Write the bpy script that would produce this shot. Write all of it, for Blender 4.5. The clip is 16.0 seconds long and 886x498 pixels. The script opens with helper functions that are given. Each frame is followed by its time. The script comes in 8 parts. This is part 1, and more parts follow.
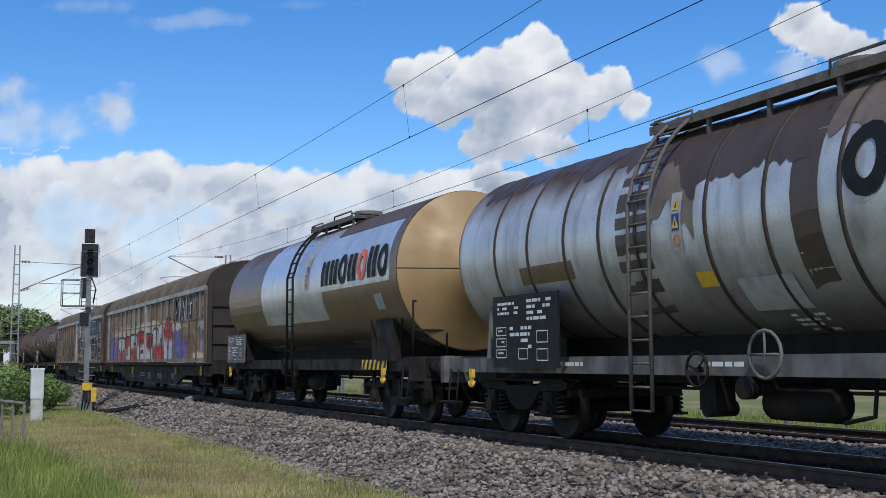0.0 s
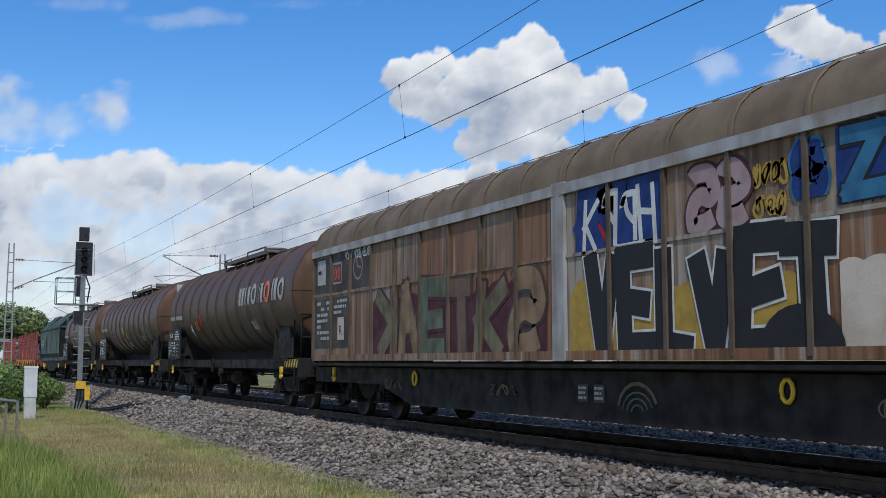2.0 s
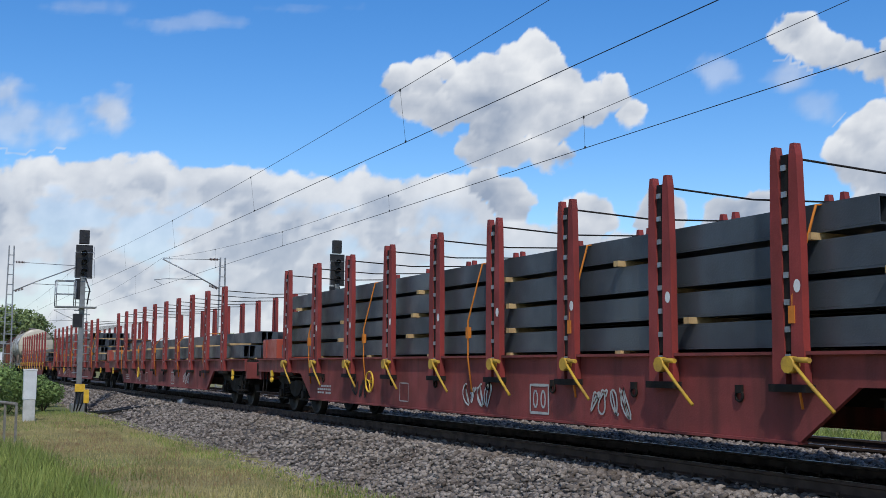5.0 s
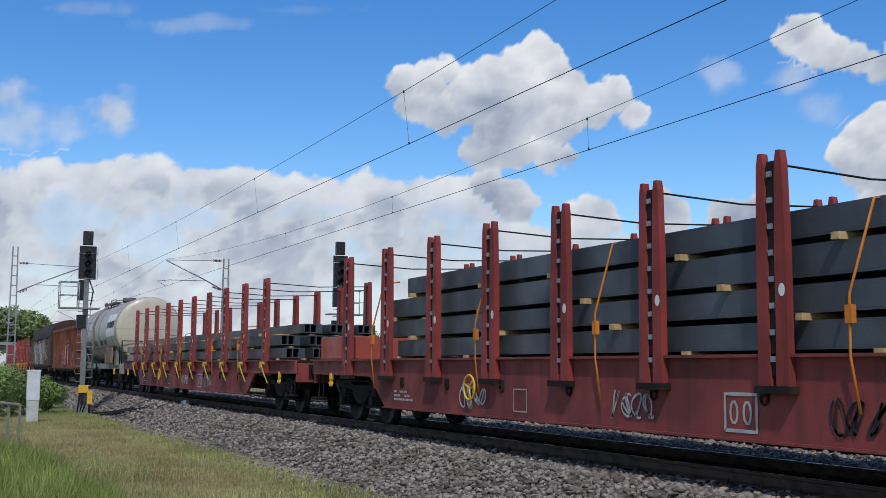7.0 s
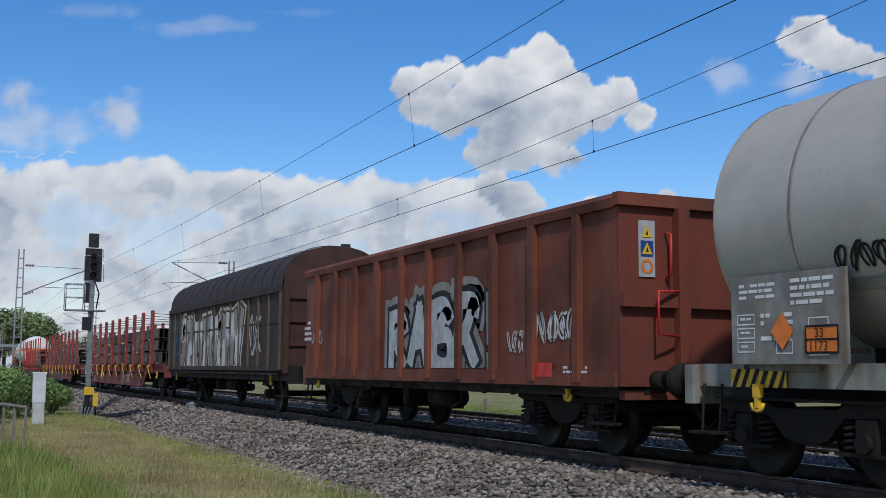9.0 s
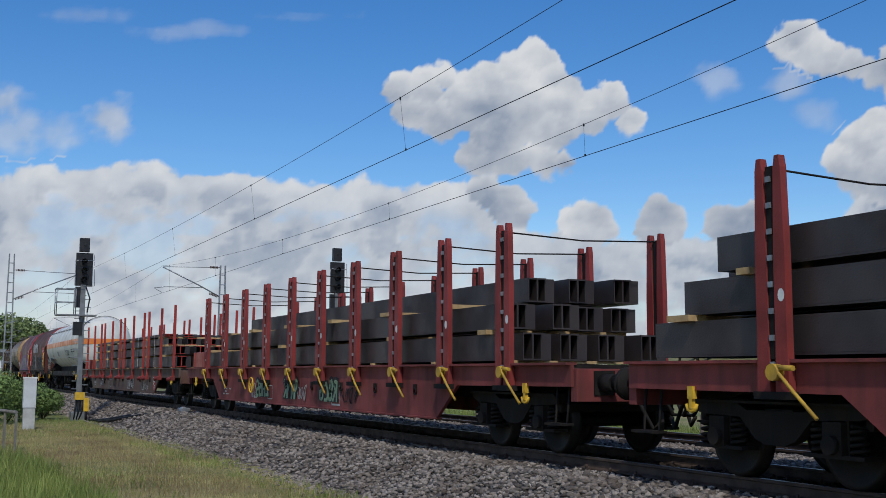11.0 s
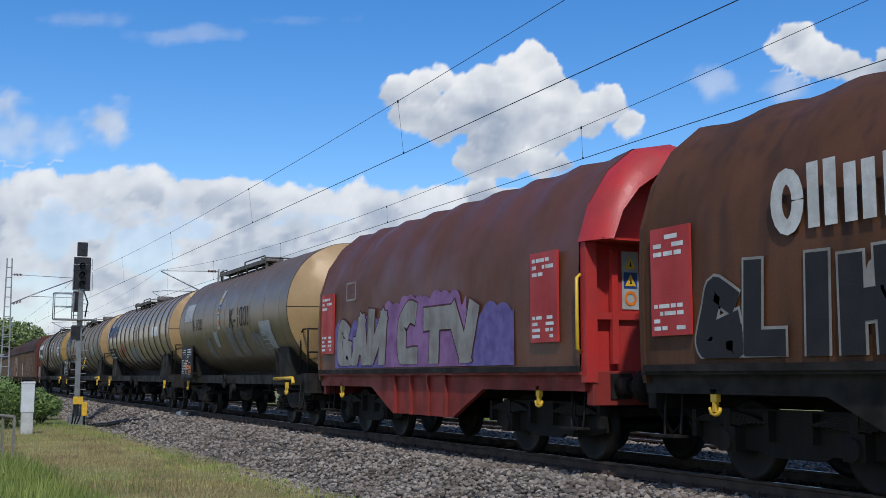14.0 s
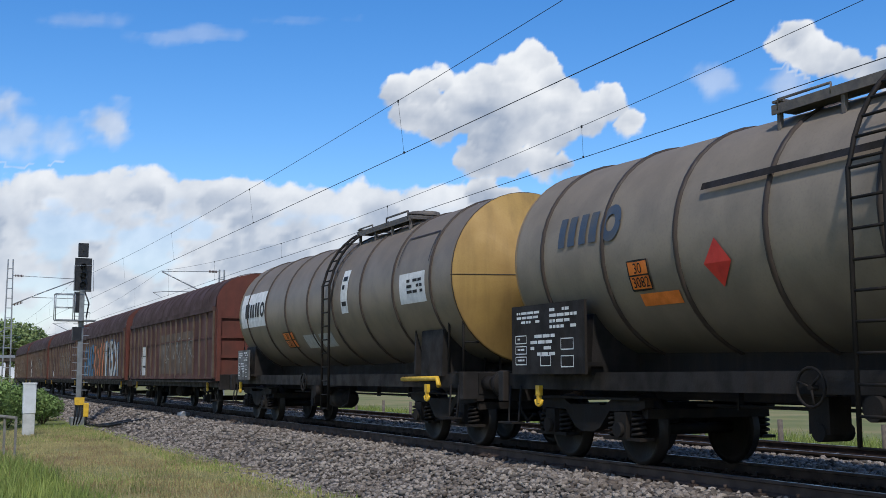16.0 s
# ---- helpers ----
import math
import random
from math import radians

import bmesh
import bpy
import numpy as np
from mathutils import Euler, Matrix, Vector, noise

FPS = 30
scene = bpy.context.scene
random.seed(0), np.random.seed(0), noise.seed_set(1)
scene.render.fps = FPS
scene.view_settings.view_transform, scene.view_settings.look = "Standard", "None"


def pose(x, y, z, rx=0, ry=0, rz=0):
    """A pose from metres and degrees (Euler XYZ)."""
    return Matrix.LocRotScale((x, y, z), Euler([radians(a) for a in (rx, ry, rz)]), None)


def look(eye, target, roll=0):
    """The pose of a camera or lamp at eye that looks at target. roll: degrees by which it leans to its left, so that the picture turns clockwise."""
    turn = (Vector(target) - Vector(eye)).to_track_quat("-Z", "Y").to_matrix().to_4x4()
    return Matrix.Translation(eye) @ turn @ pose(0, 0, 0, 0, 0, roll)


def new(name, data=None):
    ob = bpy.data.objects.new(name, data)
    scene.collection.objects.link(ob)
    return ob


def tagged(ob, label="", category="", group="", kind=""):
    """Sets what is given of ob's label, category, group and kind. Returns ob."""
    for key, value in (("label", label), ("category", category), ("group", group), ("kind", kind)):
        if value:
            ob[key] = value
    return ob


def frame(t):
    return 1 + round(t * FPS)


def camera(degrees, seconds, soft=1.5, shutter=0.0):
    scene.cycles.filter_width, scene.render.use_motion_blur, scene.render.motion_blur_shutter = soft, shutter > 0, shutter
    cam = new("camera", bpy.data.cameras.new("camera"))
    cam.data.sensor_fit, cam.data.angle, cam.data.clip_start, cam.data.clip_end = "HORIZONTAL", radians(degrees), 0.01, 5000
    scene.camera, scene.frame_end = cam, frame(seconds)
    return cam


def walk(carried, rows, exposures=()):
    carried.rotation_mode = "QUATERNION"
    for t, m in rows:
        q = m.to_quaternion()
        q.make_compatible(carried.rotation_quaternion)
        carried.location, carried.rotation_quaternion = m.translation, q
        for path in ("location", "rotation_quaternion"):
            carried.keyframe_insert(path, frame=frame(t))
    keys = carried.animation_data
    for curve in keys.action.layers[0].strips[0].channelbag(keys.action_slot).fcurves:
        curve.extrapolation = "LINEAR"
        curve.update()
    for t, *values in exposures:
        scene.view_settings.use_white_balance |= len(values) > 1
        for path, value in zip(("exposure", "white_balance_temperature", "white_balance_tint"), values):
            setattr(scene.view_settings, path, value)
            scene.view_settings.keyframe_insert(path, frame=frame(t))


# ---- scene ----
# camera: hand-held on the grass beside the line, nearly still
cam = camera(43.58, 16.0, 0.75)
EYE = Vector((0.0, 0.0, 1.171))
# seconds, degrees from the track's direction, degrees upward, lean
AIM = [(0.0, 24.864, 5.762, -0.336), (0.5, 24.974, 5.738, -0.196), (1.0, 25.062, 5.701, -0.123), (1.5, 25.125, 5.73, -0.001),
       (2.0, 25.131, 5.778, -0.032), (2.5, 25.133, 5.804, -0.011), (3.0, 25.163, 5.817, 0.064), (3.5, 25.246, 5.85, 0.177),
       (4.0, 25.185, 5.918, 0.257), (6.5, 25.057, 6.087, 0.28), (7.0, 24.952, 6.102, 0.37), (7.5, 24.934, 6.113, 0.33),
       (8.0, 24.937, 6.162, 0.34), (8.5, 24.856, 6.16, 0.335), (9.0, 24.68, 6.214, 0.378), (11.5, 25.166, 6.471, 0.218),
       (12.0, 25.126, 6.499, 0.202), (12.5, 25.214, 6.486, 0.138), (13.0, 25.273, 6.529, 0.05), (13.5, 25.245, 6.576, 0.08)]
AIM += [(14.0, 25.217, 6.589, 0.055), (14.5, 25.195, 6.647, -0.014), (15.0, 25.236, 6.671, -0.086), (15.5, 25.216, 6.648, -0.17),
        (16.0, 25.173, 6.562, -0.159)]


def aim(yaw, pitch, lean):
    a, b = radians(yaw), radians(pitch)
    way = Vector((math.sin(a) * math.cos(b), math.cos(a) * math.cos(b), math.sin(b)))
    return look(EYE, EYE + way * 10, lean)


# the clip's camera darkens a little while the dark red wagons pass
LIGHTNESS = [(0.0, 0.0), (2.3, -0.05), (3.5, 0.04), (4.0, 0.0), (7.0, -0.12), (8.5, -0.28), (9.0, -0.20), (11.5, -0.36), (12.5, -0.24), (13.0, -0.16), (13.5, -0.24), (14.3, 0.06), (16.0, 0.04)]
walk(cam, [(t, aim(a, b, c)) for t, a, b, c in AIM], [(t, v, 6250, 10) for t, v in LIGHTNESS])

# ---- sky, sun ----
SUN_AZ, SUN_EL = radians(203), radians(50)      # clockwise from +Y
world = bpy.data.worlds.new("world")
scene.world = world
world.use_nodes = True
wn = world.node_tree.nodes
sky = wn.new("ShaderNodeTexSky")
sky.sky_type = "NISHITA"
sky.sun_disc = False
sky.sun_elevation, sky.sun_rotation = SUN_EL, SUN_AZ
sky.air_density, sky.dust_density, sky.ozone_density = 1.0, 0.3, 2.5
wn["Background"].inputs["Strength"].default_value = 0.15
deep = wn.new("ShaderNodeHueSaturation")
deep.inputs["Saturation"].default_value = 1.36
deep.inputs["Hue"].default_value = 0.507
world.node_tree.links.new(sky.outputs[0], deep.inputs["Color"])
world.node_tree.links.new(deep.outputs[0], wn["Background"].inputs["Color"])
sun_data = bpy.data.lights.new("sun", "SUN")
sun_data.energy, sun_data.angle, sun_data.color = 2.9, radians(2), (1.0, 0.95, 0.88)
sun = new("sun", sun_data)
sun_way = Vector((math.sin(SUN_AZ) * math.cos(SUN_EL), math.cos(SUN_AZ) * math.cos(SUN_EL), math.sin(SUN_EL)))
sun.matrix_world = look(sun_way * 200, (0, 0, 0))
scene.view_settings.exposure = 0.0


# ---- mesh builder ----
class G:
    """Collects vertices and faces of one mesh."""

    def __init__(self):
        self.v, self.f, self.s = [], [], []

    def face(self, ids, smooth=False):
        self.f.append(ids)
        self.s.append(smooth)

    def box(self, x0, x1, y0, y1, z0, z1):
        n = len(self.v)
        self.v += [(x, y, z) for z in (z0, z1) for x, y in ((x0, y0), (x1, y0), (x1, y1), (x0, y1))]
        for q in ((3, 2, 1, 0), (4, 5, 6, 7), (0, 1, 5, 4), (1, 2, 6, 5), (2, 3, 7, 6), (3, 0, 4, 7)):
            self.face([n + i for i in q])
        return self

    def loft(self, rings, closed=True, caps=True, smooth=True):
        n, k = len(self.v), len(rings[0])
        for r in rings:
            self.v += [tuple(p) for p in r]
        for i in range(len(rings) - 1):
            for j in range(k if closed else k - 1):
                a, b = n + i * k + j, n + i * k + (j + 1) % k
                self.face([a, b, b + k, a + k], smooth)
        if caps and closed:
            self.face([n + j for j in range(k)][::-1])
            self.face([n + (len(rings) - 1) * k + j for j in range(k)])
        return self

    def cyl(self, p0, p1, r0, r1=None, n=12, caps=True, smooth=True):
        p0, p1 = Vector(p0), Vector(p1)
        r1 = r0 if r1 is None else r1
        d = (p1 - p0).normalized()
        a = d.orthogonal().normalized()
        b = d.cross(a)
        ring = lambda p, r: [p + (a * math.cos(2 * math.pi * i / n) + b * math.sin(2 * math.pi * i / n)) * r for i in range(n)]
        return self.loft([ring(p0, r0), ring(p1, r1)], True, caps, smooth)

    def tube(self, pts, r, n=6, closed=False):
        pts = [Vector(p) for p in pts]
        rings = []
        ref = None
        for i, p in enumerate(pts):
            d = ((pts[(i + 1) % len(pts)] if closed or i + 1 < len(pts) else p) - (pts[i - 1] if closed or i > 0 else p)).normalized()
            a = d.orthogonal().normalized() if ref is None else (ref - d * ref.dot(d)).normalized()
            ref = a
            b = d.cross(a)
            rings.append([p + (a * math.cos(2 * math.pi * k / n) + b * math.sin(2 * math.pi * k / n)) * r for k in range(n)])
        if closed:
            rings.append(rings[0])
        return self.loft(rings, True, not closed)

    def prism(self, poly, axis, a0, a1, smooth=False):
        """A flat polygon of two coordinates pushed along axis from a0 to a1."""
        put = {"x": lambda p, a: (a, p[0], p[1]), "y": lambda p, a: (p[0], a, p[1]), "z": lambda p, a: (p[0], p[1], a)}[axis]
        return self.loft([[put(p, a0) for p in poly], [put(p, a1) for p in poly]], True, True, smooth)

    def ribbon(self, pts, w, surf, o=0.012, step=0.12):
        """A painted stroke of width w along points of a surface."""
        line = []
        for (a, b), (c, d) in zip(pts, pts[1:]):
            k = max(1, int(math.hypot(c - a, d - b) / step))
            line += [(a + (c - a) * i / k, b + (d - b) * i / k) for i in range(k)]
        line.append(pts[-1])
        n = len(self.v)
        for i, p in enumerate(line):
            q, r = line[max(i - 1, 0)], line[min(i + 1, len(line) - 1)]
            dx, dy = r[0] - q[0], r[1] - q[1]
            m = math.hypot(dx, dy) or 1
            px, py = -dy / m * w / 2, dx / m * w / 2
            self.v += [surf(p[0] + px, p[1] + py, o), surf(p[0] - px, p[1] - py, o)]
        for i in range(len(line) - 1):
            a = n + 2 * i
            self.face([a, a + 1, a + 3, a + 2])
        return self

    def patch(self, a0, a1, b0, b1, surf, o=0.008, na=2, nb=6):
        n = len(self.v)
        for i in range(na + 1):
            for j in range(nb + 1):
                self.v.append(surf(a0 + (a1 - a0) * i / na, b0 + (b1 - b0) * j / nb, o))
        for i in range(na):
            for j in range(nb):
                p = n + i * (nb + 1) + j
                self.face([p, p + nb + 1, p + nb + 2, p + 1])
        return self

    def poly(self, pts, surf, o=0.008):
        n = len(self.v)
        self.v += [surf(a, b, o) for a, b in pts]
        self.face(list(range(n, n + len(pts))))
        return self

    def weld(self):
        """Join corners that meet."""
        seen, to = {}, []
        kept = []
        for p in self.v:
            k = (round(p[0], 4), round(p[1], 4), round(p[2], 4))
            if k not in seen:
                seen[k] = len(kept)
                kept.append(p)
            to.append(seen[k])
        faces = [[to[i] for i in f] for f in self.f]
        good = [i for i, f in enumerate(faces) if len(set(f)) == len(f)]
        self.v, self.f, self.s = kept, [faces[i] for i in good], [self.s[i] for i in good]
        return self

    def mesh(self, name, material):
        me = bpy.data.meshes.new(name)
        me.from_pydata([tuple(p) for p in self.v], [], self.f)
        me.polygons.foreach_set("use_smooth", self.s)
        me.materials.append(material)
        me.update()
        return me


def link(name, me, parent=None, m=None, label=""):
    ob = new(name, me)
    ob.parent = parent
    if m is not None:
        ob.matrix_basis = m
    return tagged(ob, label)


def part(name, g, material, parent=None, label="", m=None, bevel=0.0):
    ob = link(name, g.mesh(name, material), parent, m, label)
    if bevel:
        mod = ob.modifiers.new("bevel", "BEVEL")
        mod.width, mod.segments, mod.limit_method = bevel, 2, "ANGLE"
    return ob


def big_mesh(name, co, tris, material):
    """A mesh from arrays of places and triangles."""
    me = bpy.data.meshes.new(name)
    me.vertices.add(len(co))
    me.vertices.foreach_set("co", np.asarray(co, dtype=np.float32).ravel())
    me.loops.add(tris.size)
    me.loops.foreach_set("vertex_index", np.asarray(tris, dtype=np.int32).ravel())
    me.polygons.add(len(tris))
    me.polygons.foreach_set("loop_start", np.arange(len(tris), dtype=np.int32) * tris.shape[1])
    me.materials.append(material)
    me.update(calc_edges=True)
    me.validate()
    return me


# ---- materials ----
def nodes_of(name):
    m = bpy.data.materials.new(name)
    m.use_nodes = True
    return m, m.node_tree, m.node_tree.nodes["Principled BSDF"]


def noise_node(nt, scale, detail=4, stretch=None, coord="Object"):
    tc = nt.nodes.new("ShaderNodeTexCoord")
    mp = nt.nodes.new("ShaderNodeMapping")
    if stretch:
        mp.inputs["Scale"].default_value = stretch
    n = nt.nodes.new("ShaderNodeTexNoise")
    n.inputs["Scale"].default_value, n.inputs["Detail"].default_value = scale, detail
    nt.links.new(tc.outputs[coord], mp.inputs[0])
    nt.links.new(mp.outputs[0], n.inputs["Vector"])
    return n.outputs["Fac"]


def ramp(nt, fac, lo, hi):
    r = nt.nodes.new("ShaderNodeMapRange")
    r.inputs["From Min"].default_value, r.inputs["From Max"].default_value = lo, hi
    nt.links.new(fac, r.inputs["Value"])
    return r.outputs[0]


def mix(nt, fac, a, b):
    n = nt.nodes.new("ShaderNodeMix")
    n.data_type = "RGBA"
    for sock, val in ((n.inputs[0], fac), (n.inputs[6], a), (n.inputs[7], b)):
        if isinstance(val, (tuple, float, int)):
            sock.default_value = (*val, 1.0) if isinstance(val, tuple) else val
        else:
            nt.links.new(val, sock)
    return n.outputs[2]


def times(nt, a, b):
    n = nt.nodes.new("ShaderNodeMath")
    n.operation = "MULTIPLY"
    for sock, val in zip(n.inputs, (a, b)):
        if isinstance(val, (float, int)):
            sock.default_value = val
        else:
            nt.links.new(val, sock)
    return n.outputs[0]


def bump(nt, bsdf, fac, strength, dist=0.02):
    b = nt.nodes.new("ShaderNodeBump")
    b.inputs["Strength"].default_value, b.inputs["Distance"].default_value = strength, dist
    nt.links.new(fac, b.inputs["Height"])
    nt.links.new(b.outputs[0], bsdf.inputs["Normal"])


def surface(name, base, second, scale=3.0, rough=0.7, metal=0.0, streak=0.0, streak_col=(0.05, 0.035, 0.025), grain=40.0,
            relief=0.15, lo=0.4, hi=0.65, coord="Object"):
    """Base colour broken by blotches, fine grain and, on upright faces, run-down streaks."""
    m, nt, bs = nodes_of(name)
    big = ramp(nt, noise_node(nt, scale, 5, coord=coord), lo, hi)
    fine = noise_node(nt, grain, 3, coord=coord)
    col = mix(nt, big, base, second)
    dark = tuple(c * 0.72 for c in base)
    col = mix(nt, times(nt, ramp(nt, fine, 0.45, 0.75), 0.35), col, dark)
    if streak:
        run = ramp(nt, noise_node(nt, 1.0, 4, (5, 5, 0.35), coord), 0.48, 0.72)
        col = mix(nt, times(nt, run, streak), col, streak_col)
    nt.links.new(col, bs.inputs["Base Color"])
    rr = nt.nodes.new("ShaderNodeMapRange")
    rr.inputs["To Min"].default_value, rr.inputs["To Max"].default_value = max(rough - 0.12, 0.05), min(rough + 0.12, 1)
    nt.links.new(big, rr.inputs["Value"])
    nt.links.new(rr.outputs[0], bs.inputs["Roughness"])
    bs.inputs["Metallic"].default_value = metal
    bs.inputs["Specular IOR Level"].default_value = 0.5 if rough < 0.6 else 0.2
    if relief:
        bump(nt, bs, fine, relief)
    return m


def tank_skin(name, base, second, crown, crown_z, belly, belly_z, metal=0.0, rough=0.45, crown_amount=1.0, belly_amount=0.7, soft=0.25, streak=0.3):
    """Tank plate: clean band, grime run down from the crown, a darker colour towards the belly."""
    m, nt, bs = nodes_of(name)
    tc = nt.nodes.new("ShaderNodeTexCoord")
    sep = nt.nodes.new("ShaderNodeSeparateXYZ")
    nt.links.new(tc.outputs["Object"], sep.inputs[0])
    wob = noise_node(nt, 0.9, 6, (1, 1, 0.5))
    run = noise_node(nt, 1.0, 5, (4, 4, 0.3))
    add = nt.nodes.new("ShaderNodeMath")
    add.operation = "MULTIPLY_ADD"
    nt.links.new(wob, add.inputs[0])
    add.inputs[1].default_value = 0.9
    nt.links.new(sep.outputs[2], add.inputs[2])
    top = ramp(nt, add.outputs[0], crown_z + 0.45 - soft, crown_z + 0.45 + soft)
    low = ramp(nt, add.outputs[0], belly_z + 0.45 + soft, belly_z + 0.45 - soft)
    big = ramp(nt, noise_node(nt, 2.0, 6), 0.4, 0.68)
    col = mix(nt, big, base, second)
    col = mix(nt, times(nt, ramp(nt, run, 0.5, 0.72), streak), col, crown)
    col = mix(nt, times(nt, top, crown_amount), col, crown)
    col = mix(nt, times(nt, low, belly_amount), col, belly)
    fine = noise_node(nt, 30, 3)
    col = mix(nt, times(nt, ramp(nt, fine, 0.5, 0.8), 0.25), col, tuple(c * 0.6 for c in crown))
    nt.links.new(col, bs.inputs["Base Color"])
    r2 = nt.nodes.new("ShaderNodeMapRange")
    r2.inputs["To Min"].default_value, r2.inputs["To Max"].default_value = rough, min(rough + 0.3, 0.95)
    nt.links.new(times(nt, top, 1.0), r2.inputs["Value"])
    nt.links.new(r2.outputs[0], bs.inputs["Roughness"])
    bs.inputs["Metallic"].default_value = metal
    bump(nt, bs, noise_node(nt, 5, 3), 0.08, 0.02)
    return m


def plain(name, col, rough=0.6, metal=0.0):
    return surface(name, col, tuple(c * 0.8 for c in col), 6, rough, metal, 0.0, relief=0.05)


M_ground = surface("meadow", (0.165, 0.175, 0.055), (0.30, 0.245, 0.115), 0.3, 0.95, grain=9, relief=0.5)
M_ballast = surface("ballast_bed", (0.10, 0.09, 0.082), (0.055, 0.049, 0.044), 9, 0.95, grain=28, relief=1.0)
M_rail = surface("rail_rust", (0.078, 0.054, 0.042), (0.050, 0.037, 0.030), 4, 0.75, grain=30)
M_shine = surface("rail_head", (0.24, 0.225, 0.21), (0.17, 0.155, 0.145), 3, 0.42, 0.9, relief=0.02)
M_sleeper = surface("sleeper_concrete", (0.085, 0.070, 0.058), (0.050, 0.042, 0.035), 3, 0.9)
M_steel = surface("galvanised_steel", (0.33, 0.34, 0.35), (0.24, 0.25, 0.26), 5, 0.5, 0.6)
M_black = surface("black_plate", (0.012, 0.012, 0.013), (0.02, 0.02, 0.02), 5, 0.6)
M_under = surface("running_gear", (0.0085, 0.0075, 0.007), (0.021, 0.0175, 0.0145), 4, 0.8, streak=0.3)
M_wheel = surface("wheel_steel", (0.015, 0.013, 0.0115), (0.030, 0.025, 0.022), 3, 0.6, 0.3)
M_white = surface("white_paint", (0.75, 0.75, 0.73), (0.6, 0.6, 0.58), 4, 0.6)
M_yellow = surface("yellow_paint", (0.75, 0.46, 0.03), (0.6, 0.36, 0.03), 6, 0.55)
M_orange = plain("orange_plate", (0.80, 0.20, 0.02), 0.5)
M_redmark = plain("red_mark", (0.60, 0.03, 0.02), 0.5)
M_wood = surface("dunnage_wood", (0.50, 0.35, 0.17), (0.38, 0.25, 0.12), 8, 0.8)
M_wire = plain("wire", (0.04, 0.045, 0.045), 0.6, 0.4)

# ---- the line: straight past the camera, then a long curve to the right ----
AXIS, AXIS2, BEND, RADIUS = 9.52, 13.32, 90.0, 1231.0
GROUND = -0.8


def along(s, off=0.0):
    """Place and heading at s metres along track one, off metres to its right."""
    if s <= BEND:
        return AXIS + off, s, 0.0
    a = (s - BEND) / RADIUS
    return AXIS + RADIUS - (RADIUS - off) * math.cos(a), BEND + (RADIUS - off) * math.sin(a), a


STATIONS = [-460, -200, -60, -20, 0, 20, 40, 60, 80, 90] + list(range(100, 400, 12))


def swept(profile, stations=STATIONS, caps=True):
    """Profile points (offset, z), swept along the line."""
    g = G()
    g.loft([[(*along(s, o)[:2], z) for o, z in profile] for s in stations], True, caps, False)
    return g


# ground: one sheet to the horizon, with a hill far behind the line
def ground_z(x, y):
    d = math.hypot(x, y)
    z = GROUND + 0.04 * noise.noise((x * 0.35, y * 0.35, 0)) * (1 if d < 80 else 0.2)
    if d > 150 and x > 60:
        az = math.degrees(math.atan2(x, y))
        k = max(0.0, min(1.0, (az - 33.0) / 11.0))
        r = max(0.0, min(1.0, (d - 170) / 260.0))
        z += (31 * (k * k * (3 - 2 * k)) + 6 * noise.noise((x * 0.008, y * 0.008, 3))) * (r * r * (3 - 2 * r)) * (k > 0)
    return z


gv, gf = [], []
RS = [0, 3, 6, 9, 12, 15, 18, 21, 25, 30, 36, 44, 55, 70, 95, 130, 170, 210, 250, 300, 350, 400, 450, 520, 620, 800, 1200, 2000, 3200]
NA = 144
for r in RS:
    for i in range(NA):
        a = 2 * math.pi * i / NA
        x, y = r * math.sin(a), r * math.cos(a)
        gv.append((x, y, ground_z(x, y)))
gg = G()
gg.v = gv
for i in range(len(RS) - 1):
    for j in range(NA):
        a, b = i * NA + j, i * NA + (j + 1) % NA
        gg.face([a, a + NA, b + NA, b] if i else [a, a + NA, b + NA], True)
ground = tagged(part("ground", gg, M_ground), "uneven meadow ground, mown green and straw-coloured", "ground", kind="structure")

# ballast bed of both tracks
bed = swept([(-3.25, GROUND - 0.15), (-1.75, -0.215), (0.86, -0.215), (1.02, -0.085), (AXIS2 - AXIS - 1.02, -0.085), (AXIS2 - AXIS - 0.86, -0.215), (AXIS2 - AXIS + 1.75, -0.215), (AXIS2 - AXIS + 3.2, GROUND - 0.15)])
ballast = tagged(part("ballast", bed, M_ballast), "grey-brown crushed stone ballast bed under two tracks", "ballast", kind="structure")

RAIL = [(-0.075, -0.17), (0.075, -0.17), (0.07, -0.155), (0.012, -0.135), (0.010, -0.045), (0.036, -0.035), (0.036, -0.003), (-0.036, -0.003),
        (-0.036, -0.035), (-0.010, -0.045), (-0.012, -0.135), (-0.07, -0.155)]
tracks = []
for axis in (0.0, AXIS2 - AXIS):
    track = tagged(new("track"), "rusty steel rails on concrete sleepers in ballast", "railway track", "tracks", "structure")
    tracks.append(track)
    for side in (-0.752, 0.752):
        rail = part("rail", swept([(axis + side + o, z) for o, z in RAIL]), M_rail, track)
        part("rail_head", swept([(axis + side + o, z) for o, z in ((-0.030, -0.006), (0.030, -0.006), (0.026, 0.0), (-0.026, 0.0))]), M_shine, rail,
             "bright worn running surface")

# ---- signals ----
M_signal = surface("signal_black", (0.010, 0.010, 0.012), (0.018, 0.018, 0.02), 6, 0.5)
M_mast = surface("mast_grey", (0.25, 0.26, 0.26), (0.17, 0.18, 0.18), 3, 0.55, 0.4, streak=0.3)
M_lens = plain("dark_lens", (0.02, 0.02, 0.02), 0.1)


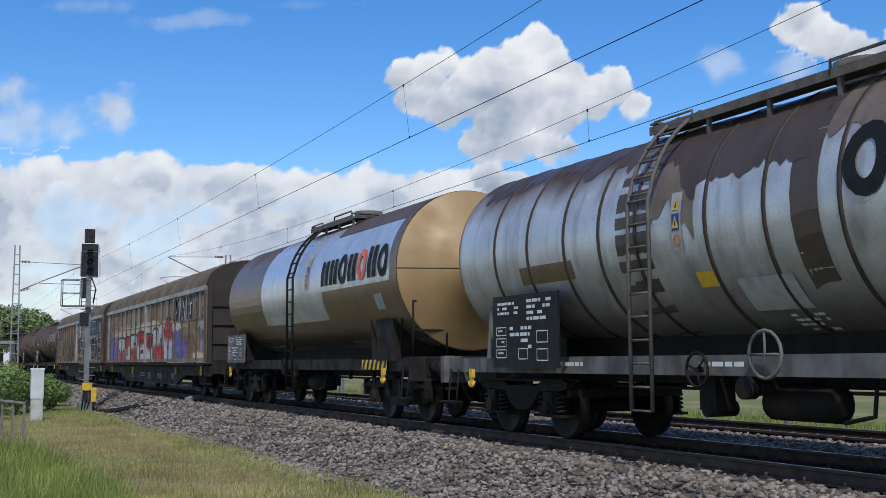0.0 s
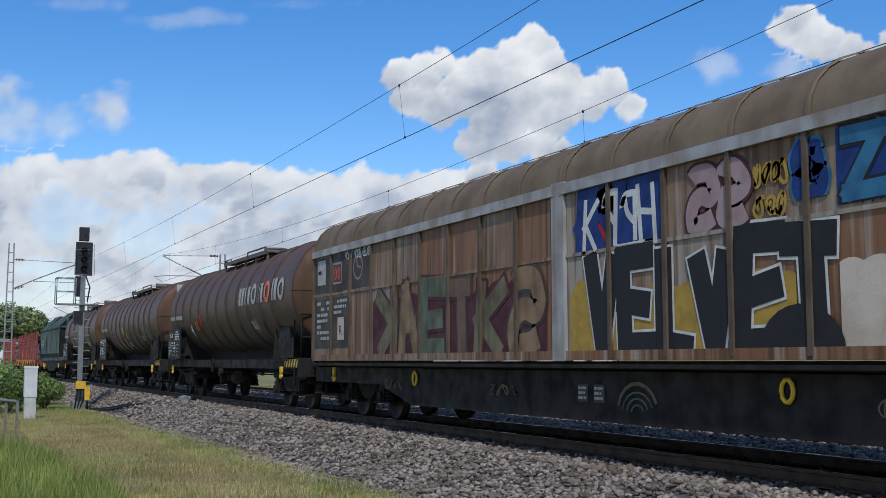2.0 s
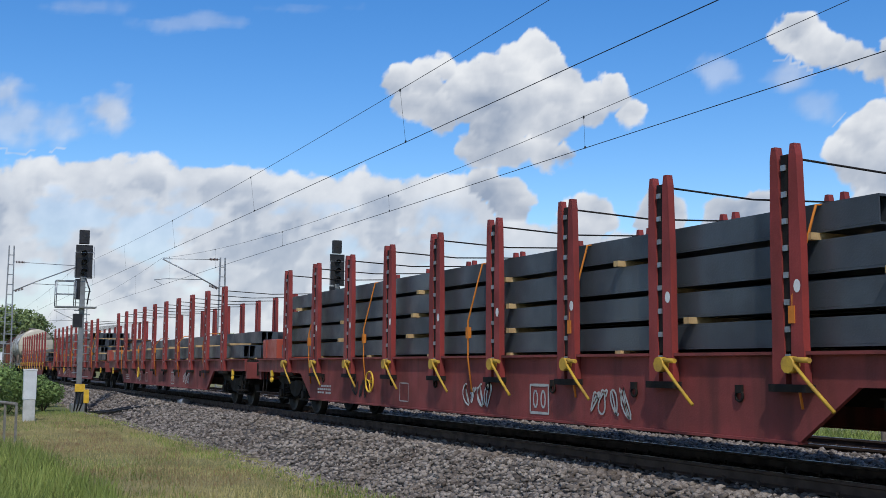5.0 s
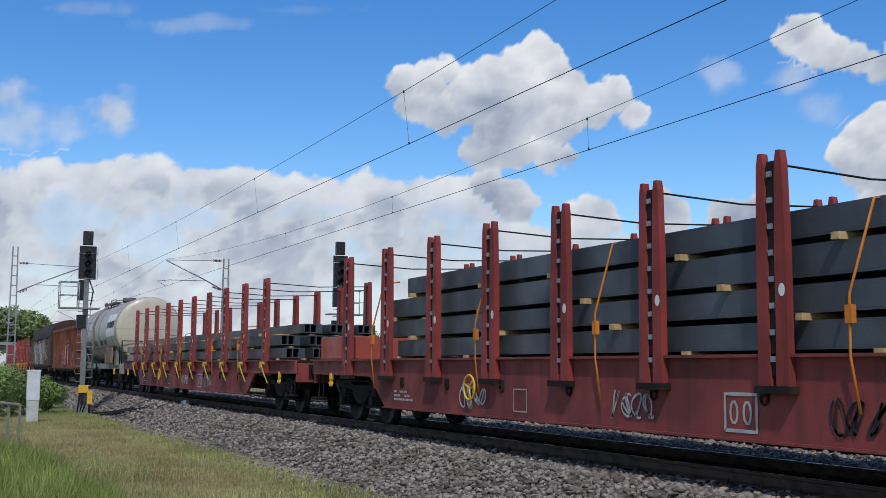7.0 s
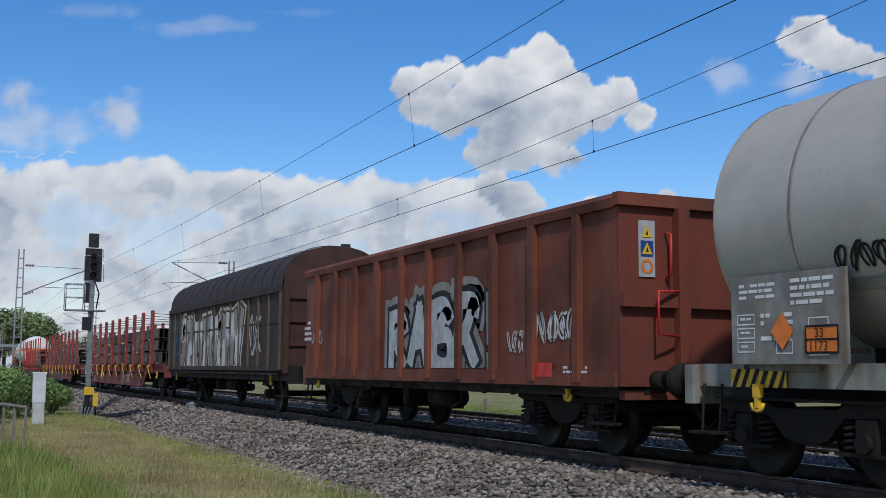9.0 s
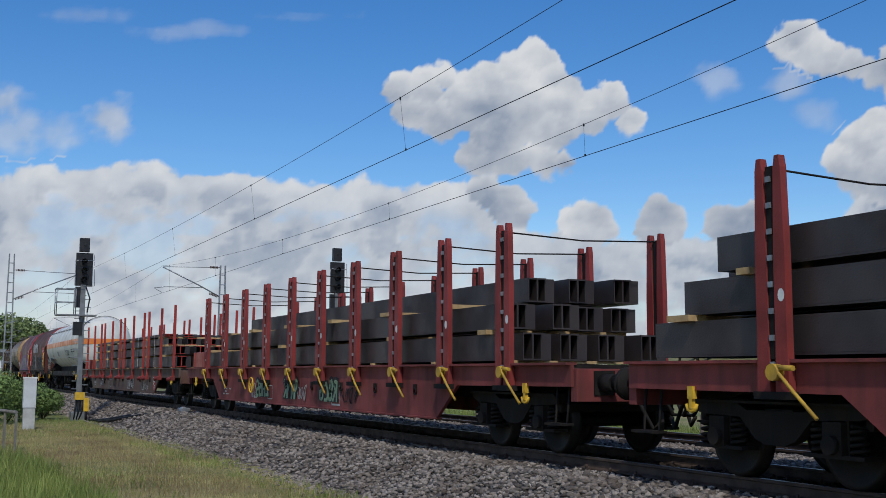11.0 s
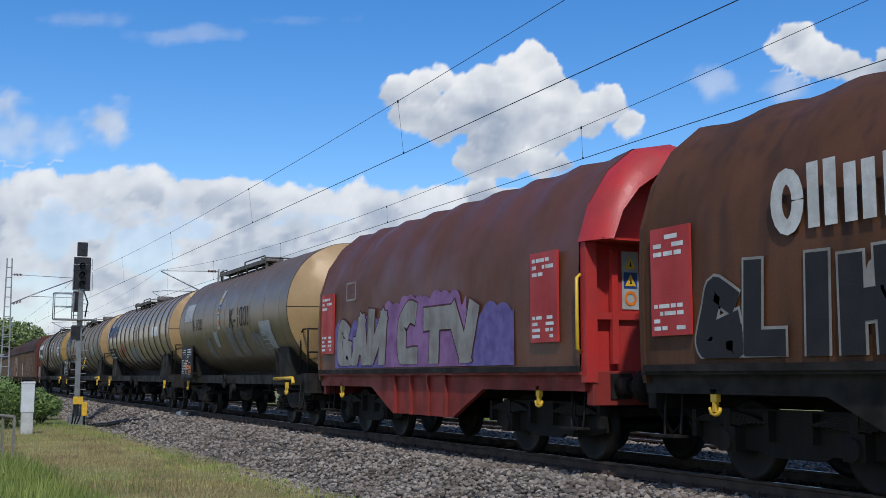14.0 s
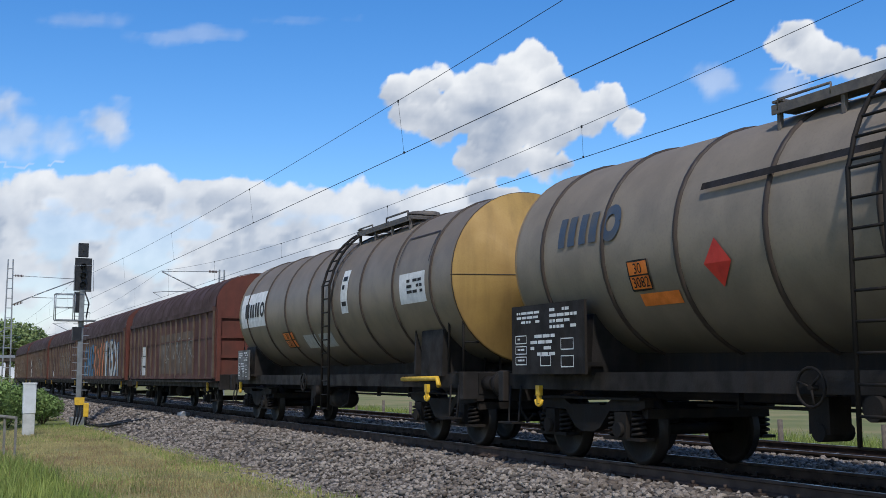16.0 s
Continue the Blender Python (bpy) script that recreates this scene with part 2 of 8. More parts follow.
def signal(x, y, base, top, label, cage_side=-1):
    e = tagged(new("light_signal"), label, "railway signal", "signals")
    e.location = (x, y, base)
    h = top - base
    body = h - 2.05
    g = G().box(-0.30, 0.30, -0.30, 0.30, 0, 0.35)
    g.box(-0.10, 0.10, -0.08, 0.08, 0.35, body + 0.1)
    part("pole", g, M_mast, e, bevel=0.01)
    for k in range(int((body - 0.8) / 0.32)):
        z = 0.8 + k * 0.32
        part("step_iron", G().box(0.10, 0.34, -0.015, 0.015, z, z + 0.03), M_steel, e)
        part("step_iron", G().box(-0.30, -0.10, -0.015, 0.015, z + 0.16, z + 0.19), M_steel, e)
    g = G().box(-0.20, 0.20, -0.10, 0.12, h - 0.58, h)
    head2 = part("number_box", g, M_signal, e, bevel=0.015)
    part("lens", G().cyl((0.0, -0.10, h - 0.28), (0.0, -0.13, h - 0.28), 0.05, n=10), M_lens, head2)
    g = G().box(-0.32, 0.36, -0.02, 0.02, h - 2.02, h - 0.62).box(-0.22, 0.24, 0.0, 0.16, h - 1.95, h - 0.72)
    screen = part("screen", g, M_signal, e, bevel=0.01)
    for k in range(3):
        part("hood", G().cyl((0.0, -0.02, h - 0.95 - k * 0.38), (0.0, -0.26, h - 0.98 - k * 0.38), 0.11, 0.12, 12, False), M_signal, screen)
    g = G()
    fl = h - 3.2
    c = cage_side
    g.box(min(c * 1.05, 0.55), max(c * 1.05, 0.55), -0.30, 0.30, fl - 0.06, fl) if c < 0 else g.box(-0.55, 1.05, -0.30, 0.30, fl - 0.06, fl)
    part("platform", g, M_mast, e)
    g = G()
    for yy in (-0.3, 0.3):
        for xx in (c * 1.05, c * 0.3):
            part("guard_post", G().tube([(xx, yy, fl), (xx, yy, fl + 1.05)], 0.02), M_steel, e)
        part("guard_rail", G().tube([(c * 1.05, yy, fl + 1.05), (c * 0.3, yy, fl + 1.05)], 0.02), M_steel, e)
        part("guard_rail", G().tube([(c * 1.05, yy, fl + 0.5), (c * 0.3, yy, fl + 0.5)], 0.016), M_steel, e)
    part("guard_rail", G().tube([(c * 1.05, -0.3, fl + 1.05), (c * 1.05, 0.3, fl + 1.05)], 0.02), M_steel, e)
    g.tube([(0.38, -0.2, h - 0.7), (0.42, -0.2, h - 2.0), (-0.36, -0.2, h - 2.0), (-0.36, -0.2, h - 0.95), (0.38, -0.2, h - 0.95)], 0.014)
    part("guard_rail", g, M_steel, e)
    g = G().box(-0.34, 0.02, -0.12, 0.10, fl - 0.85, fl - 0.30)
    part("lower_lamp", g, M_signal, e)
    g = G().box(-0.30, -0.05, -0.06, 0.10, h - 2.9, h - 2.05).tube([(0.1, 0, h - 2.0), (0.28, -0.05, h - 2.5), (0.2, 0, h - 3.1)], 0.03)
    part("cable_box", g, M_signal, e)
    return e


sig = signal(5.97, 48.0, GROUND, 6.74, "tall light signal with black heads on a grey mast")
part("cable_junction", G().box(-0.18, 0.20, -0.32, -0.18, 0.85, 1.16), M_yellow, sig, "yellow cable junction box")
for k in range(3):
    g = G().tube([(-0.12 + k * 0.12, -0.25, 0.9), (-0.16 + k * 0.14, -0.3, 0.4), (-0.2 + k * 0.1, -0.28, 0.05)], 0.035)
    part("cable", g, M_black, sig)
signal(16.55, 46.4, GROUND, 6.70, "tall light signal with black heads beyond the second track", 1)
# yellow marker stake by the signal
e = tagged(new("cable_marker"), "short yellow cable marker post in the grass", "marker post")
e.location = (6.15, 47.0, GROUND)
part("post", G().cyl((0, 0, 0), (0, 0, 0.45), 0.05, n=8), M_black, e)
part("cap", G().box(-0.10, 0.10, -0.08, 0.08, 0.40, 0.95), M_yellow, e, bevel=0.02)
# two black cables over the ballast to a trackside box
cab = G()
for k in (0, 0.9):
    cab.tube([(6.2 + k * 0.2, 46.5 - k, GROUND + 0.05), (6.7, 44.6 - k, -0.62), (7.4, 42.5 - k, -0.36), (8.3, 40.5 - k, -0.22), (8.6, 39.8 - k, -0.2)], 0.05)
tagged(part("ballast_cable", cab, M_black), "black cables laid across the ballast to the rail", "cable")
e = tagged(part("trackside_box", G().box(8.25, 8.6, 39.0, 39.5, -0.28, -0.05).cyl((8.3, 38.6, -0.12), (8.3, 38.95, -0.12), 0.13, n=10), M_steel, bevel=0.02),
           "small grey contact box beside the rail", "trackside box")

# pale distribution pillar
e = tagged(new("distribution_pillar"), "light grey plastic distribution pillar on a concrete base", "cabinet")
e.location = (3.45, 40.7, GROUND)
part("base", G().box(-0.19, 0.19, -0.15, 0.15, -0.1, 0.75), surface("pillar_base", (0.50, 0.50, 0.47), (0.38, 0.38, 0.35), 4, 0.85), e, bevel=0.01)
part("housing", G().box(-0.21, 0.21, -0.17, 0.17, 0.75, 1.78), surface("pillar_grey", (0.62, 0.64, 0.64), (0.52, 0.54, 0.54), 3, 0.55), e, bevel=0.02)
part("cap", G().box(-0.225, 0.225, -0.185, 0.185, 1.74, 1.80), M_white, e, bevel=0.01)

# weathered metal railing in the tall grass
M_fence = surface("weathered_rail", (0.20, 0.19, 0.17), (0.13, 0.12, 0.10), 5, 0.8)
e = tagged(new("railing"), "low weathered grey railing half hidden in tall grass", "railing")
pts = [Vector((0.9 + 1.35 * k / 6, 33.4 - 3.4 * k / 6, GROUND)) for k in range(7)]
for p in pts:
    part("post", G().box(p.x - 0.03, p.x + 0.03, p.y - 0.03, p.y + 0.03, GROUND - 0.1, 0.22 - 0.07 * (p.x - 0.9)), M_fence, e)
part("handrail", G().tube([p + Vector((0, 0, 1.06 - 0.07 * (p.x - 0.9))) for p in pts], 0.045), M_fence, e)

# ---- overhead line ----
M_insul = surface("insulator_brown", (0.10, 0.05, 0.035), (0.07, 0.035, 0.03), 8, 0.3)


def lattice_mast(x, y, base, top, name_label, arm, wire_x, wire_z, mess_z):
    """Two channel legs with rungs; a bracket that carries the wires. arm: +1 when it reaches to the right."""
    e = tagged(new("catenary_mast"), name_label, "catenary mast", "catenary masts")
    e.location = (x, y, base)
    h = top - base
    for s in (-1, 1):
        part("leg", G().loft([[(s * w + a, b, z) for a, b in ((-0.04, -0.06), (0.04, -0.06), (0.04, 0.06), (-0.04, 0.06))] for z, w in ((0, 0.27), (h, 0.15))],
                             smooth=False), M_steel, e)
    n = int(h / 0.62)
    for k in range(1, n):
        z = h * k / n
        w = 0.27 - 0.12 * z / h
        part("rung", G().box(-w, w, -0.05, 0.05, z, z + 0.05), M_steel, e)
    part("footing", G().box(-0.5, 0.5, -0.45, 0.45, -0.3, 0.25), M_sleeper, e)
    dx = wire_x - x
    zl, zm = wire_z - base, mess_z - base
    root = arm * 0.2
    g = G().tube([(root, 0, zl - 0.10), (root + (dx - root) * 0.35, 0, zl - 0.1 + (zm - zl) * 0.4), (dx, 0, zm)], 0.04)
    part("bracket_tube", g, M_steel, e)
    part("top_tie", G().tube([(root, 0, zm + 0.12), (dx, 0, zm + 0.02)], 0.02), M_steel, e)
    part("registration_arm", G().tube([(root + (dx - root) * 0.3, 0, zl + 0.42), (dx - arm * 0.2, 0, zl + 0.40), (dx + arm * 0.5, 0, zl + 0.3)], 0.022)
         .tube([(dx + arm * 0.5, 0, zl + 0.3), (dx, 0, zl + 0.02)], 0.014), M_steel, e)
    for zz in (zl - 0.09, zm + 0.115):
        g = G()
        for k in range(6):
            g.cyl((root + arm * (0.12 + k * 0.09), 0, zz + (0.03 * k if zz < zm else 0)), (root + arm * (0.17 + k * 0.09), 0, zz + (0.03 * k if zz < zm else 0)), 0.075, n=8)
        part("insulator", g, M_insul, e)
    return e


WIRE1, WIRE2, WZ = 9.40, 13.26, 6.04
lattice_mast(5.12, 78.0, GROUND, 8.94, "grey steel lattice catenary mast with a bracket arm", 1, WIRE1, WZ, 7.75)
lattice_mast(17.0, 69.0, GROUND, 7.90, "grey steel lattice catenary mast beyond the second track", -1, WIRE2, WZ, 7.65)
lattice_mast(5.12, 8.0 - 2, GROUND, 8.94, "grey steel lattice catenary mast with a bracket arm", 1, WIRE1, WZ, 7.75).location.y = -4.0
lattice_mast(17.0, 1.0, GROUND, 7.90, "grey steel lattice catenary mast beyond the second track", -1, WIRE2, WZ, 7.65)
for s_, o_, a_ in ((150, -4.4, 1), (142, 7.45, -1), (215, -4.4, 1)):
    px, py, _ = along(s_, o_)
    wx = along(s_, -0.1 if a_ > 0 else 3.75)[0]
    lattice_mast(px, py, GROUND, 8.6, "distant steel lattice catenary mast", a_, wx, WZ, 7.7)


def overhead(off, supports, mids, name_label, first=22.0, step=12.2, hang=0.14):
    """Contact wire, sagging messenger wire and droppers between supports at stations."""
    e = tagged(new("overhead_wire"), name_label, "overhead wire", "overhead wires")
    zs = lambda s, s0, s1, top, low: low + (top - low) * ((2 * (s - s0) / (s1 - s0) - 1) ** 2)
    con, mes, drops = [], [], []
    for s0, s1, low in zip(supports, supports[1:], mids):
        for k in range(24):
            s = s0 + (s1 - s0) * k / 24
            x, y, _ = along(s, off)
            con.append((x, y, WZ))
            mes.append((x - hang, y, zs(s, s0, s1, 7.72, low)))
        k = math.ceil((s0 - first) / step)
        while first + k * step < s1:
            s = first + k * step
            x, y, _ = along(s, off)
            if s > s0 + 1:
                drops.append(((x, y, WZ), (x - hang, y, zs(s, s0, s1, 7.72, low))))
            k += 1
    part("contact_wire", G().tube(con, 0.0085, 5), M_wire, e)
    part("messenger_wire", G().tube(mes, 0.0065, 5), M_wire, e)
    for a, b in drops:
        if 0 < a[1] < 150:
            part("dropper", G().tube([a, b], 0.0035, 4).box(a[0] - 0.012, a[0] + 0.012, a[1] - 0.02, a[1] + 0.02, a[2] - 0.01, a[2] + 0.04)
                 .box(b[0] - 0.012, b[0] + 0.012, b[1] - 0.02, b[1] + 0.02, b[2] - 0.04, b[2] + 0.02), M_wire, e)
    return e


overhead(WIRE1 - AXIS, [-74, -4, 78, 150, 215, 280], [6.95, 7.12, 7.0, 7.0, 7.0], "contact and messenger wire over the first track")
overhead(WIRE2 - AXIS, [-67, 1, 69, 142, 215, 280], [6.6, 6.55, 6.7, 6.8, 6.8], "contact and messenger wire over the second track", 20.8, 11.5, 0.03)

# ---- clouds: a far sheet of sky round the place, open where the sky is blue ----
CAM_M = aim(25.125, 5.73, 0.0).to_3x3()
FOCAL = 784 / math.tan(radians(43.58 / 2))
# (across, down, radius) of the billows of each cumulus, in thousandths of the view's scale
HEAP = [(718, 128, 34), (758, 130, 38), (741, 163, 40), (797, 110, 22), (846, 150, 58), (888, 125, 44), (930, 100, 44), (960, 78, 38), (976, 106, 40), (936, 150, 72), (1006, 150, 52), (786, 178, 42)]
HEAP += [(1056, 165, 45), (1094, 154, 37), (1120, 180, 28), (858, 248, 40), (915, 250, 42), (970, 245, 40), (1004, 252, 28), (896, 208, 58), (986, 195, 56)]
RIGHT = [(1396, 50, 26), (1426, 34, 32), (1446, 58, 42), (1478, 68, 38), (1516, 82, 38), (1556, 94, 38), (1610, 90, 60), (1545, 222, 48), (1575, 205, 50), (1520, 262, 46), (1590, 280, 80)]
BITS = [(872, 318, 40), (905, 335, 50), (1300, 372, 46), (1350, 352, 36), (1180, 372, 50), (1050, 378, 50)]
# thin veils: across, down, half width, half height, weight
VEILS = [(15, 150, 66, 58, 0.62), (48, 205, 120, 44, 0.5), (190, 190, 50, 40, 0.72), (325, 30, 110, 14, 0.26), (160, 5, 90, 16, 0.2), (560, 6, 110, 12, 0.16), (1275, 118, 44, 28, 0.42), (1385, 128, 55, 34, 0.5), (1440, 170, 60, 30, 0.3)]


def smooth(v, lo, hi):
    k = max(0.0, min(1.0, (v - lo) / (hi - lo)))
    return k * k * (3 - 2 * k)


def cover_at(d):
    """How much cloud stands in a direction, how lit it is and how dense."""
    c = CAM_M.transposed() @ d
    if c.z > -0.2:
        n = noise.fractal((d.x * 3, d.y * 3, d.z * 5), 1.0, 2.0, 4)
        return smooth(n, -0.1, 0.3), 0.75, 0.95
    x, y = 784 + FOCAL * c.x / -c.z, 441 - FOCAL * c.y / -c.z
    f1 = noise.fractal((x / 62, y / 62, 1.5), 0.8, 2.0, 5)
    f2 = noise.fractal((x / 130, y / 75, 7.5), 0.9, 2.0, 5)
    best, lit, thick = 0.0, 0.8, 1.0
    for group in (HEAP, RIGHT, BITS):
        q, up = -99.0, 0.0
        for cx, cy, r in group:
            cx, cy = cx - 11, cy + 8
            v = r - math.hypot(x - cx, y - cy)
            if v > q:
                q, up = v, (cy - y) / r
        q += 15 * f1
        v = smooth(q, -9, 9 if up > -0.2 else 22)
        if v > best:
            best = v
            lit = (0.38 if group is BITS else 0.50) + 0.34 * math.exp(-max(q, 0) / 20) * (0.35 + 0.65 * smooth(up, -0.5, 0.5)) + 0.42 * f2 + 0.12 * f1 + 0.10 * smooth(up, -0.2, 0.8)
    # the long bank low in the sky
    top = 278 + 8 * math.sin(x * 0.013 + 0.6) + 0.055 * max(0.0, x - 180) + (70 * smooth(x, 830, 900)) - 150 * smooth(x, 1440, 1560)
    q = y - top + 15 * f1 + 13 * f2
    v = smooth(q, -18, 14)
    if v > best:
        shade = smooth(f2 + 0.35 * f1, 0.02, 0.34)
        best, lit = v, 0.90 - 0.17 * smooth(q, 10, 60) + 0.12 * smooth(y, 400, 560) + 0.18 * f1 - 0.30 * shade * smooth(q, 15, 50)
        lit -= 0.14 * smooth(x, 780, 1000)
        thick = 0.97 - 0.30 * smooth(-f2, 0.10, 0.42) * smooth(q, 20, 60)
    for cx, cy, rx, ry, w in VEILS:
        v = w * smooth(1.15 - math.hypot((x - cx) / rx, (y - cy) / ry) + 0.8 * f2 + 0.4 * f1, 0.0, 0.95)
        if v > best * thick:
            best, lit, thick = 1.0, 0.74 + 0.2 * f1, v
    return best, lit, thick if best > 0 else 0.0


azs = sorted(set([round(0.0 + 0.2 * k, 3) for k in range(256)] + [-2, -6, -12, -18] + list(range(-180, -18, 6)) + [52, 56, 62] + list(range(68, 181, 6))))
els = [-3 + 0.2 * k for k in range(122)] + [22, 24, 26, 28, 30, 33, 36, 39]
gc = G()
cov, lum, thk = [], [], []
for el in els:
    for az in azs:
        a, b = radians(az), radians(el)
        d = Vector((math.sin(a) * math.cos(b), math.cos(a) * math.cos(b), math.sin(b)))
        gc.v.append(tuple(EYE + d * 3600))
        c, l, k = cover_at(d)
        cov.append(c)
        lum.append(l)
        thk.append(k)
na = len(azs)
for i in range(len(els) - 1):
    for j in range(na - 1):
        p = i * na + j
        gc.face([p, p + 1, p + na + 1, p + na], True)
M_cloud = bpy.data.materials.new("cloud")
M_cloud.use_nodes = True
nt = M_cloud.node_tree
nt.nodes.clear()
out = nt.nodes.new("ShaderNodeOutputMaterial")
att, att2, att3 = [nt.nodes.new("ShaderNodeAttribute") for k in range(3)]
att.attribute_name, att2.attribute_name, att3.attribute_name = "cover", "lit", "thick"
s1 = nt.nodes.new("ShaderNodeMath")
s1.operation = "MULTIPLY_ADD"
nt.links.new(noise_node(nt, 0.034, 5), s1.inputs[0])
s1.inputs[1].default_value = 0.7
nt.links.new(att.outputs["Fac"], s1.inputs[2])
fac = nt.nodes.new("ShaderNodeMapRange")
fac.interpolation_type = "SMOOTHSTEP"
fac.inputs["From Min"].default_value, fac.inputs["From Max"].default_value = 0.55, 1.15
nt.links.new(s1.outputs[0], fac.inputs["Value"])
tone = nt.nodes.new("ShaderNodeMath")
tone.operation = "MULTIPLY_ADD"
nt.links.new(ramp(nt, noise_node(nt, 0.016, 6), 0.3, 0.7), tone.inputs[0])
tone.inputs[1].default_value = 0.16
nt.links.new(att2.outputs["Fac"], tone.inputs[2])
colr = mix(nt, ramp(nt, tone.outputs[0], 0.30, 1.12), (0.36, 0.43, 0.55), (0.95, 0.96, 0.97))
em = nt.nodes.new("ShaderNodeEmission")
em.inputs["Strength"].default_value = 0.9
nt.links.new(colr, em.inputs["Color"])
tr = nt.nodes.new("ShaderNodeBsdfTransparent")
mx = nt.nodes.new("ShaderNodeMixShader")
nt.links.new(times(nt, fac.outputs[0], att3.outputs["Fac"]), mx.inputs[0])
nt.links.new(tr.outputs[0], mx.inputs[1])
nt.links.new(em.outputs[0], mx.inputs[2])
nt.links.new(mx.outputs[0], out.inputs[0])
clouds = part("backdrop", gc, M_cloud)
for nm, vals in (("cover", cov), ("lit", lum), ("thick", thk)):
    at_ = clouds.data.attributes.new(nm, "FLOAT", "POINT")
    at_.data.foreach_set("value", vals)
tagged(clouds, "white cumulus clouds and a grey cloud bank far away", "clouds", kind="structure")


# ---- leaves, trees and bushes ----
def leaf_mat(name, a, b):
    m, nt, bs = nodes_of(name)
    geo = nt.nodes.new("ShaderNodeNewGeometry")
    col = mix(nt, geo.outputs["Random Per Island"], a, b)
    col = mix(nt, ramp(nt, noise_node(nt, 0.8, 3), 0.35, 0.65), col, tuple(c * 0.6 for c in a))
    nt.links.new(col, bs.inputs["Base Color"])
    bs.inputs["Roughness"].default_value = 0.75
    return m


M_leaf = leaf_mat("tree_leaves", (0.15, 0.21, 0.065), (0.28, 0.34, 0.12))
M_leaf2 = leaf_mat("bush_leaves", (0.11, 0.185, 0.04), (0.23, 0.32, 0.085))
M_bark = surface("bark", (0.09, 0.07, 0.05), (0.05, 0.04, 0.03), 5, 0.9)


def leaves(rng, n, blobs, size):
    """Leaf tufts scattered through the shells of several overlapping masses."""
    b = np.array(blobs)
    pick = rng.integers(0, len(b), n)
    d = rng.normal(size=(n, 3))
    d /= np.linalg.norm(d, axis=1)[:, None]
    r = rng.uniform(0.55, 1.08, n) ** 0.6
    c = b[pick, :3] + d * r[:, None] * b[pick, 3:6]
    u = rng.normal(size=(n, 3))
    u /= np.linalg.norm(u, axis=1)[:, None]
    w = np.cross(u, d)
    w /= np.linalg.norm(w, axis=1)[:, None] + 1e-6
    s = size * rng.uniform(0.5, 1.3, n)[:, None]
    co = np.stack([c - u * s, c + w * s * 0.6, c + u * s, c - w * s * 0.6], 1).reshape(-1, 3)
    return co, np.arange(4 * n).reshape(-1, 4)


TREE_KINDS = []
rng = np.random.default_rng(5)
for k in range(4):
    h = 1.0
    blobs = [(rng.uniform(-0.16, 0.16), rng.uniform(-0.16, 0.16), rng.uniform(0.35, 0.85), rng.uniform(0.13, 0.22), rng.uniform(0.13, 0.22), rng.uniform(0.10, 0.17)) for _ in range(13)]
    co, q = leaves(rng, 2600, blobs, 0.026)
    tg = G().loft([[(r * math.cos(a), r * math.sin(a), z) for a in np.linspace(0, 6.28, 8, False)] for z, r in ((-0.02, 0.03), (0.2, 0.022), (0.5, 0.014), (0.75, 0.005))])
    for b in blobs[:7]:
        tg.cyl((0, 0, 0.22 + 0.3 * rng.random()), b[:3], 0.010, 0.003, 6)
    TREE_KINDS.append((big_mesh("crown", co, q, M_leaf), tg.mesh("trunk", M_bark)))


def tree(x, y, h, kind, label="leafy green tree far behind the line", wide=1.0):
    e = tagged(new("tree"), label, "tree", "distant trees")
    e.location = (x, y, ground_z(x, y) - 0.1)
    for nm, me in zip(("crown", "trunk"), TREE_KINDS[kind % 4]):
        ob = link(nm, me, e)
        ob.scale = (h * wide, h * wide, h)
        ob.rotation_euler = (0, 0, x * 1.7 + y)
    return e


def polar(az, d):
    return d * math.sin(radians(az)), d * math.cos(radians(az))


rr = random.Random(8)
for az, d, h in ((2.6, 420, 20), (3.2, 430, 25), (3.8, 425, 24), (4.35, 432, 22), (4.75, 440, 23), (5.15, 436, 20), (5.45, 450, 15), (6.2, 520, 15), (6.9, 530, 16)):
    tree(*polar(az, d), h, int(az * 10), wide=1.15)
for k in range(16):
    az = 10.5 + k * 1.55 + rr.uniform(-0.4, 0.4)
    tree(*polar(az, rr.uniform(215, 260)), rr.uniform(6, 10.5), k, wide=1.3)
# hill with trees and a ruined wall
for k in range(20):
    az = 37.3 + k * 0.42 + rr.uniform(-0.2, 0.2)
    d = 292 + rr.uniform(-10, 25)
    tree(*polar(az, d), rr.uniform(10, 14) * (1.2 if 39.7 < az < 42 else 1.0), k, "leafy tree on the hillside", 1.2)
M_ruin = surface("ruin_stone", (0.25, 0.225, 0.18), (0.17, 0.15, 0.115), 0.3, 0.9, grain=2.5)
e = tagged(new("ruined_wall"), "old stone wall with a small tower on the hill", "ruin")
wp = [Vector((*polar(39.4 + 0.40 * k, 272), 0)) for k in range(9)]
for k in range(8):
    a, b = wp[k], wp[k + 1]
    za, zb = ground_z(a.x, a.y), ground_z(b.x, b.y)
    n_ = (b - a).cross(Vector((0, 0, 1))).normalized() * 0.6
    t0, t1 = 17.5 + k * 0.5, 17.5 + (k + 1) * 0.5 + rr.uniform(-0.2, 0.2)
    g = G()
    g.loft([[a + n_ + Vector((0, 0, za - 2)), a - n_ + Vector((0, 0, za - 2)), a - n_ + Vector((0, 0, max(t0, za + 2.5))), a + n_ + Vector((0, 0, max(t0, za + 2.5)))],
            [b + n_ + Vector((0, 0, zb - 2)), b - n_ + Vector((0, 0, zb - 2)), b - n_ + Vector((0, 0, max(t1, zb + 2.5))), b + n_ + Vector((0, 0, max(t1, zb + 2.5)))]], smooth=False)
    part("wall_section", g, M_ruin, e)
tx, ty = wp[8].x, wp[8].y
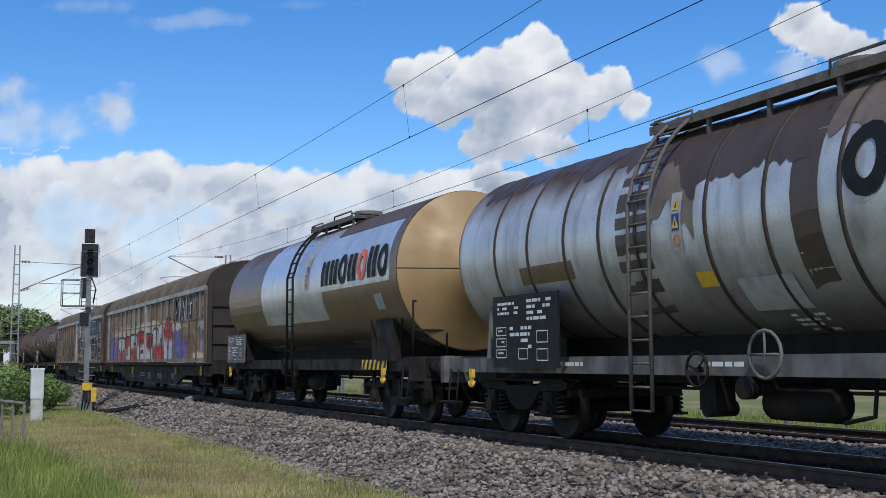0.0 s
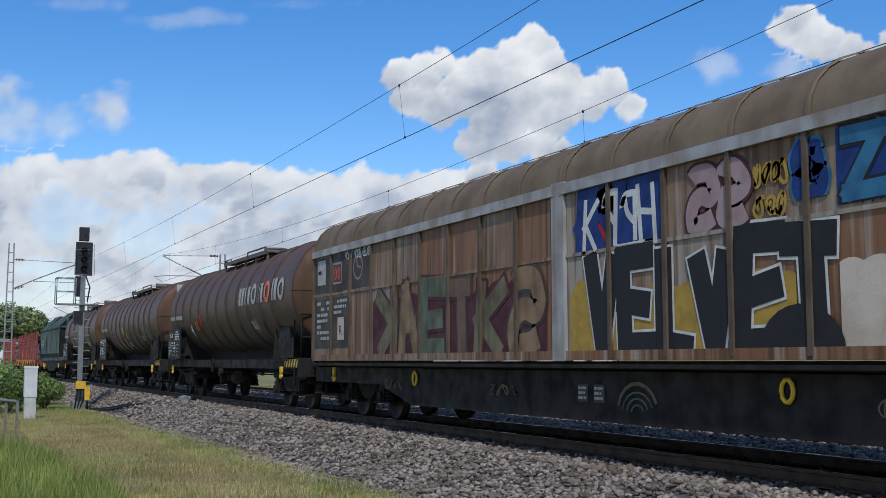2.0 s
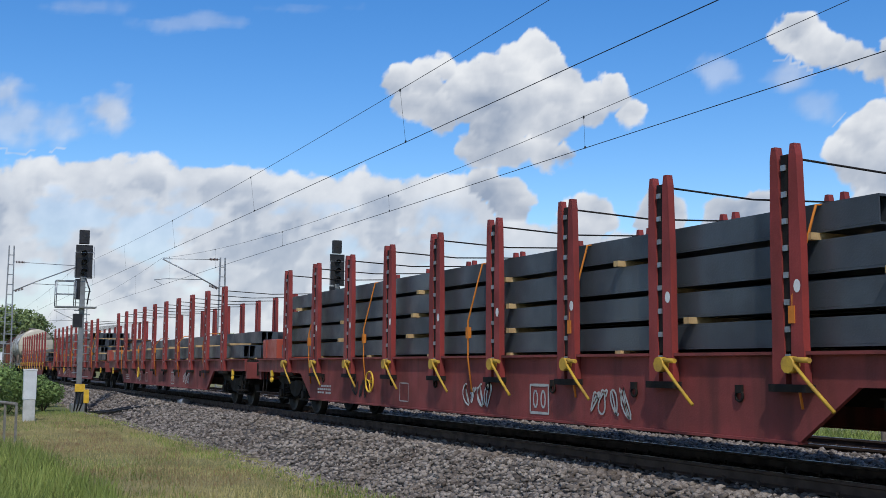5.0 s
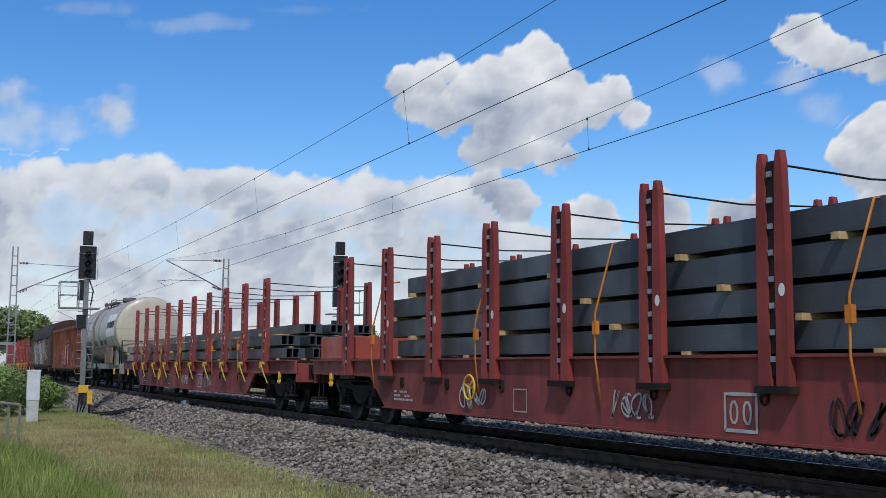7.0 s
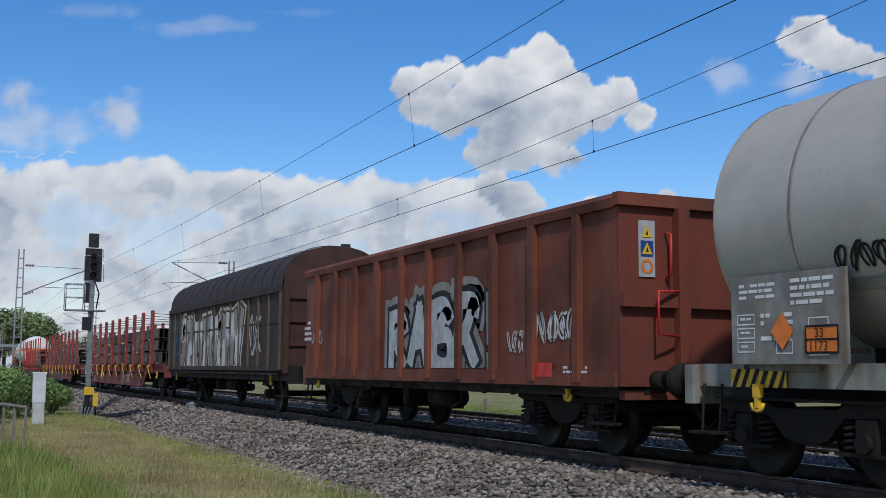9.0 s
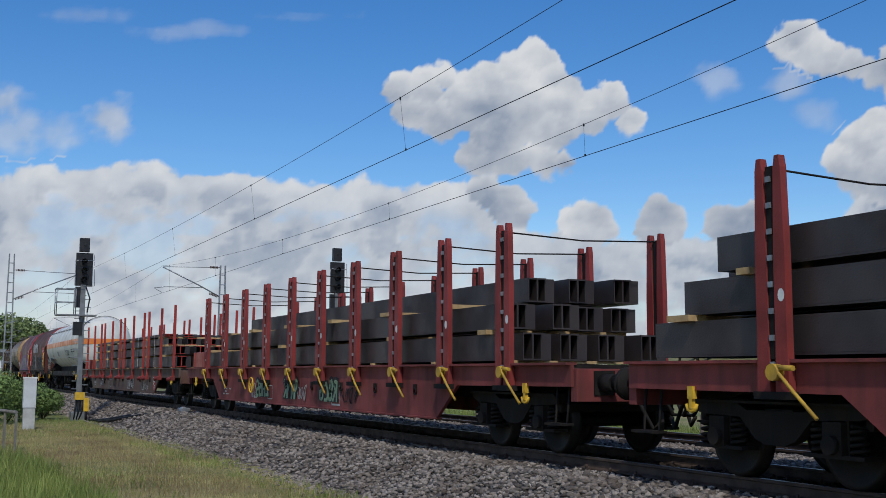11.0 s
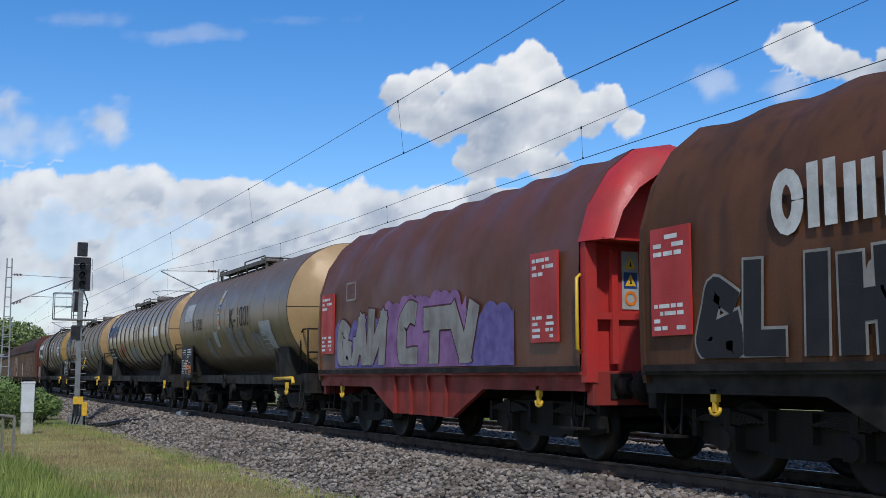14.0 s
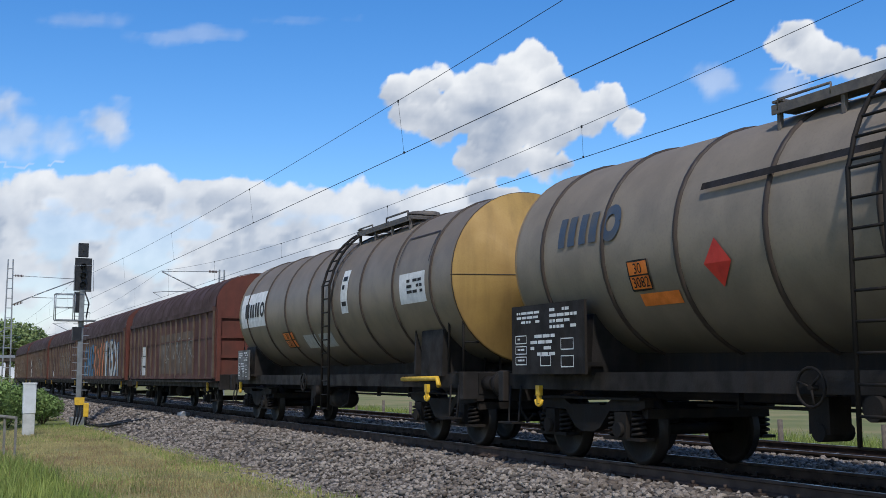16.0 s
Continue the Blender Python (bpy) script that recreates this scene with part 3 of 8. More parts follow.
tz = ground_z(tx, ty)
part("tower", G().box(tx - 1.6, tx + 1.6, ty - 1.6, ty + 1.6, tz - 2, 24.2).box(tx - 1.6, tx - 0.9, ty - 1.6, ty + 1.6, 24.2, 24.9), M_ruin, e)

for bx, by, w, h, sd in ((4.75, 49.5, 1.0, 1.5, 1), (4.0, 48.5, 1.0, 1.8, 2), (3.2, 47.0, 0.9, 2.0, 3), (2.5, 45.0, 0.9, 1.7, 4), (5.2, 54.0, 0.8, 1.5, 5), (1.9, 42.0, 0.9, 1.5, 6), (3.6, 55, 1.2, 2.2, 7)):
    rng = np.random.default_rng(sd)
    blobs = [(rng.uniform(-0.5, 0.5) * w, rng.uniform(-0.6, 0.6) * w, rng.uniform(0.25, 0.75) * h, 0.42 * w, 0.42 * w, 0.3 * h) for _ in range(9)]
    co, q = leaves(rng, 2600, blobs, 0.055)
    e = tagged(new("bush"), "dense green bush beside the line", "bush", "bushes")
    e.location = (bx, by, GROUND)
    link("foliage", big_mesh("foliage", co, q, M_leaf2), e)
    tg = G()
    for b in blobs:
        tg.cyl((0, 0, -0.05), b[:3], 0.02, 0.008, 5)
    tagged(part("stem_tangle", tg, M_bark, e), kind="stuff")

# ---- bridge far down the line, wooden fence beyond the tracks ----
e = tagged(new("road_bridge"), "grey concrete road bridge far away", "bridge")
part("deck", G().box(-8, 26, 326, 334, 5.6, 6.5), M_sleeper, e)
part("parapet", G().box(-8, 26, 325.8, 326, 6.5, 7.3), M_steel, e)
for x in (9, 17, 24.5):
    part("pier", G().box(x - 0.5, x + 0.5, 328, 332, GROUND - 1, 5.6), M_sleeper, e)
M_oldwood = surface("grey_wood", (0.17, 0.14, 0.11), (0.10, 0.085, 0.07), 6, 0.9)
for k in range(16):
    y = 11 + k * 3.1 + rr.uniform(-0.3, 0.3)
    e = tagged(new("fence_post"), "weathered wooden fence post in tall grass", "fence post", "fence posts")
    e.location = (18.3 + rr.uniform(-0.1, 0.1), y, GROUND)
    part("post", G().cyl((0, 0, -0.2), (rr.uniform(-0.06, 0.06), 0, 0.95), 0.07, 0.06, 8), M_oldwood, e)


# ---- grass ----
def grass(name, label, n, place_fn, hgt, width, mat_, seed):
    rng = np.random.default_rng(seed)
    xy = place_fn(rng, n)
    n = len(xy)
    z = np.array([ground_z(x, y) for x, y in xy])
    hh = rng.uniform(*hgt, n) * (0.7 + 0.6 * rng.random(n) ** 2)
    a = rng.uniform(0, 6.28, n)
    lean = rng.uniform(0.1, 0.5, n) * hh
    la = rng.uniform(0, 6.28, n)
    w = rng.uniform(*width, n)
    base = np.stack([xy[:, 0], xy[:, 1], z - 0.01], 1)
    side = np.stack([np.cos(a), np.sin(a), np.zeros(n)], 1) * w[:, None]
    tilt = np.stack([np.cos(la) * lean, np.sin(la) * lean, np.zeros(n)], 1)
    up = np.stack([np.zeros(n), np.zeros(n), hh], 1)
    co = np.stack([base - side, base + side, base + side * 0.7 + up * 0.55 + tilt * 0.3, base - side * 0.7 + up * 0.55 + tilt * 0.3, base + up + tilt], 1).reshape(-1, 3)
    i = np.arange(n)[:, None] * 5
    tris = np.concatenate([i + [0, 1, 2], i + [0, 2, 3], i + [3, 2, 4]], 0)
    ob = link(name, big_mesh(name, co, tris, mat_))
    return tagged(ob, label, "grass", kind="stuff")


M_straw = leaf_mat("dry_grass", (0.48, 0.40, 0.185), (0.31, 0.30, 0.095))
M_thatch = leaf_mat("dead_grass", (0.38, 0.25, 0.125), (0.24, 0.165, 0.085))
M_green = leaf_mat("green_grass", (0.17, 0.235, 0.042), (0.33, 0.37, 0.09))
M_stalk = leaf_mat("grass_stalks", (0.26, 0.20, 0.09), (0.20, 0.17, 0.07))


def wedge(x0, x1, y0, y1, keep=None):
    def f(rng, n):
        y = y0 + (y1 - y0) * rng.random(n) ** 1.5
        x = x0 + (x1 - x0) * rng.random(n)
        ok = x > 0.035 * y
        if keep is not None:
            ok &= np.array([keep(a, b) for a, b in zip(x, y)])
        return np.stack([x, y], 1)[ok]
    return f


lush = lambda x, y: noise.noise((x * 0.30, y * 0.16, 5.0)) + 0.8 * (1.7 - x) + 0.03 * (18 - y) > -0.1
grass("short_grass", "short mown grass, straw-coloured and green", 90000, wedge(0.3, 6.35, 11, 46), (0.03, 0.10), (0.004, 0.009), M_straw, 1)
grass("dead_grass", "flat brown mown grass lying in patches", 60000, wedge(0.8, 5.9, 11, 40, lambda x, y: noise.noise((x * 0.55, y * 0.22, 21.0)) + 0.9 * max(0.0, 1 - math.hypot((x - 3.9) / 1.7, (y - 27.0) / 5.0)) > 0.22), (0.02, 0.07), (0.005, 0.011), M_thatch, 8)
grass("green_turf", "short green grass", 26000, wedge(0.3, 6.45, 11, 50, lambda x, y: noise.noise((x * 0.5, y * 0.25, 1.0)) + (0.35 if x > 5.4 else 0) + (0.25 if y > 36 else 0) > 0.12), (0.04, 0.15), (0.004, 0.009), M_green, 2)
grass("tall_grass", "tall lush green grass", 42000, wedge(0.2, 3.6, 11, 40, lush), (0.22, 0.50), (0.005, 0.011), M_green, 3)
grass("grass_stalks", "single dry grass stalks", 260, wedge(0.6, 5.2, 10, 22), (0.35, 0.62), (0.003, 0.005), M_stalk, 4)
grass("verge_grass", "tall green grass beyond the second track", 60000, wedge(16.6, 24, 9, 75), (0.15, 0.45), (0.008, 0.016), M_green, 6)
grass("toe_weeds", "green weeds along the foot of the ballast", 2600, wedge(5.35, 6.25, 12, 60, lambda x, y: noise.noise((x * 0.9, y * 0.35, 9.0)) > -0.05), (0.06, 0.16), (0.006, 0.012), M_green, 7)


# ---- ballast stones ----
def stones(name, label, boxes, seed, material=None, heap=0.0):
    rng = np.random.default_rng(seed)
    t = (1 + 5 ** 0.5) / 2
    iv = np.array([(-1, t, 0), (1, t, 0), (-1, -t, 0), (1, -t, 0), (0, -1, t), (0, 1, t), (0, -1, -t), (0, 1, -t), (t, 0, -1), (t, 0, 1), (-t, 0, -1), (-t, 0, 1)]) / 1.9
    it = np.array([(0, 11, 5), (0, 5, 1), (0, 1, 7), (0, 7, 10), (0, 10, 11), (1, 5, 9), (5, 11, 4), (11, 10, 2), (10, 7, 6), (7, 1, 8), (3, 9, 4), (3, 4, 2), (3, 2, 6), (3, 6, 8), (3, 8, 9), (4, 9, 5), (2, 4, 11), (6, 2, 10), (8, 6, 7), (9, 8, 1)])
    pts, rad = [], []
    for x0, x1, y0, y1, dens, r0, r1 in boxes:
        n = int((x1 - x0) * (y1 - y0) * dens)
        pts.append(np.stack([rng.uniform(x0, x1, n), rng.uniform(y0, y1, n)], 1))
        rad.append(rng.uniform(r0, r1, n))
    p, r = np.concatenate(pts), np.concatenate(rad)
    n = len(p)
    x = p[:, 0]
    near, far = AXIS - 1.75, AXIS2 + 1.75
    z = np.where(x < near, -0.205 - (near - x) * (0.735 / 1.5), np.where(x > far, -0.205 - (x - far) * 0.49, -0.205 + heap))
    z = np.maximum(z, GROUND - 0.01) + r * rng.uniform(-0.5, 0.55, n)
    jit = 1 + 0.42 * rng.uniform(-1, 1, (n, 12, 1))
    v = iv[None] * jit * np.stack([rng.uniform(0.75, 1.55, n), rng.uniform(0.65, 1.15, n), rng.uniform(0.45, 0.85, n)], 1)[:, None, :]
    a = rng.uniform(0, 6.28, n)
    b = rng.uniform(-0.6, 0.6, n)
    ca, sa, cb, sb = np.cos(a)[:, None], np.sin(a)[:, None], np.cos(b)[:, None], np.sin(b)[:, None]
    vx, vy, vz = v[..., 0], v[..., 1], v[..., 2]
    vy, vz = vy * cb - vz * sb, vy * sb + vz * cb
    vx, vy = vx * ca - vy * sa, vx * sa + vy * ca
    co = np.stack([vx, vy, vz], 2) * r[:, None, None] + np.stack([p[:, 0], p[:, 1], z], 1)[:, None, :]
    tris = (it[None] + (np.arange(n) * 12)[:, None, None]).reshape(-1, 3)
    ob = link(name, big_mesh(name, co.reshape(-1, 3), tris, material or M_stone))
    return tagged(ob, label, "ballast", kind="stuff")


m, nt, bs = nodes_of("ballast_stone")
geo = nt.nodes.new("ShaderNodeNewGeometry")
colr = mix(nt, geo.outputs["Random Per Island"], (0.060, 0.050, 0.043), (0.37, 0.32, 0.272))
colr = mix(nt, times(nt, ramp(nt, noise_node(nt, 0.8, 4), 0.45, 0.7), 0.6), colr, (0.13, 0.098, 0.073))
colr = mix(nt, times(nt, ramp(nt, noise_node(nt, 60, 2), 0.45, 0.7), 0.4), colr, (0.06, 0.053, 0.048))
nt.links.new(colr, bs.inputs["Base Color"])
bs.inputs["Roughness"].default_value = 0.92
bs.inputs["Specular IOR Level"].default_value = 0.2
M_stone = m
N0, N1 = AXIS - 3.45, AXIS - 0.84
stones("ballast_stones", "loose grey and brown crushed stones", [(N0, N1, 7, 20, 330, 0.028, 0.056), (N0, N1, 20, 38, 170, 0.034, 0.062), (N0, N1, 38, 85, 60, 0.045, 0.08),
        (N0 - 0.35, N0 + 0.1, 9, 24, 60, 0.022, 0.042), (N0 - 0.9, N0 - 0.2, 9, 22, 6, 0.02, 0.036)], 11)
M0, M1 = AXIS + 0.93, AXIS2 - 0.93
stones("inner_stones", "loose pale grey crushed stones between the tracks",
       [(M0, M1, 8, 26, 260, 0.028, 0.052), (M0, M1, 26, 70, 80, 0.035, 0.06),
        ], 12, None, 0.125)
stones("far_stones", "loose grey crushed stones beyond the second track", [(AXIS2 + 0.85, AXIS2 + 3.2, 10, 50, 60, 0.03, 0.055)], 14)
# stones between the rails: the shade under the train is put into their colour
m, nt, bs = nodes_of("shade_dark_stone")
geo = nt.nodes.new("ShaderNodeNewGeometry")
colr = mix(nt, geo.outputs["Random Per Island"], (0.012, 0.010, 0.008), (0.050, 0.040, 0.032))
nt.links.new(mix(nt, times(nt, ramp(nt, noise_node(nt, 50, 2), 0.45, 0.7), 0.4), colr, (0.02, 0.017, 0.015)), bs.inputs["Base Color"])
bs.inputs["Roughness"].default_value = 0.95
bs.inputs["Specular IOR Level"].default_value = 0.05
stones("track_stones", "brown crushed stones between the rails, shade put into their dark colour", [(AXIS - 0.67, AXIS + 0.67, 7, 30, 200, 0.028, 0.05), (AXIS2 - 0.67, AXIS2 + 0.67, 10, 40, 110, 0.03, 0.055)], 13, m, 0.03)
sl = G().loft([[(-1.3, -w, z), (1.3, -w, z), (1.3, w, z), (-1.3, w, z)] for w, z in ((0.15, -0.40), (0.14, -0.20), (0.12, -0.178))], smooth=False)
sl_me = sl.mesh("sleeper", M_sleeper)
cl = G()
for sx in (-0.752, 0.752):
    for d in (-0.13, 0.13):
        cl.box(sx + d - 0.045, sx + d + 0.045, -0.06, 0.06, -0.178, -0.145).cyl((sx + d, 0, -0.15), (sx + d, 0, -0.10), 0.022, n=6)
cl_me = cl.mesh("rail_clip", M_rail)
for tr_, off_ in zip(tracks, (0.0, AXIS2 - AXIS)):
    for k in range(150):
        x, y, a = along(4 + k * 0.6, off_)
        s_ = link("sleeper", sl_me, tr_, pose(x, y, 0, 0, 0, -math.degrees(a)))
        link("rail_clip", cl_me, s_)

# ---- the train: parts that all wagons share ----
SPEED = 28.047
TRAIN = []
ENDS = [0.9, 18.3, 34.4, 57.6, 80.9, 98.0, 114.9, 130.5, 144.1, 170.0, 195.8, 221.7, 248.6, 263.8, 278.8, 295.0, 321.0, 346.7, 373.6, 392.2, 404.6,
        416.8, 431.7, 448.5, 465.0, 481.6, 498.0, 514.3, 530.7, 547.0, 563.4]
SHARED = {}


def shared(key, make, material):
    if key not in SHARED:
        SHARED[key] = make().mesh(key, material)
    return SHARED[key]


def wagon(label, index, group=""):
    e = tagged(new("freight_wagon"), label, "freight wagon", group)
    a, b = ENDS[index], ENDS[index + 1]
    TRAIN.append((e, (a + b) / 2))
    return e, b - a


def wheel_mesh():
    g = G()
    prof = [(0.0, 0.10), (0.0, 0.16), (-0.05, 0.20), (-0.03, 0.36), (-0.065, 0.40), (-0.065, 0.46), (0.045, 0.465), (0.07, 0.49), (0.075, 0.40), (0.03, 0.36), (0.02, 0.18), (0.06, 0.10)]
    n = 26
    g.loft([[(x, r * math.cos(2 * math.pi * i / n), r * math.sin(2 * math.pi * i / n)) for i in range(n)] for x, r in prof], True, True, True)
    return g


def spring_mesh():
    g = G()
    pts = [(0.085 * math.cos(a * 0.9), 0.085 * math.sin(a * 0.9), a * 0.0095) for a in range(31)]
    return g.tube(pts, 0.022, 5)


def leaf_spring_mesh():
    g = G()
    for k in range(6):
        w = 0.62 - 0.08 * k
        arc = [(y, 0.05 - 0.26 * (y / 0.62) ** 2 * 0.45 - k * 0.025) for y in np.linspace(-w, w, 9)]
        poly = arc + [(y, z - 0.021) for y, z in arc[::-1]]
        g.prism(poly, "x", -0.05, 0.05)
    return g.box(-0.06, 0.06, -0.06, 0.06, -0.13, 0.08)


def bogie_frame_mesh(style):
    g = G()
    for s in (-1, 1):
        x = s * 1.0
        if style == "coil":
            side = [(-1.38, 0.86), (-0.62, 0.86), (-0.45, 0.78), (0.45, 0.78), (0.62, 0.86), (1.38, 0.86), (1.38, 0.76), (1.22, 0.72), (0.56, 0.70), (0.32, 0.47),
                    (0.15, 0.41), (-0.15, 0.41), (-0.32, 0.47), (-0.56, 0.70), (-1.22, 0.72), (-1.38, 0.76)]
            g.prism(side, "x", x - 0.07, x + 0.07)
            g.box(x - 0.14, x + 0.14, -1.36, 1.36, 0.855, 0.885)
            for y in (-0.9, 0.9):
                g.box(x - 0.13, x + 0.13, y - 0.13, y + 0.13, 0.36, 0.70)
                g.cyl((x + s * 0.10, y, 0.47), (x + s * 0.19, y, 0.47), 0.10, n=12)
                g.box(x - 0.12, x + 0.12, y - 0.42, y + 0.42, 0.33, 0.37)
                for k in (-0.14, 0.14):
                    g.box(x - 0.05, x + 0.09, y + k - 0.02, y + k + 0.02, 0.36, 0.80)
        else:
            g.prism([(-1.55, 0.62), (-1.3, 0.82), (1.3, 0.82), (1.55, 0.62), (1.55, 0.42), (1.25, 0.36), (0.55, 0.36), (0.4, 0.30), (-0.4, 0.30), (-0.55, 0.36),
                     (-1.25, 0.36), (-1.55, 0.42)], "x", x - 0.035, x + 0.035)
            for y in (-0.95, 0.95):
                g.box(x - 0.02, x + s * 0.17, y - 0.15, y + 0.15, 0.34, 0.62)
                g.cyl((x + s * 0.10, y, 0.46), (x + s * 0.22, y, 0.46), 0.12, n=12)
                for k in (-0.62, 0.62):
                    g.box(x - 0.02, x + s * 0.14, y + k - 0.04, y + k + 0.04, 0.48, 0.80)
        for y in (-1.0, 1.0):
            g.cyl((s * 0.2, y * 0.45, 0.55), (s * 0.72, y * 0.45, 0.42), 0.05, n=6)
    g.box(-1.0, 1.0, -0.22, 0.22, 0.52, 0.80)
    g.box(-1.0, 1.0, -1.34, -1.24, 0.62, 0.74)
    g.box(-1.0, 1.0, 1.24, 1.34, 0.62, 0.74)
    for y in (-0.9, 0.9):
        g.cyl((-0.78, y, 0.46), (0.78, y, 0.46), 0.075, n=8)
    g.cyl((0, 0, 0.78), (0, 0, 0.95), 0.25, n=12)
    return g


def bogie(e, y, style="coil"):
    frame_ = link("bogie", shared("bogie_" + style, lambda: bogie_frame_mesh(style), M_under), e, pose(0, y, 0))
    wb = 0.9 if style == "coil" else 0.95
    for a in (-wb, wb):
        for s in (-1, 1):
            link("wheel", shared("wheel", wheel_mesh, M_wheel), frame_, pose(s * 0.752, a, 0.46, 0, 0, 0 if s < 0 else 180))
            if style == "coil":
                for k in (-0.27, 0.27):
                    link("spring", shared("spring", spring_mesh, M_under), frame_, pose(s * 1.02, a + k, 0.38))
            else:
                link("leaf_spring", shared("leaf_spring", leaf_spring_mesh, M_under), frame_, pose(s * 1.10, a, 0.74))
    return frame_


def axle(e, y):
    """One sprung wheelset of a two-axled wagon."""
    g = G().cyl((-0.78, 0, 0.5), (0.78, 0, 0.5), 0.08, n=8)
    for s in (-1, 1):
        x = s * 1.0
        g.prism([(-0.42, 1.0), (0.42, 1.0), (0.22, 0.36), (0.14, 0.36), (0.14, 0.75), (-0.14, 0.75), (-0.14, 0.36), (-0.22, 0.36)], "x", x - 0.02, x + 0.02)
        g.box(x - 0.12, x + 0.12, -0.14, 0.14, 0.36, 0.62)
        g.cyl((x, 0, 0.5), (x + s * 0.2, 0, 0.5), 0.11, n=10)
    gear = link("axle_guard", shared("axle_guard", lambda: g, M_under), e, pose(0, y, 0))
    for s in (-1, 1):
        link("wheel", shared("wheel", wheel_mesh, M_wheel), gear, pose(s * 0.752, 0, 0.46, 0, 0, 0 if s < 0 else 180))
        link("leaf_spring", shared("leaf_spring", leaf_spring_mesh, M_under), gear, pose(s * 1.08, 0, 0.80))


def buffer_mesh():
    g = G().box(-0.17, 0.17, -0.02, 0.02, -0.17, 0.17)
    g.cyl((0, 0, 0), (0, -0.30, 0), 0.125, n=14).cyl((0, -0.3, 0), (0, -0.55, 0), 0.095, n=14)
    g.loft([[(r * math.cos(a), y, r * math.sin(a)) for a in np.linspace(0, 2 * math.pi, 18, False)] for y, r in ((-0.55, 0.10), (-0.57, 0.225), (-0.60, 0.225), (-0.615, 0.18))])
    return g


def coupling_mesh():
    g = G().box(-0.06, 0.06, -0.32, 0.05, -0.06, 0.06)
    g.tube([(-0.08, -0.1, 0), (-0.1, -0.35, -0.15), (-0.08, -0.5, -0.35), (0.08, -0.5, -0.35), (0.1, -0.35, -0.15), (0.08, -0.1, 0)], 0.03)
    g.tube([(0.35, 0, -0.05), (0.36, -0.2, -0.25), (0.3, -0.4, -0.5), (0.26, -0.55, -0.38)], 0.03)
    g.tube([(-0.35, 0, -0.05), (-0.36, -0.2, -0.3), (-0.3, -0.35, -0.55), (-0.26, -0.5, -0.42)], 0.03)
    return g


def hook_mesh():
    g = G().box(-0.05, 0.03, -0.07, 0.07, -0.02, 0.16).box(-0.05, 0.02, -0.035, 0.035, -0.16, 0.0)
    return g.tube([(-0.02, -0.13, -0.10), (-0.02, -0.09, -0.18), (-0.02, 0.0, -0.20), (-0.02, 0.09, -0.18), (-0.02, 0.13, -0.10)], 0.03, 6)


def step_mesh():
    g = G().tube([(0, -0.16, 0.55), (-0.05, -0.16, 0.0), (-0.05, 0.16, 0.0), (0, 0.16, 0.55)], 0.018)
    return g.box(-0.2, 0.02, -0.22, 0.22, -0.02, 0.01)


def ends_gear(e, L, material, hooks=True, z=1.05):
    """Headstocks, buffers, couplings, steps and tow hooks at both ends."""
    for s in (-1, 1):
        y = s * (L / 2 - 0.62)
        head = part("headstock", G().box(-1.32, 1.32, min(y, y - s * 0.16), max(y, y - s * 0.16), z - 0.26, z + 0.20), material, e, bevel=0.01)
        for x in (-0.875, 0.875):
            link("buffer", shared("buffer", buffer_mesh, M_under), head, pose(x, y, z, 0, 0, 0 if s < 0 else 180))
        link("coupling", shared("coupling", coupling_mesh, M_under), head, pose(0, y, z - 0.08, 0, 0, 0 if s < 0 else 180))
        link("step", shared("step", step_mesh, M_under), e, pose(-1.25, y - s * 0.45, 0.48))
        link("step", shared("step", step_mesh, M_under), e, pose(1.25, y - s * 0.45, 0.48, 0, 0, 180))
        if hooks:
            link("tow_hook", shared("tow_hook", hook_mesh, M_yellow), e, pose(-1.36, y - s * 1.35, z - 0.14) @ Matrix.Diagonal((0.8, 0.72, 0.8, 1)), "yellow-painted tow hook")


def brake_gear(e, y0, y1, tank_y=None):
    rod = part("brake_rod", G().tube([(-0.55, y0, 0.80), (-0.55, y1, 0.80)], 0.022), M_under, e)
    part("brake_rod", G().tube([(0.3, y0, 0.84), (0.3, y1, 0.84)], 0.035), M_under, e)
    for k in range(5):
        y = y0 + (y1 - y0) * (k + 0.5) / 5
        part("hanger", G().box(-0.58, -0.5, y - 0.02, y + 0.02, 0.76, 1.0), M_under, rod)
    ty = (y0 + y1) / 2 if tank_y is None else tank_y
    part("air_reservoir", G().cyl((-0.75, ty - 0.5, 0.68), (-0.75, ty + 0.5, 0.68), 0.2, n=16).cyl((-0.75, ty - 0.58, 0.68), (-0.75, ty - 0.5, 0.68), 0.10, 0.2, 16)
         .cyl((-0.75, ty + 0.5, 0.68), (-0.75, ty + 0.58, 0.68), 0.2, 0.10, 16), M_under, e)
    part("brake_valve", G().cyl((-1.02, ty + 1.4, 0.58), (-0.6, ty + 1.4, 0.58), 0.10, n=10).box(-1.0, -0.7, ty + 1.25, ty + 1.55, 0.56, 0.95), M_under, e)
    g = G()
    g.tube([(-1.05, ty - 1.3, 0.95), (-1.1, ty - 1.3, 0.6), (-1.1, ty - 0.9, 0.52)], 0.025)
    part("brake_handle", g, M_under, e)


def wheel_ring(e, y, z, x=-1.42, r=0.2, material=None, label=""):
    """Handbrake wheel on the side."""
    g = G().tube([(x, y + r * math.cos(a), z + r * math.sin(a)) for a in np.linspace(0, 2 * math.pi, 18, False)], 0.018, 6, True)
    for k in range(3):
        a = k * 2.094 + 0.3
        g.tube([(x, y, z), (x, y + r * math.cos(a), z + r * math.sin(a))], 0.014)
    g.cyl((x - 0.02, y, z), (x + 0.25, y, z), 0.03, n=8)
    part("handbrake_wheel", g, material or M_under, e, label)


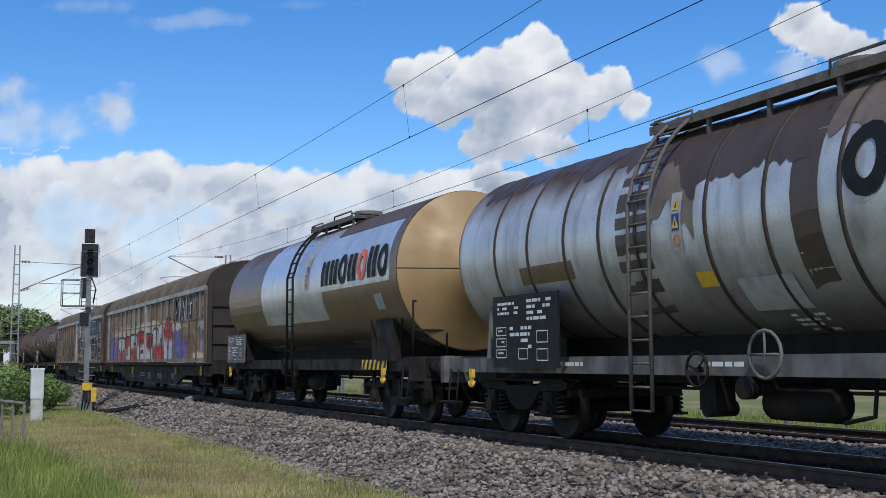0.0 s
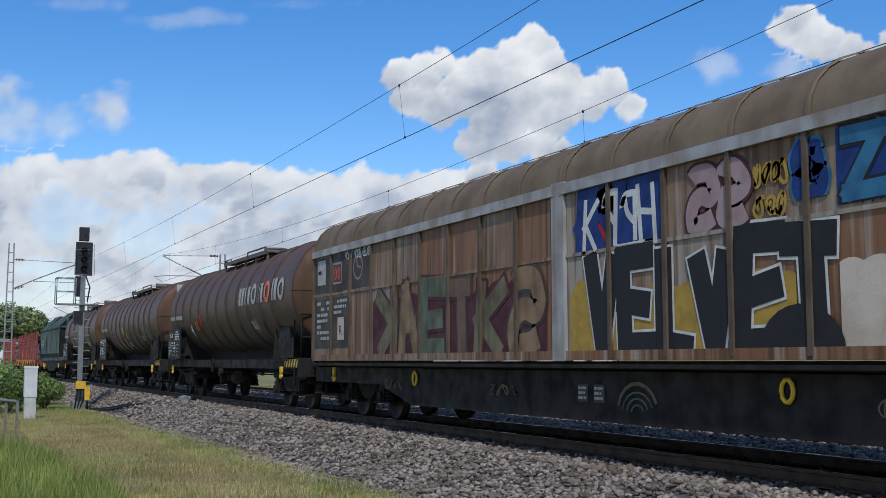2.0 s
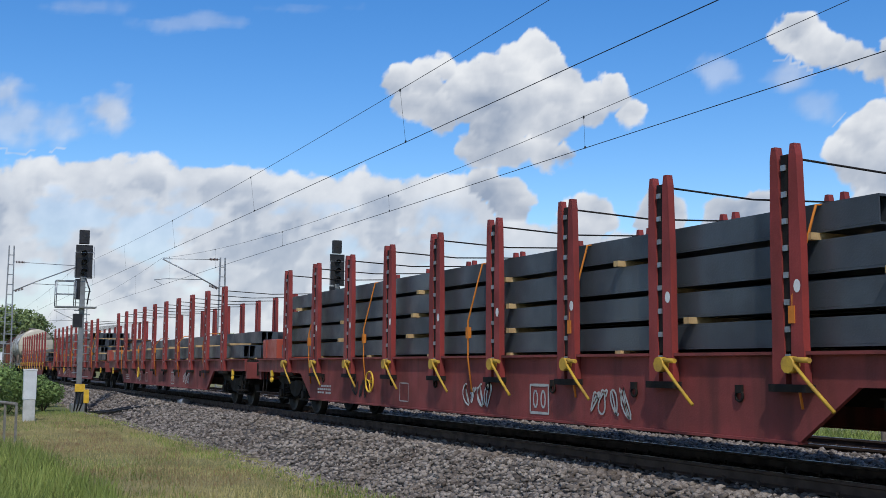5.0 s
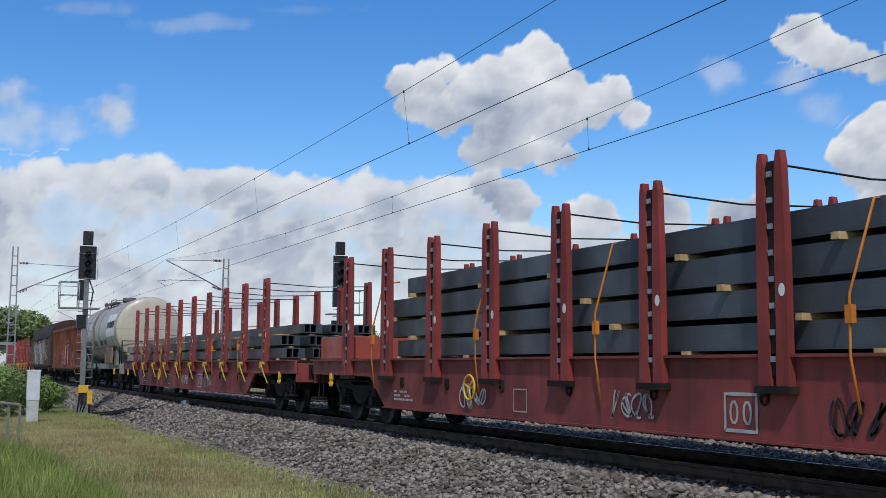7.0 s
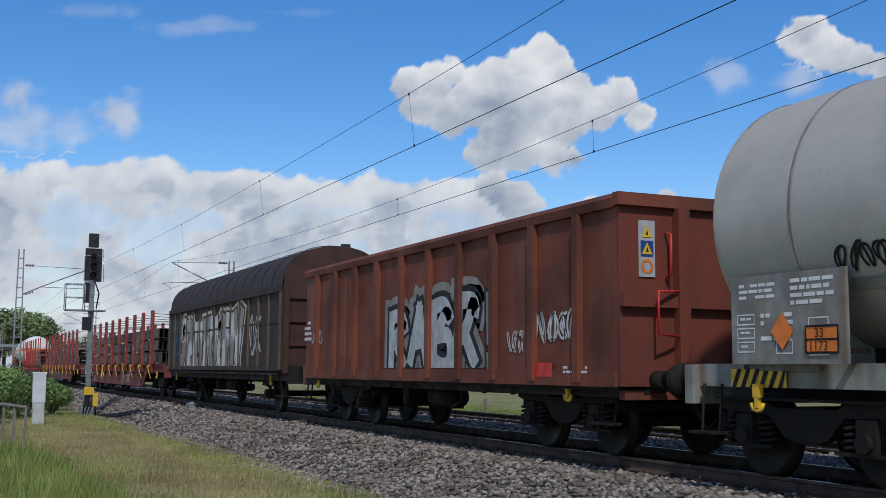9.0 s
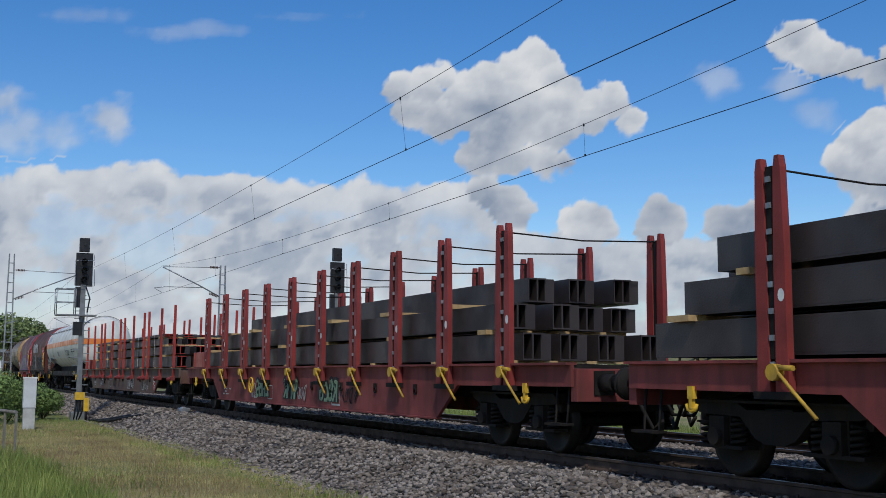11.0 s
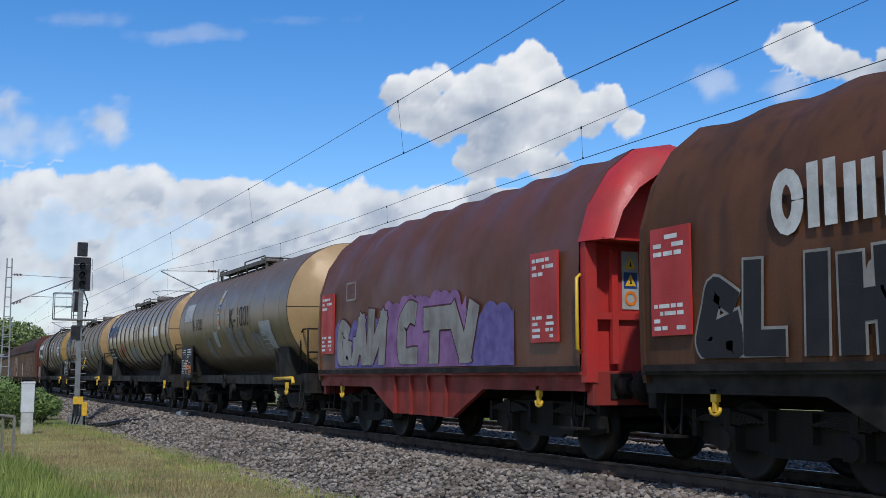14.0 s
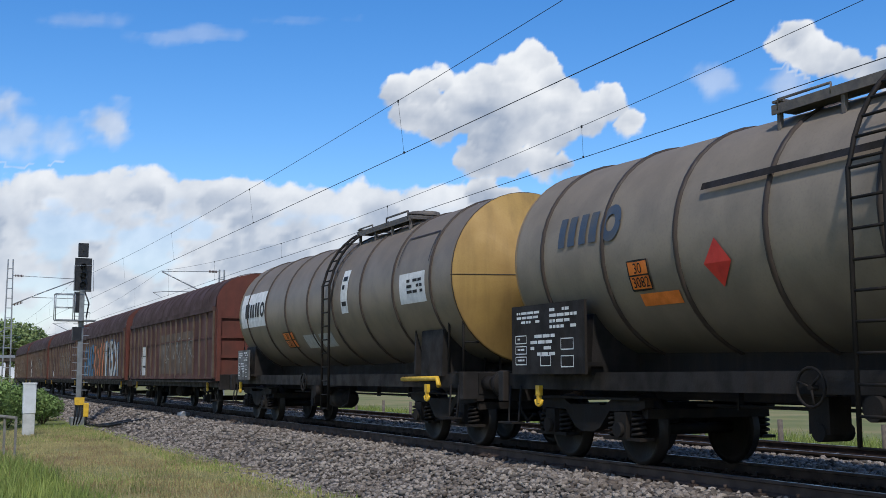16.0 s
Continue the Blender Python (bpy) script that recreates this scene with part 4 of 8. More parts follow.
def flat(hw):
    return lambda a, b, o: (-hw - o, -a, b)


def sagged(y, zc, sag):
    """Height of a barrel's axis: it dips a little from both ends to the middle."""
    return zc - sag * max(0.0, 1 - abs(y) / 7)


def round_side(R, zc, sag=0.0):
    def f(a, b, o, zc=zc):
        zc = sagged(a, zc, sag)
        d = max(-0.999, min(0.999, (b - zc) / R))
        c = math.sqrt(1 - d * d)
        return (-(R + o) * c, -a, zc + (R + o) * d)
    return f


M_mark = plain("marking_white", (0.72, 0.72, 0.70), 0.6)
M_ink = plain("marking_black", (0.015, 0.015, 0.015), 0.6)
M_dirtmark = plain("faded_marking", (0.42, 0.42, 0.40), 0.7)


def text_mesh(name, body, size, surf, a, b, material, parent, o=0.016, label=""):
    """Lettering laid on a surface; a, b: where it starts."""
    cu = bpy.data.curves.new(name, "FONT")
    cu.body, cu.size = body, size
    tmp = bpy.data.objects.new(name, cu)
    me = bpy.data.meshes.new_from_object(tmp)
    bpy.data.objects.remove(tmp)
    bpy.data.curves.remove(cu)
    for v in me.vertices:
        v.co = surf(a + v.co.x, b + v.co.y, o)
    me.materials.clear()
    me.materials.append(material)
    return link(name, me, parent, None, label)


def lines_of_bars(e, a, b, w, h, rows, surf, material=None, seed=1, o=0.012):
    """Unreadable small print: rows of short bars in a field that starts at its top left."""
    rnd = random.Random(seed)
    g = G()
    rh = h / rows
    for r in range(rows):
        x = a
        while x < a + w - rh:
            k = rnd.uniform(0.6, 2.6) * rh
            k = min(k, a + w - x)
            if rnd.random() < 0.75:
                g.patch(x, x + k, b - r * rh - rh * 0.72, b - r * rh - rh * 0.18, surf, o, 1, 2)
            x += k + rh * 0.3
    if g.f:
        tagged(part("lettering", g, material or M_mark, e, "rows of small unreadable lettering"), kind="stuff")


def outline(e, a0, a1, b0, b1, surf, w=0.02, material=None, o=0.013):
    g = G().ribbon([(a0, b0), (a1, b0), (a1, b1), (a0, b1), (a0, b0)], w, surf, o)
    part("marking_frame", g, material or M_mark, e)


def panel(e, a0, a1, b0, b1, surf, material, label="", name="sign", o=0.009, nb=6):
    return part(name, G().patch(a0, a1, b0, b1, surf, o, 2, nb), material, e, label)


M_label_blue = plain("label_blue", (0.02, 0.06, 0.25), 0.5)
M_label_grey = plain("label_grey", (0.40, 0.41, 0.41), 0.6)


def warning_strip(e, a, b, surf, w=0.34, h=1.05, seed=0):
    """Upright label: high-voltage triangles over a round prohibition sign."""
    s = panel(e, a, a + w, b, b + h, surf, M_label_grey, "grey label with yellow warning triangles")
    c = a + w / 2
    for k, o in ((0.70, 0.016), (0.40, 0.019)):
        q = w * 0.33
        part("triangle", G().poly([(c - q, b + h * k), (c + q, b + h * k), (c, b + h * (k + 0.21))], surf, o), M_yellow, s, "yellow warning triangle")
        part("triangle_bolt", G().poly([(c - q * 0.2, b + h * (k + 0.04)), (c + q * 0.25, b + h * (k + 0.04)), (c, b + h * (k + 0.14))], surf, o + 0.003), M_ink, s)
    part("field", G().patch(a + 0.03, a + w - 0.03, b + h * 0.36, b + h * 0.64, surf, 0.014, 1, 3), M_label_blue, s)
    ring = [(c + w * 0.30 * math.cos(t), b + h * 0.19 + w * 0.30 * math.sin(t)) for t in np.linspace(0, 2 * math.pi, 17)]
    part("prohibition_ring", G().ribbon(ring, w * 0.13, surf, 0.016, 0.2), M_orange, s)


def hazard_plate(e, a, b, surf, n1="33", n2="1173", w=0.42, h=0.36):
    s = panel(e, a, a + w, b, b + h, surf, M_orange, "orange hazard number plate", "hazard_plate", 0.012)
    part("plate_frame", G().ribbon([(a, b), (a + w, b), (a + w, b + h), (a, b + h), (a, b)], 0.025, surf, 0.017).ribbon([(a, b + h / 2), (a + w, b + h / 2)], 0.02, surf, 0.017), M_ink, s)
    text_mesh("number", n1, h * 0.5, surf, a + w * 0.28, b + h * 0.57, M_ink, s, 0.02)
    text_mesh("number", n2, h * 0.5, surf, a + w * 0.10, b + h * 0.09, M_ink, s, 0.02)


def diamond(e, a, b, r, surf, material, label=""):
    return part("placard", G().poly([(a - r, b), (a, b - r * 1.15), (a + r, b), (a, b + r * 1.15)], surf, 0.018), material, e, label)


def stripes(e, a, b, w, h, surf, n=6):
    """Yellow and black slanted warning bars."""
    s = panel(e, a, a + w, b, b + h, surf, M_yellow, "yellow and black striped warning bar", "warning_bar", 0.012, 1)
    for k in range(n):
        x = a + w * (k + 0.15) / n
        d = w / n * 0.45
        g = G().poly([(x, b), (x + d, b), (min(x + d + h * 0.5, a + w), b + h), (min(x + h * 0.5, a + w - d * 0.5), b + h)], surf, 0.018)
        part("black_bar", g, M_ink, s)


def plate(e, a0, a1, b0, b1, x, material, label, seed=1, hazard=None, brackets=True):
    """Upright data plate standing off the tank, with rows of small print."""
    p = part("data_plate", G().box(-x - 0.02, -x + 0.02, -a1, -a0, b0, b1), material, e, label)
    sf = flat(x + 0.02)
    w, h = a1 - a0, b1 - b0
    lines_of_bars(p, a0 + 0.08 * w, b1 - 0.08 * h, w * 0.34, h * 0.2, 3, sf, None, seed, 0.004)
    lines_of_bars(p, a0 + 0.55 * w, b1 - 0.06 * h, w * 0.36, h * 0.32, 4, sf, None, seed + 1, 0.004)
    lines_of_bars(p, a0 + 0.28 * w, b1 - 0.42 * h, w * 0.34, h * 0.34, 4, sf, None, seed + 2, 0.004)
    for k in range(3):
        outline(p, a0 + 0.06 * w, a0 + 0.22 * w, b0 + (0.14 + 0.155 * k) * h, b0 + (0.25 + 0.155 * k) * h, sf, 0.016, None, 0.004)
        lines_of_bars(p, a0 + 0.09 * w, b0 + (0.225 + 0.155 * k) * h, w * 0.1, h * 0.05, 1, sf, None, seed + 5 + k, 0.005)
    outline(p, a0 + 0.70 * w, a0 + 0.86 * w, b0 + 0.10 * h, b0 + 0.25 * h, sf, 0.016, None, 0.004)
    outline(p, a0 + 0.70 * w, a0 + 0.86 * w, b0 + 0.34 * h, b0 + 0.49 * h, sf, 0.016, None, 0.004)
    outline(p, a0 + 0.42 * w, a0 + 0.56 * w, b0 + 0.12 * h, b0 + 0.26 * h, sf, 0.014, None, 0.004)
    if hazard:
        hazard_plate(p, a1 - 0.32 * w, b0 + 0.12 * h, sf, *hazard, w=0.26 * w, h=0.28 * h)
        diamond(p, a0 + 0.48 * w, b0 + 0.36 * h, 0.1 * w, sf, M_orange)
    if brackets:
        for a in (a0 + 0.1, a1 - 0.1):
            part("bracket", G().box(-x, -x + 0.35, -a - 0.03, -a + 0.03, b0 + 0.1, b0 + 0.16), M_under, p)
    return p


def scrawl(e, a, b, w, h, surf, material, seed, stroke=0.05, n=5, name="graffiti", label="sprayed graffiti strokes", o=0.014):
    """A sprayed tag: loops and zigzags that read as hand writing but spell nothing."""
    rnd = random.Random(seed)
    cw = w / n
    for k in range(n):
        x = a + cw * (k + 0.5)
        turns, lean, grow = rnd.uniform(1.2, 2.1), rnd.uniform(-0.15, 0.25), rnd.uniform(0.6, 1.0)
        p0, q0 = rnd.uniform(0, 6.28), rnd.uniform(1.6, 2.6)
        pts = []
        for t in np.linspace(0, turns * 6.283, 22):
            v = 0.5 + 0.48 * grow * math.sin(t + p0)
            pts.append((x + cw * (0.62 * math.sin(t * q0 / 2 + p0 * 2) * (0.55 + 0.3 * math.sin(t * 0.7)) + lean * v), b + h * v))
        part(name, G().ribbon(pts, stroke, surf, o), material, e, label)


# strokes of chunky letters on a ten by ten cell; a leading c marks a curve
GLYPHS = {"T": ["1989", "5851"], "U": ["c191613315171838689"], "S": ["c887949281716255575838271513112"], "E": ["1911", "1989", "1575", "1181"],
          "L": ["2921", "2181"], "1": ["2849", "4941"], "h": ["1911", "1565", "6561"], "0": ["c49291713314161838779694 9".replace(" ", "")], "8": ["c5525172949696875558482716131222455".replace(" ", "")],
          "V": ["1941", "8941"], "N": ["1119", "1981", "8189"], "G": ["c8759392714123151718184", "8454"], "I": ["5951"], "H": ["1911", "8981", "1585"], "K": ["1911", "8915", "2581"],
          "A": ["1149", "4981", "2474"], "B": ["1911", "c19698768461515", "c1575838271511 1".replace(" ", "")], "R": ["1911", "c196987685614", "4481"], "Z": ["1989", "8911", "1181"],
          "!": ["5954", "5152"], "F": ["1911", "1989", "1565"], "C": ["c885949271613316181"], "P": ["1911", "c196987685614"], "+": ["5951", "2787"]}


def glyph_lines(ch):
    for st in GLYPHS[ch]:
        curve = st[0] == "c"
        d = st[1:] if curve else st
        yield curve, [(int(d[i]) / 10, int(d[i + 1]) / 10) for i in range(0, len(d) - 1, 2)]


def fat_line(quads, pts, sw, curve, fine=3):
    """Quads that cover a thick line, cut short enough to take two colours."""
    if curve:
        dense = []
        for i in range(len(pts) - 1):
            p0, p1, p2, p3 = pts[max(i - 1, 0)], pts[i], pts[i + 1], pts[min(i + 2, len(pts) - 1)]
            m_ = 4 if fine < 4 else 8
            for k in range(m_):
                t = k / m_
                dense.append(tuple(0.5 * (2 * q1 + (q2 - q0) * t + (2 * q0 - 5 * q1 + 4 * q2 - q3) * t * t + (3 * q1 - q0 - 3 * q2 + q3) * t ** 3) for q0, q1, q2, q3 in zip(p0, p1, p2, p3)))
        pts = dense + [pts[-1]]
    else:
        (a, b), (c, d) = pts[0], pts[-1]
        m = math.hypot(c - a, d - b) or 1
        ex, ey = (c - a) / m * sw * 0.45, (d - b) / m * sw * 0.45
        a, b, c, d = a - ex, b - ey, c + ex, d + ey
        n = max(2, int(m / (0.07 if fine < 4 else 0.035)))
        pts = [(a + (c - a) * i / n, b + (d - b) * i / n) for i in range(n + 1)]
    rims = []
    for i, p in enumerate(pts):
        q, r = pts[max(i - 1, 0)], pts[min(i + 1, len(pts) - 1)]
        dx, dy = r[0] - q[0], r[1] - q[1]
        m = math.hypot(dx, dy) or 1
        rims.append([(p[0] - dy / m * sw * f, p[1] + dx / m * sw * f) for f in np.linspace(-0.5, 0.5, 2 * fine - 2 if fine > 3 else 4)])
    for u, v in zip(rims, rims[1:]):
        for k in range(len(u) - 1):
            quads.append((u[k], u[k + 1], v[k + 1], v[k]))


def block_letters(e, a, b, w, h, surf, fill, edge, seed, n=5, label="sprayed block graffiti", drip=True, text="", fill2=None, halo=None, fat=0.27, thin=0.09, rise=0.0):
    """A filled graffiti piece of chunky outlined letter shapes; without a text the shapes spell nothing."""
    rnd = random.Random(seed)
    n = len(text) or n
    cw = w / n
    for k in range(n):
        piece = None
        ch = text[k] if text else rnd.choice("SEGKRBAZNHCPU8TV")
        flip = not text and rnd.random() < 0.55
        lean, tall = rnd.uniform(-0.10, 0.14), 1 + rnd.uniform(-0.14, 0.08) + rise * k / max(1, n - 1)
        low = rnd.uniform(-0.04, 0.04) * h
        sw = fat * min(cw, h) * rnd.uniform(0.92, 1.1)
        split = b + h * tall * rnd.uniform(0.40, 0.55)
        wob = [(rnd.uniform(-0.05, 0.05), rnd.uniform(-0.04, 0.04)) for _ in range(40)]
        for si, (curve, line) in enumerate(glyph_lines(ch)):
            layers = {"halo": G(), "edge": G(), "fill": G(), "fill2": G()}
            pts = []
            for pi, (x, y) in enumerate(line):
                x = 1 - x if flip else x
                dx, dy = wob[(int(x * 10) * 7 + int(y * 10)) % 40]
                pts.append((a + cw * (k + 0.04 + (x + dx - 0.02) * 0.96 + lean * (y - 0.5)), b + low + h * tall * (y + dy)))
            o = 0.0006 * si + 0.0018 * (k % 2)
            fine = 5 if fill2 else 3
            for name, extra, base in (("halo", thin * 3.6, 0.010), ("edge", thin * 1.5, 0.0145), ("fill", 0.0, 0.019)):
                if name == "halo" and not halo:
                    continue
                quads = []
                fat_line(quads, pts, sw + extra, curve, fine if name == "fill" else 3)
                for q in quads:
                    q = [(p[0], max(p[1], b)) for p in q]
                    if max(p[1] for p in q) <= b:
                        continue
                    cx, cy = sum(p[0] for p in q) / 4, sum(p[1] for p in q) / 4
                    where = name
                    if name == "fill" and fill2:
                        tooth = 0.16 * h * abs(((cx * 3.1) % 1.0) * 2 - 1)
                        where = "fill" if (cy > split + tooth) == (k % 2 == 0) else "fill2"
                    layers[where].poly(q, surf, base + o)
            ob = part("stroke" if piece else "graffiti_letter", layers["fill"].weld(), fill, piece or e, "" if piece else label)
            piece = piece or ob
            part("outline", layers["edge"].weld(), edge, piece)
            if fill2:
                part("second_colour", layers["fill2"].weld(), fill2, piece)
            if halo:
                part("halo", layers["halo"].weld(), halo, piece)
        if drip:
            for _ in range(3):
                xx = a + cw * (k + rnd.uniform(0.2, 0.8))
                part("drip", G().ribbon([(xx, b + 0.1 * h), (xx + 0.01, b - h * rnd.uniform(0.0, 0.1))], 0.025, surf, 0.0145), edge, piece)


def wavy_field(e, a0, a1, b0, b1, surf, material, seed, label="", o=0.007):
    """A sprayed background with a cloudy upper edge."""
    rnd = random.Random(seed)
    n = max(8, int((a1 - a0) / 0.06))
    g = G()
    lumps, x = [], a0 - 0.1
    while x < a1 + 0.2:
        r = rnd.uniform(0.20, 0.36)
        side = abs(2 * (x - a0) / (a1 - a0) - 1)
        lumps.append((x, b1 - r * 0.75 - rnd.uniform(0, 0.26) * (b1 - b0) * (0.35 + 0.65 * side), r))
        x += r * rnd.uniform(1.0, 1.4)
    top = lambda v: max([b0 + 0.02] + [z + math.sqrt(r * r - (v - c) ** 2) for c, z, r in lumps if abs(v - c) < r])
    for k in range(n):
        x0, x1 = a0 + (a1 - a0) * k / n, a0 + (a1 - a0) * (k + 1) / n
        g.poly([(x0, b0), (x1, b0), (x1, top(x1)), (x0, top(x0))], surf, o)
    part("graffiti_background", g.weld(), material, e, label)


# ---- tank wagons ----
def barrel(e, y0, y1, R, zc, skin, cap, dish=0.26, seg=48, sag=0.0):
    g = G()
    ring = lambda y, r: [(r * math.cos(2 * math.pi * i / seg), y, sagged(y, zc, sag) + r * math.sin(2 * math.pi * i / seg)) for i in range(seg)]
    g.loft([ring(y, R) for y in sorted([0.0] + list(np.linspace(y0, y1, 9)))], True, False, True)
    shell = part("tank_shell", g, skin, e)
    for y, s in ((y0, -1), (y1, 1)):
        rows = [(y - s * 0.02, R * 1.003), (y + s * 0.02, R * 1.003), (y + s * dish * 0.22, R * 0.990), (y + s * dish * 0.44, R * 0.95), (y + s * dish * 0.62, R * 0.84), (y + s * dish * 0.83, R * 0.58), (y + s * dish * 0.96, R * 0.28), (y + s * dish, 0.02)]
        if cap in (M_gold, M_gold2):
            rows = [(y - s * 0.02, R * 1.003), (y + s * 0.03, R * 1.003), (y + s * 0.055, R * 0.985), (y + s * 0.46, 0.17), (y + s * 0.50, 0.16), (y + s * 0.51, 0.02)]
        end = part("tank_end", G().loft([ring(a, b) for a, b in rows], True, False, True), cap, e, "tank end in its own paint")
        if s < 0 and dish < 0.5:
            zs_, seam = sagged(y, zc, sag), M_hoop_dark if cap in (M_gold, M_gold2, M_end5) else M_patch
            part("weld_seam", G().tube([(-b, a - 0.004, zs_) for a, b in rows] + [(b, a - 0.004, zs_) for a, b in rows[::-1]], 0.008, 5), seam, end)
            part("weld_seam", G().loft([ring(y + d, R * k) for d, k in ((-0.035, 1.002), (-0.025, 1.006), (-0.005, 1.006), (0.005, 1.002))], True, False, True), seam, end)
    return shell


def hoops(e, ys, R, zc, material, w=0.05, t=0.018, seg=48, sag=0.0):
    for y in ys:
        g = G()
        z0 = sagged(y, zc, sag)
        prof = [(y - w / 2, R), (y - w / 2 * 0.7, R + t), (y + w / 2 * 0.7, R + t), (y + w / 2, R)]
        g.loft([[(r * math.cos(2 * math.pi * i / seg), yy, z0 + r * math.sin(2 * math.pi * i / seg)) for i in range(seg)] for yy, r in prof], True, False, True)
        part("hoop", g, material, e)


def ladder(e, y, R, zc, z0, material, top=None, w=0.44):
    """Side ladder that follows the tank's curve to the crown."""
    x0 = -(R + 0.16)
    pts = [(x0, z0), (x0, zc + 0.25)]
    for a in np.linspace(12, 62, 7):
        pts.append((-(R + 0.16) * math.cos(radians(a)), zc + (R + 0.16) * math.sin(radians(a))))
    lad = None
    for s in (-1, 1):
        g = G().tube([(x, y + s * w / 2, z) for x, z in pts], 0.028)
        ob = part("ladder_rail", g, material, e)
        lad = lad or ob
    d = 0.0
    for (xa, za), (xb, zb) in zip(pts, pts[1:]):
        n = max(1, round(math.hypot(xb - xa, zb - za) / 0.29))
        for k in range(n):
            x, z = xa + (xb - xa) * k / n, za + (zb - za) * k / n
            part("rung", G().cyl((x, y - w / 2, z), (x, y + w / 2, z), 0.016, n=6), material, lad)


def platform(e, y0, y1, zt, material, rail=True, w=0.95, holes=True):
    """Grated walkway on the tank's crown with its stays and grab rail."""
    z = zt - 0.09
    p = part("walkway", G().box(-w, -0.6, y0, y1, z, z + 0.03), material, e)
    part("walkway", G().box(0.6, w, y0, y1, z, z + 0.03), material, e)
    for x in (-w, w):
        part("toe_board", G().box(x - 0.01, x + 0.01, y0, y1, z - 0.04, z + 0.07), material, p)
    for ya in (y0, y1 - 0.15):
        part("cross_board", G().box(-w, w, ya, ya + 0.15, z + 0.095, z + 0.12), material, p)
    n = max(2, round((y1 - y0) / 1.1))
    for k in range(n + 1):
        y = y0 + 0.08 + (y1 - y0 - 0.16) * k / n
        part("stay", G().box(-w + 0.02, -w + 0.07, y - 0.025, y + 0.025, zt - 0.36, z), material, p)
        part("stay", G().box(w - 0.07, w - 0.02, y - 0.025, y + 0.025, zt - 0.36, z), material, p)
    part("manhole", G().cyl((0, (y0 + y1) / 2, zt - 0.05), (0, (y0 + y1) / 2, zt + 0.06), 0.3, n=20).cyl((0, (y0 + y1) / 2, zt + 0.06), (0, (y0 + y1) / 2, zt + 0.27), 0.34, n=20), material, p)
    part("valve", G().cyl((0, y0 + 0.5, zt - 0.05), (0, y0 + 0.5, zt + 0.08), 0.1, n=12), material, p)
    if rail:
        part("grab_rail", G().tube([(-w, y0 + 0.1, z), (-w, y0 + 0.1, z + 0.16), (-w, y0 + (y1 - y0) * 0.42, z + 0.16), (-w, y0 + (y1 - y0) * 0.42, z)], 0.02), material, p)
        part("grab_rail", G().tube([(-w, y1 - 0.9, z), (-w, y1 - 0.9, z + 0.12), (-w, y1 - 0.1, z + 0.12), (-w, y1 - 0.1, z)], 0.016), material, p)


def saddle(e, y, R, zc, material, w=0.9):
    """Cradle between tank and bogie."""
    a0, a1 = radians(216), radians(324)
    arc = [(1.005 * R * math.cos(a), zc + 1.005 * R * math.sin(a)) for a in np.linspace(a0, a1, 12)]
    poly = [(-1.28, 1.18), (-R * 0.84, zc - R * 0.60)] + arc + [(R * 0.84, zc - R * 0.60), (1.28, 1.18)]
    g = G()
    g.prism(poly[::-1], "y", y - w / 2, y + w / 2)
    part("saddle", g, material, e)
    for s in (-1, 1):
        part("gusset", G().prism([(s * 1.28, 1.2), (s * R * 0.84, zc - R * 0.58), (s * R * 0.7, 1.25)], "y", y + 0.7, y + 0.76), material, e)


def end_railing(e, y, s, material, z=1.25):
    """Brakeman's platform rails at a wagon end."""
    g = G()
    for x in (-1.25, -0.55):
        g.tube([(x, y - s * 0.55, z), (x, y - s * 0.55, z + 0.95), (x + 0.02, y - s * 0.45, z + 1.05), (x, y, z + 1.05), (x, y, z)], 0.022)
    g.tube([(-1.25, y, z + 0.5), (1.2, y, z + 0.5)], 0.02).tube([(-1.25, y, z + 1.05), (-0.3, y, z + 1.05)], 0.02)
    part("end_railing", g, material, e)
    part("end_platform", G().box(-1.3, 1.3, y - 0.35 if s > 0 else y, y if s > 0 else y + 0.35, z - 0.03, z), material, e)


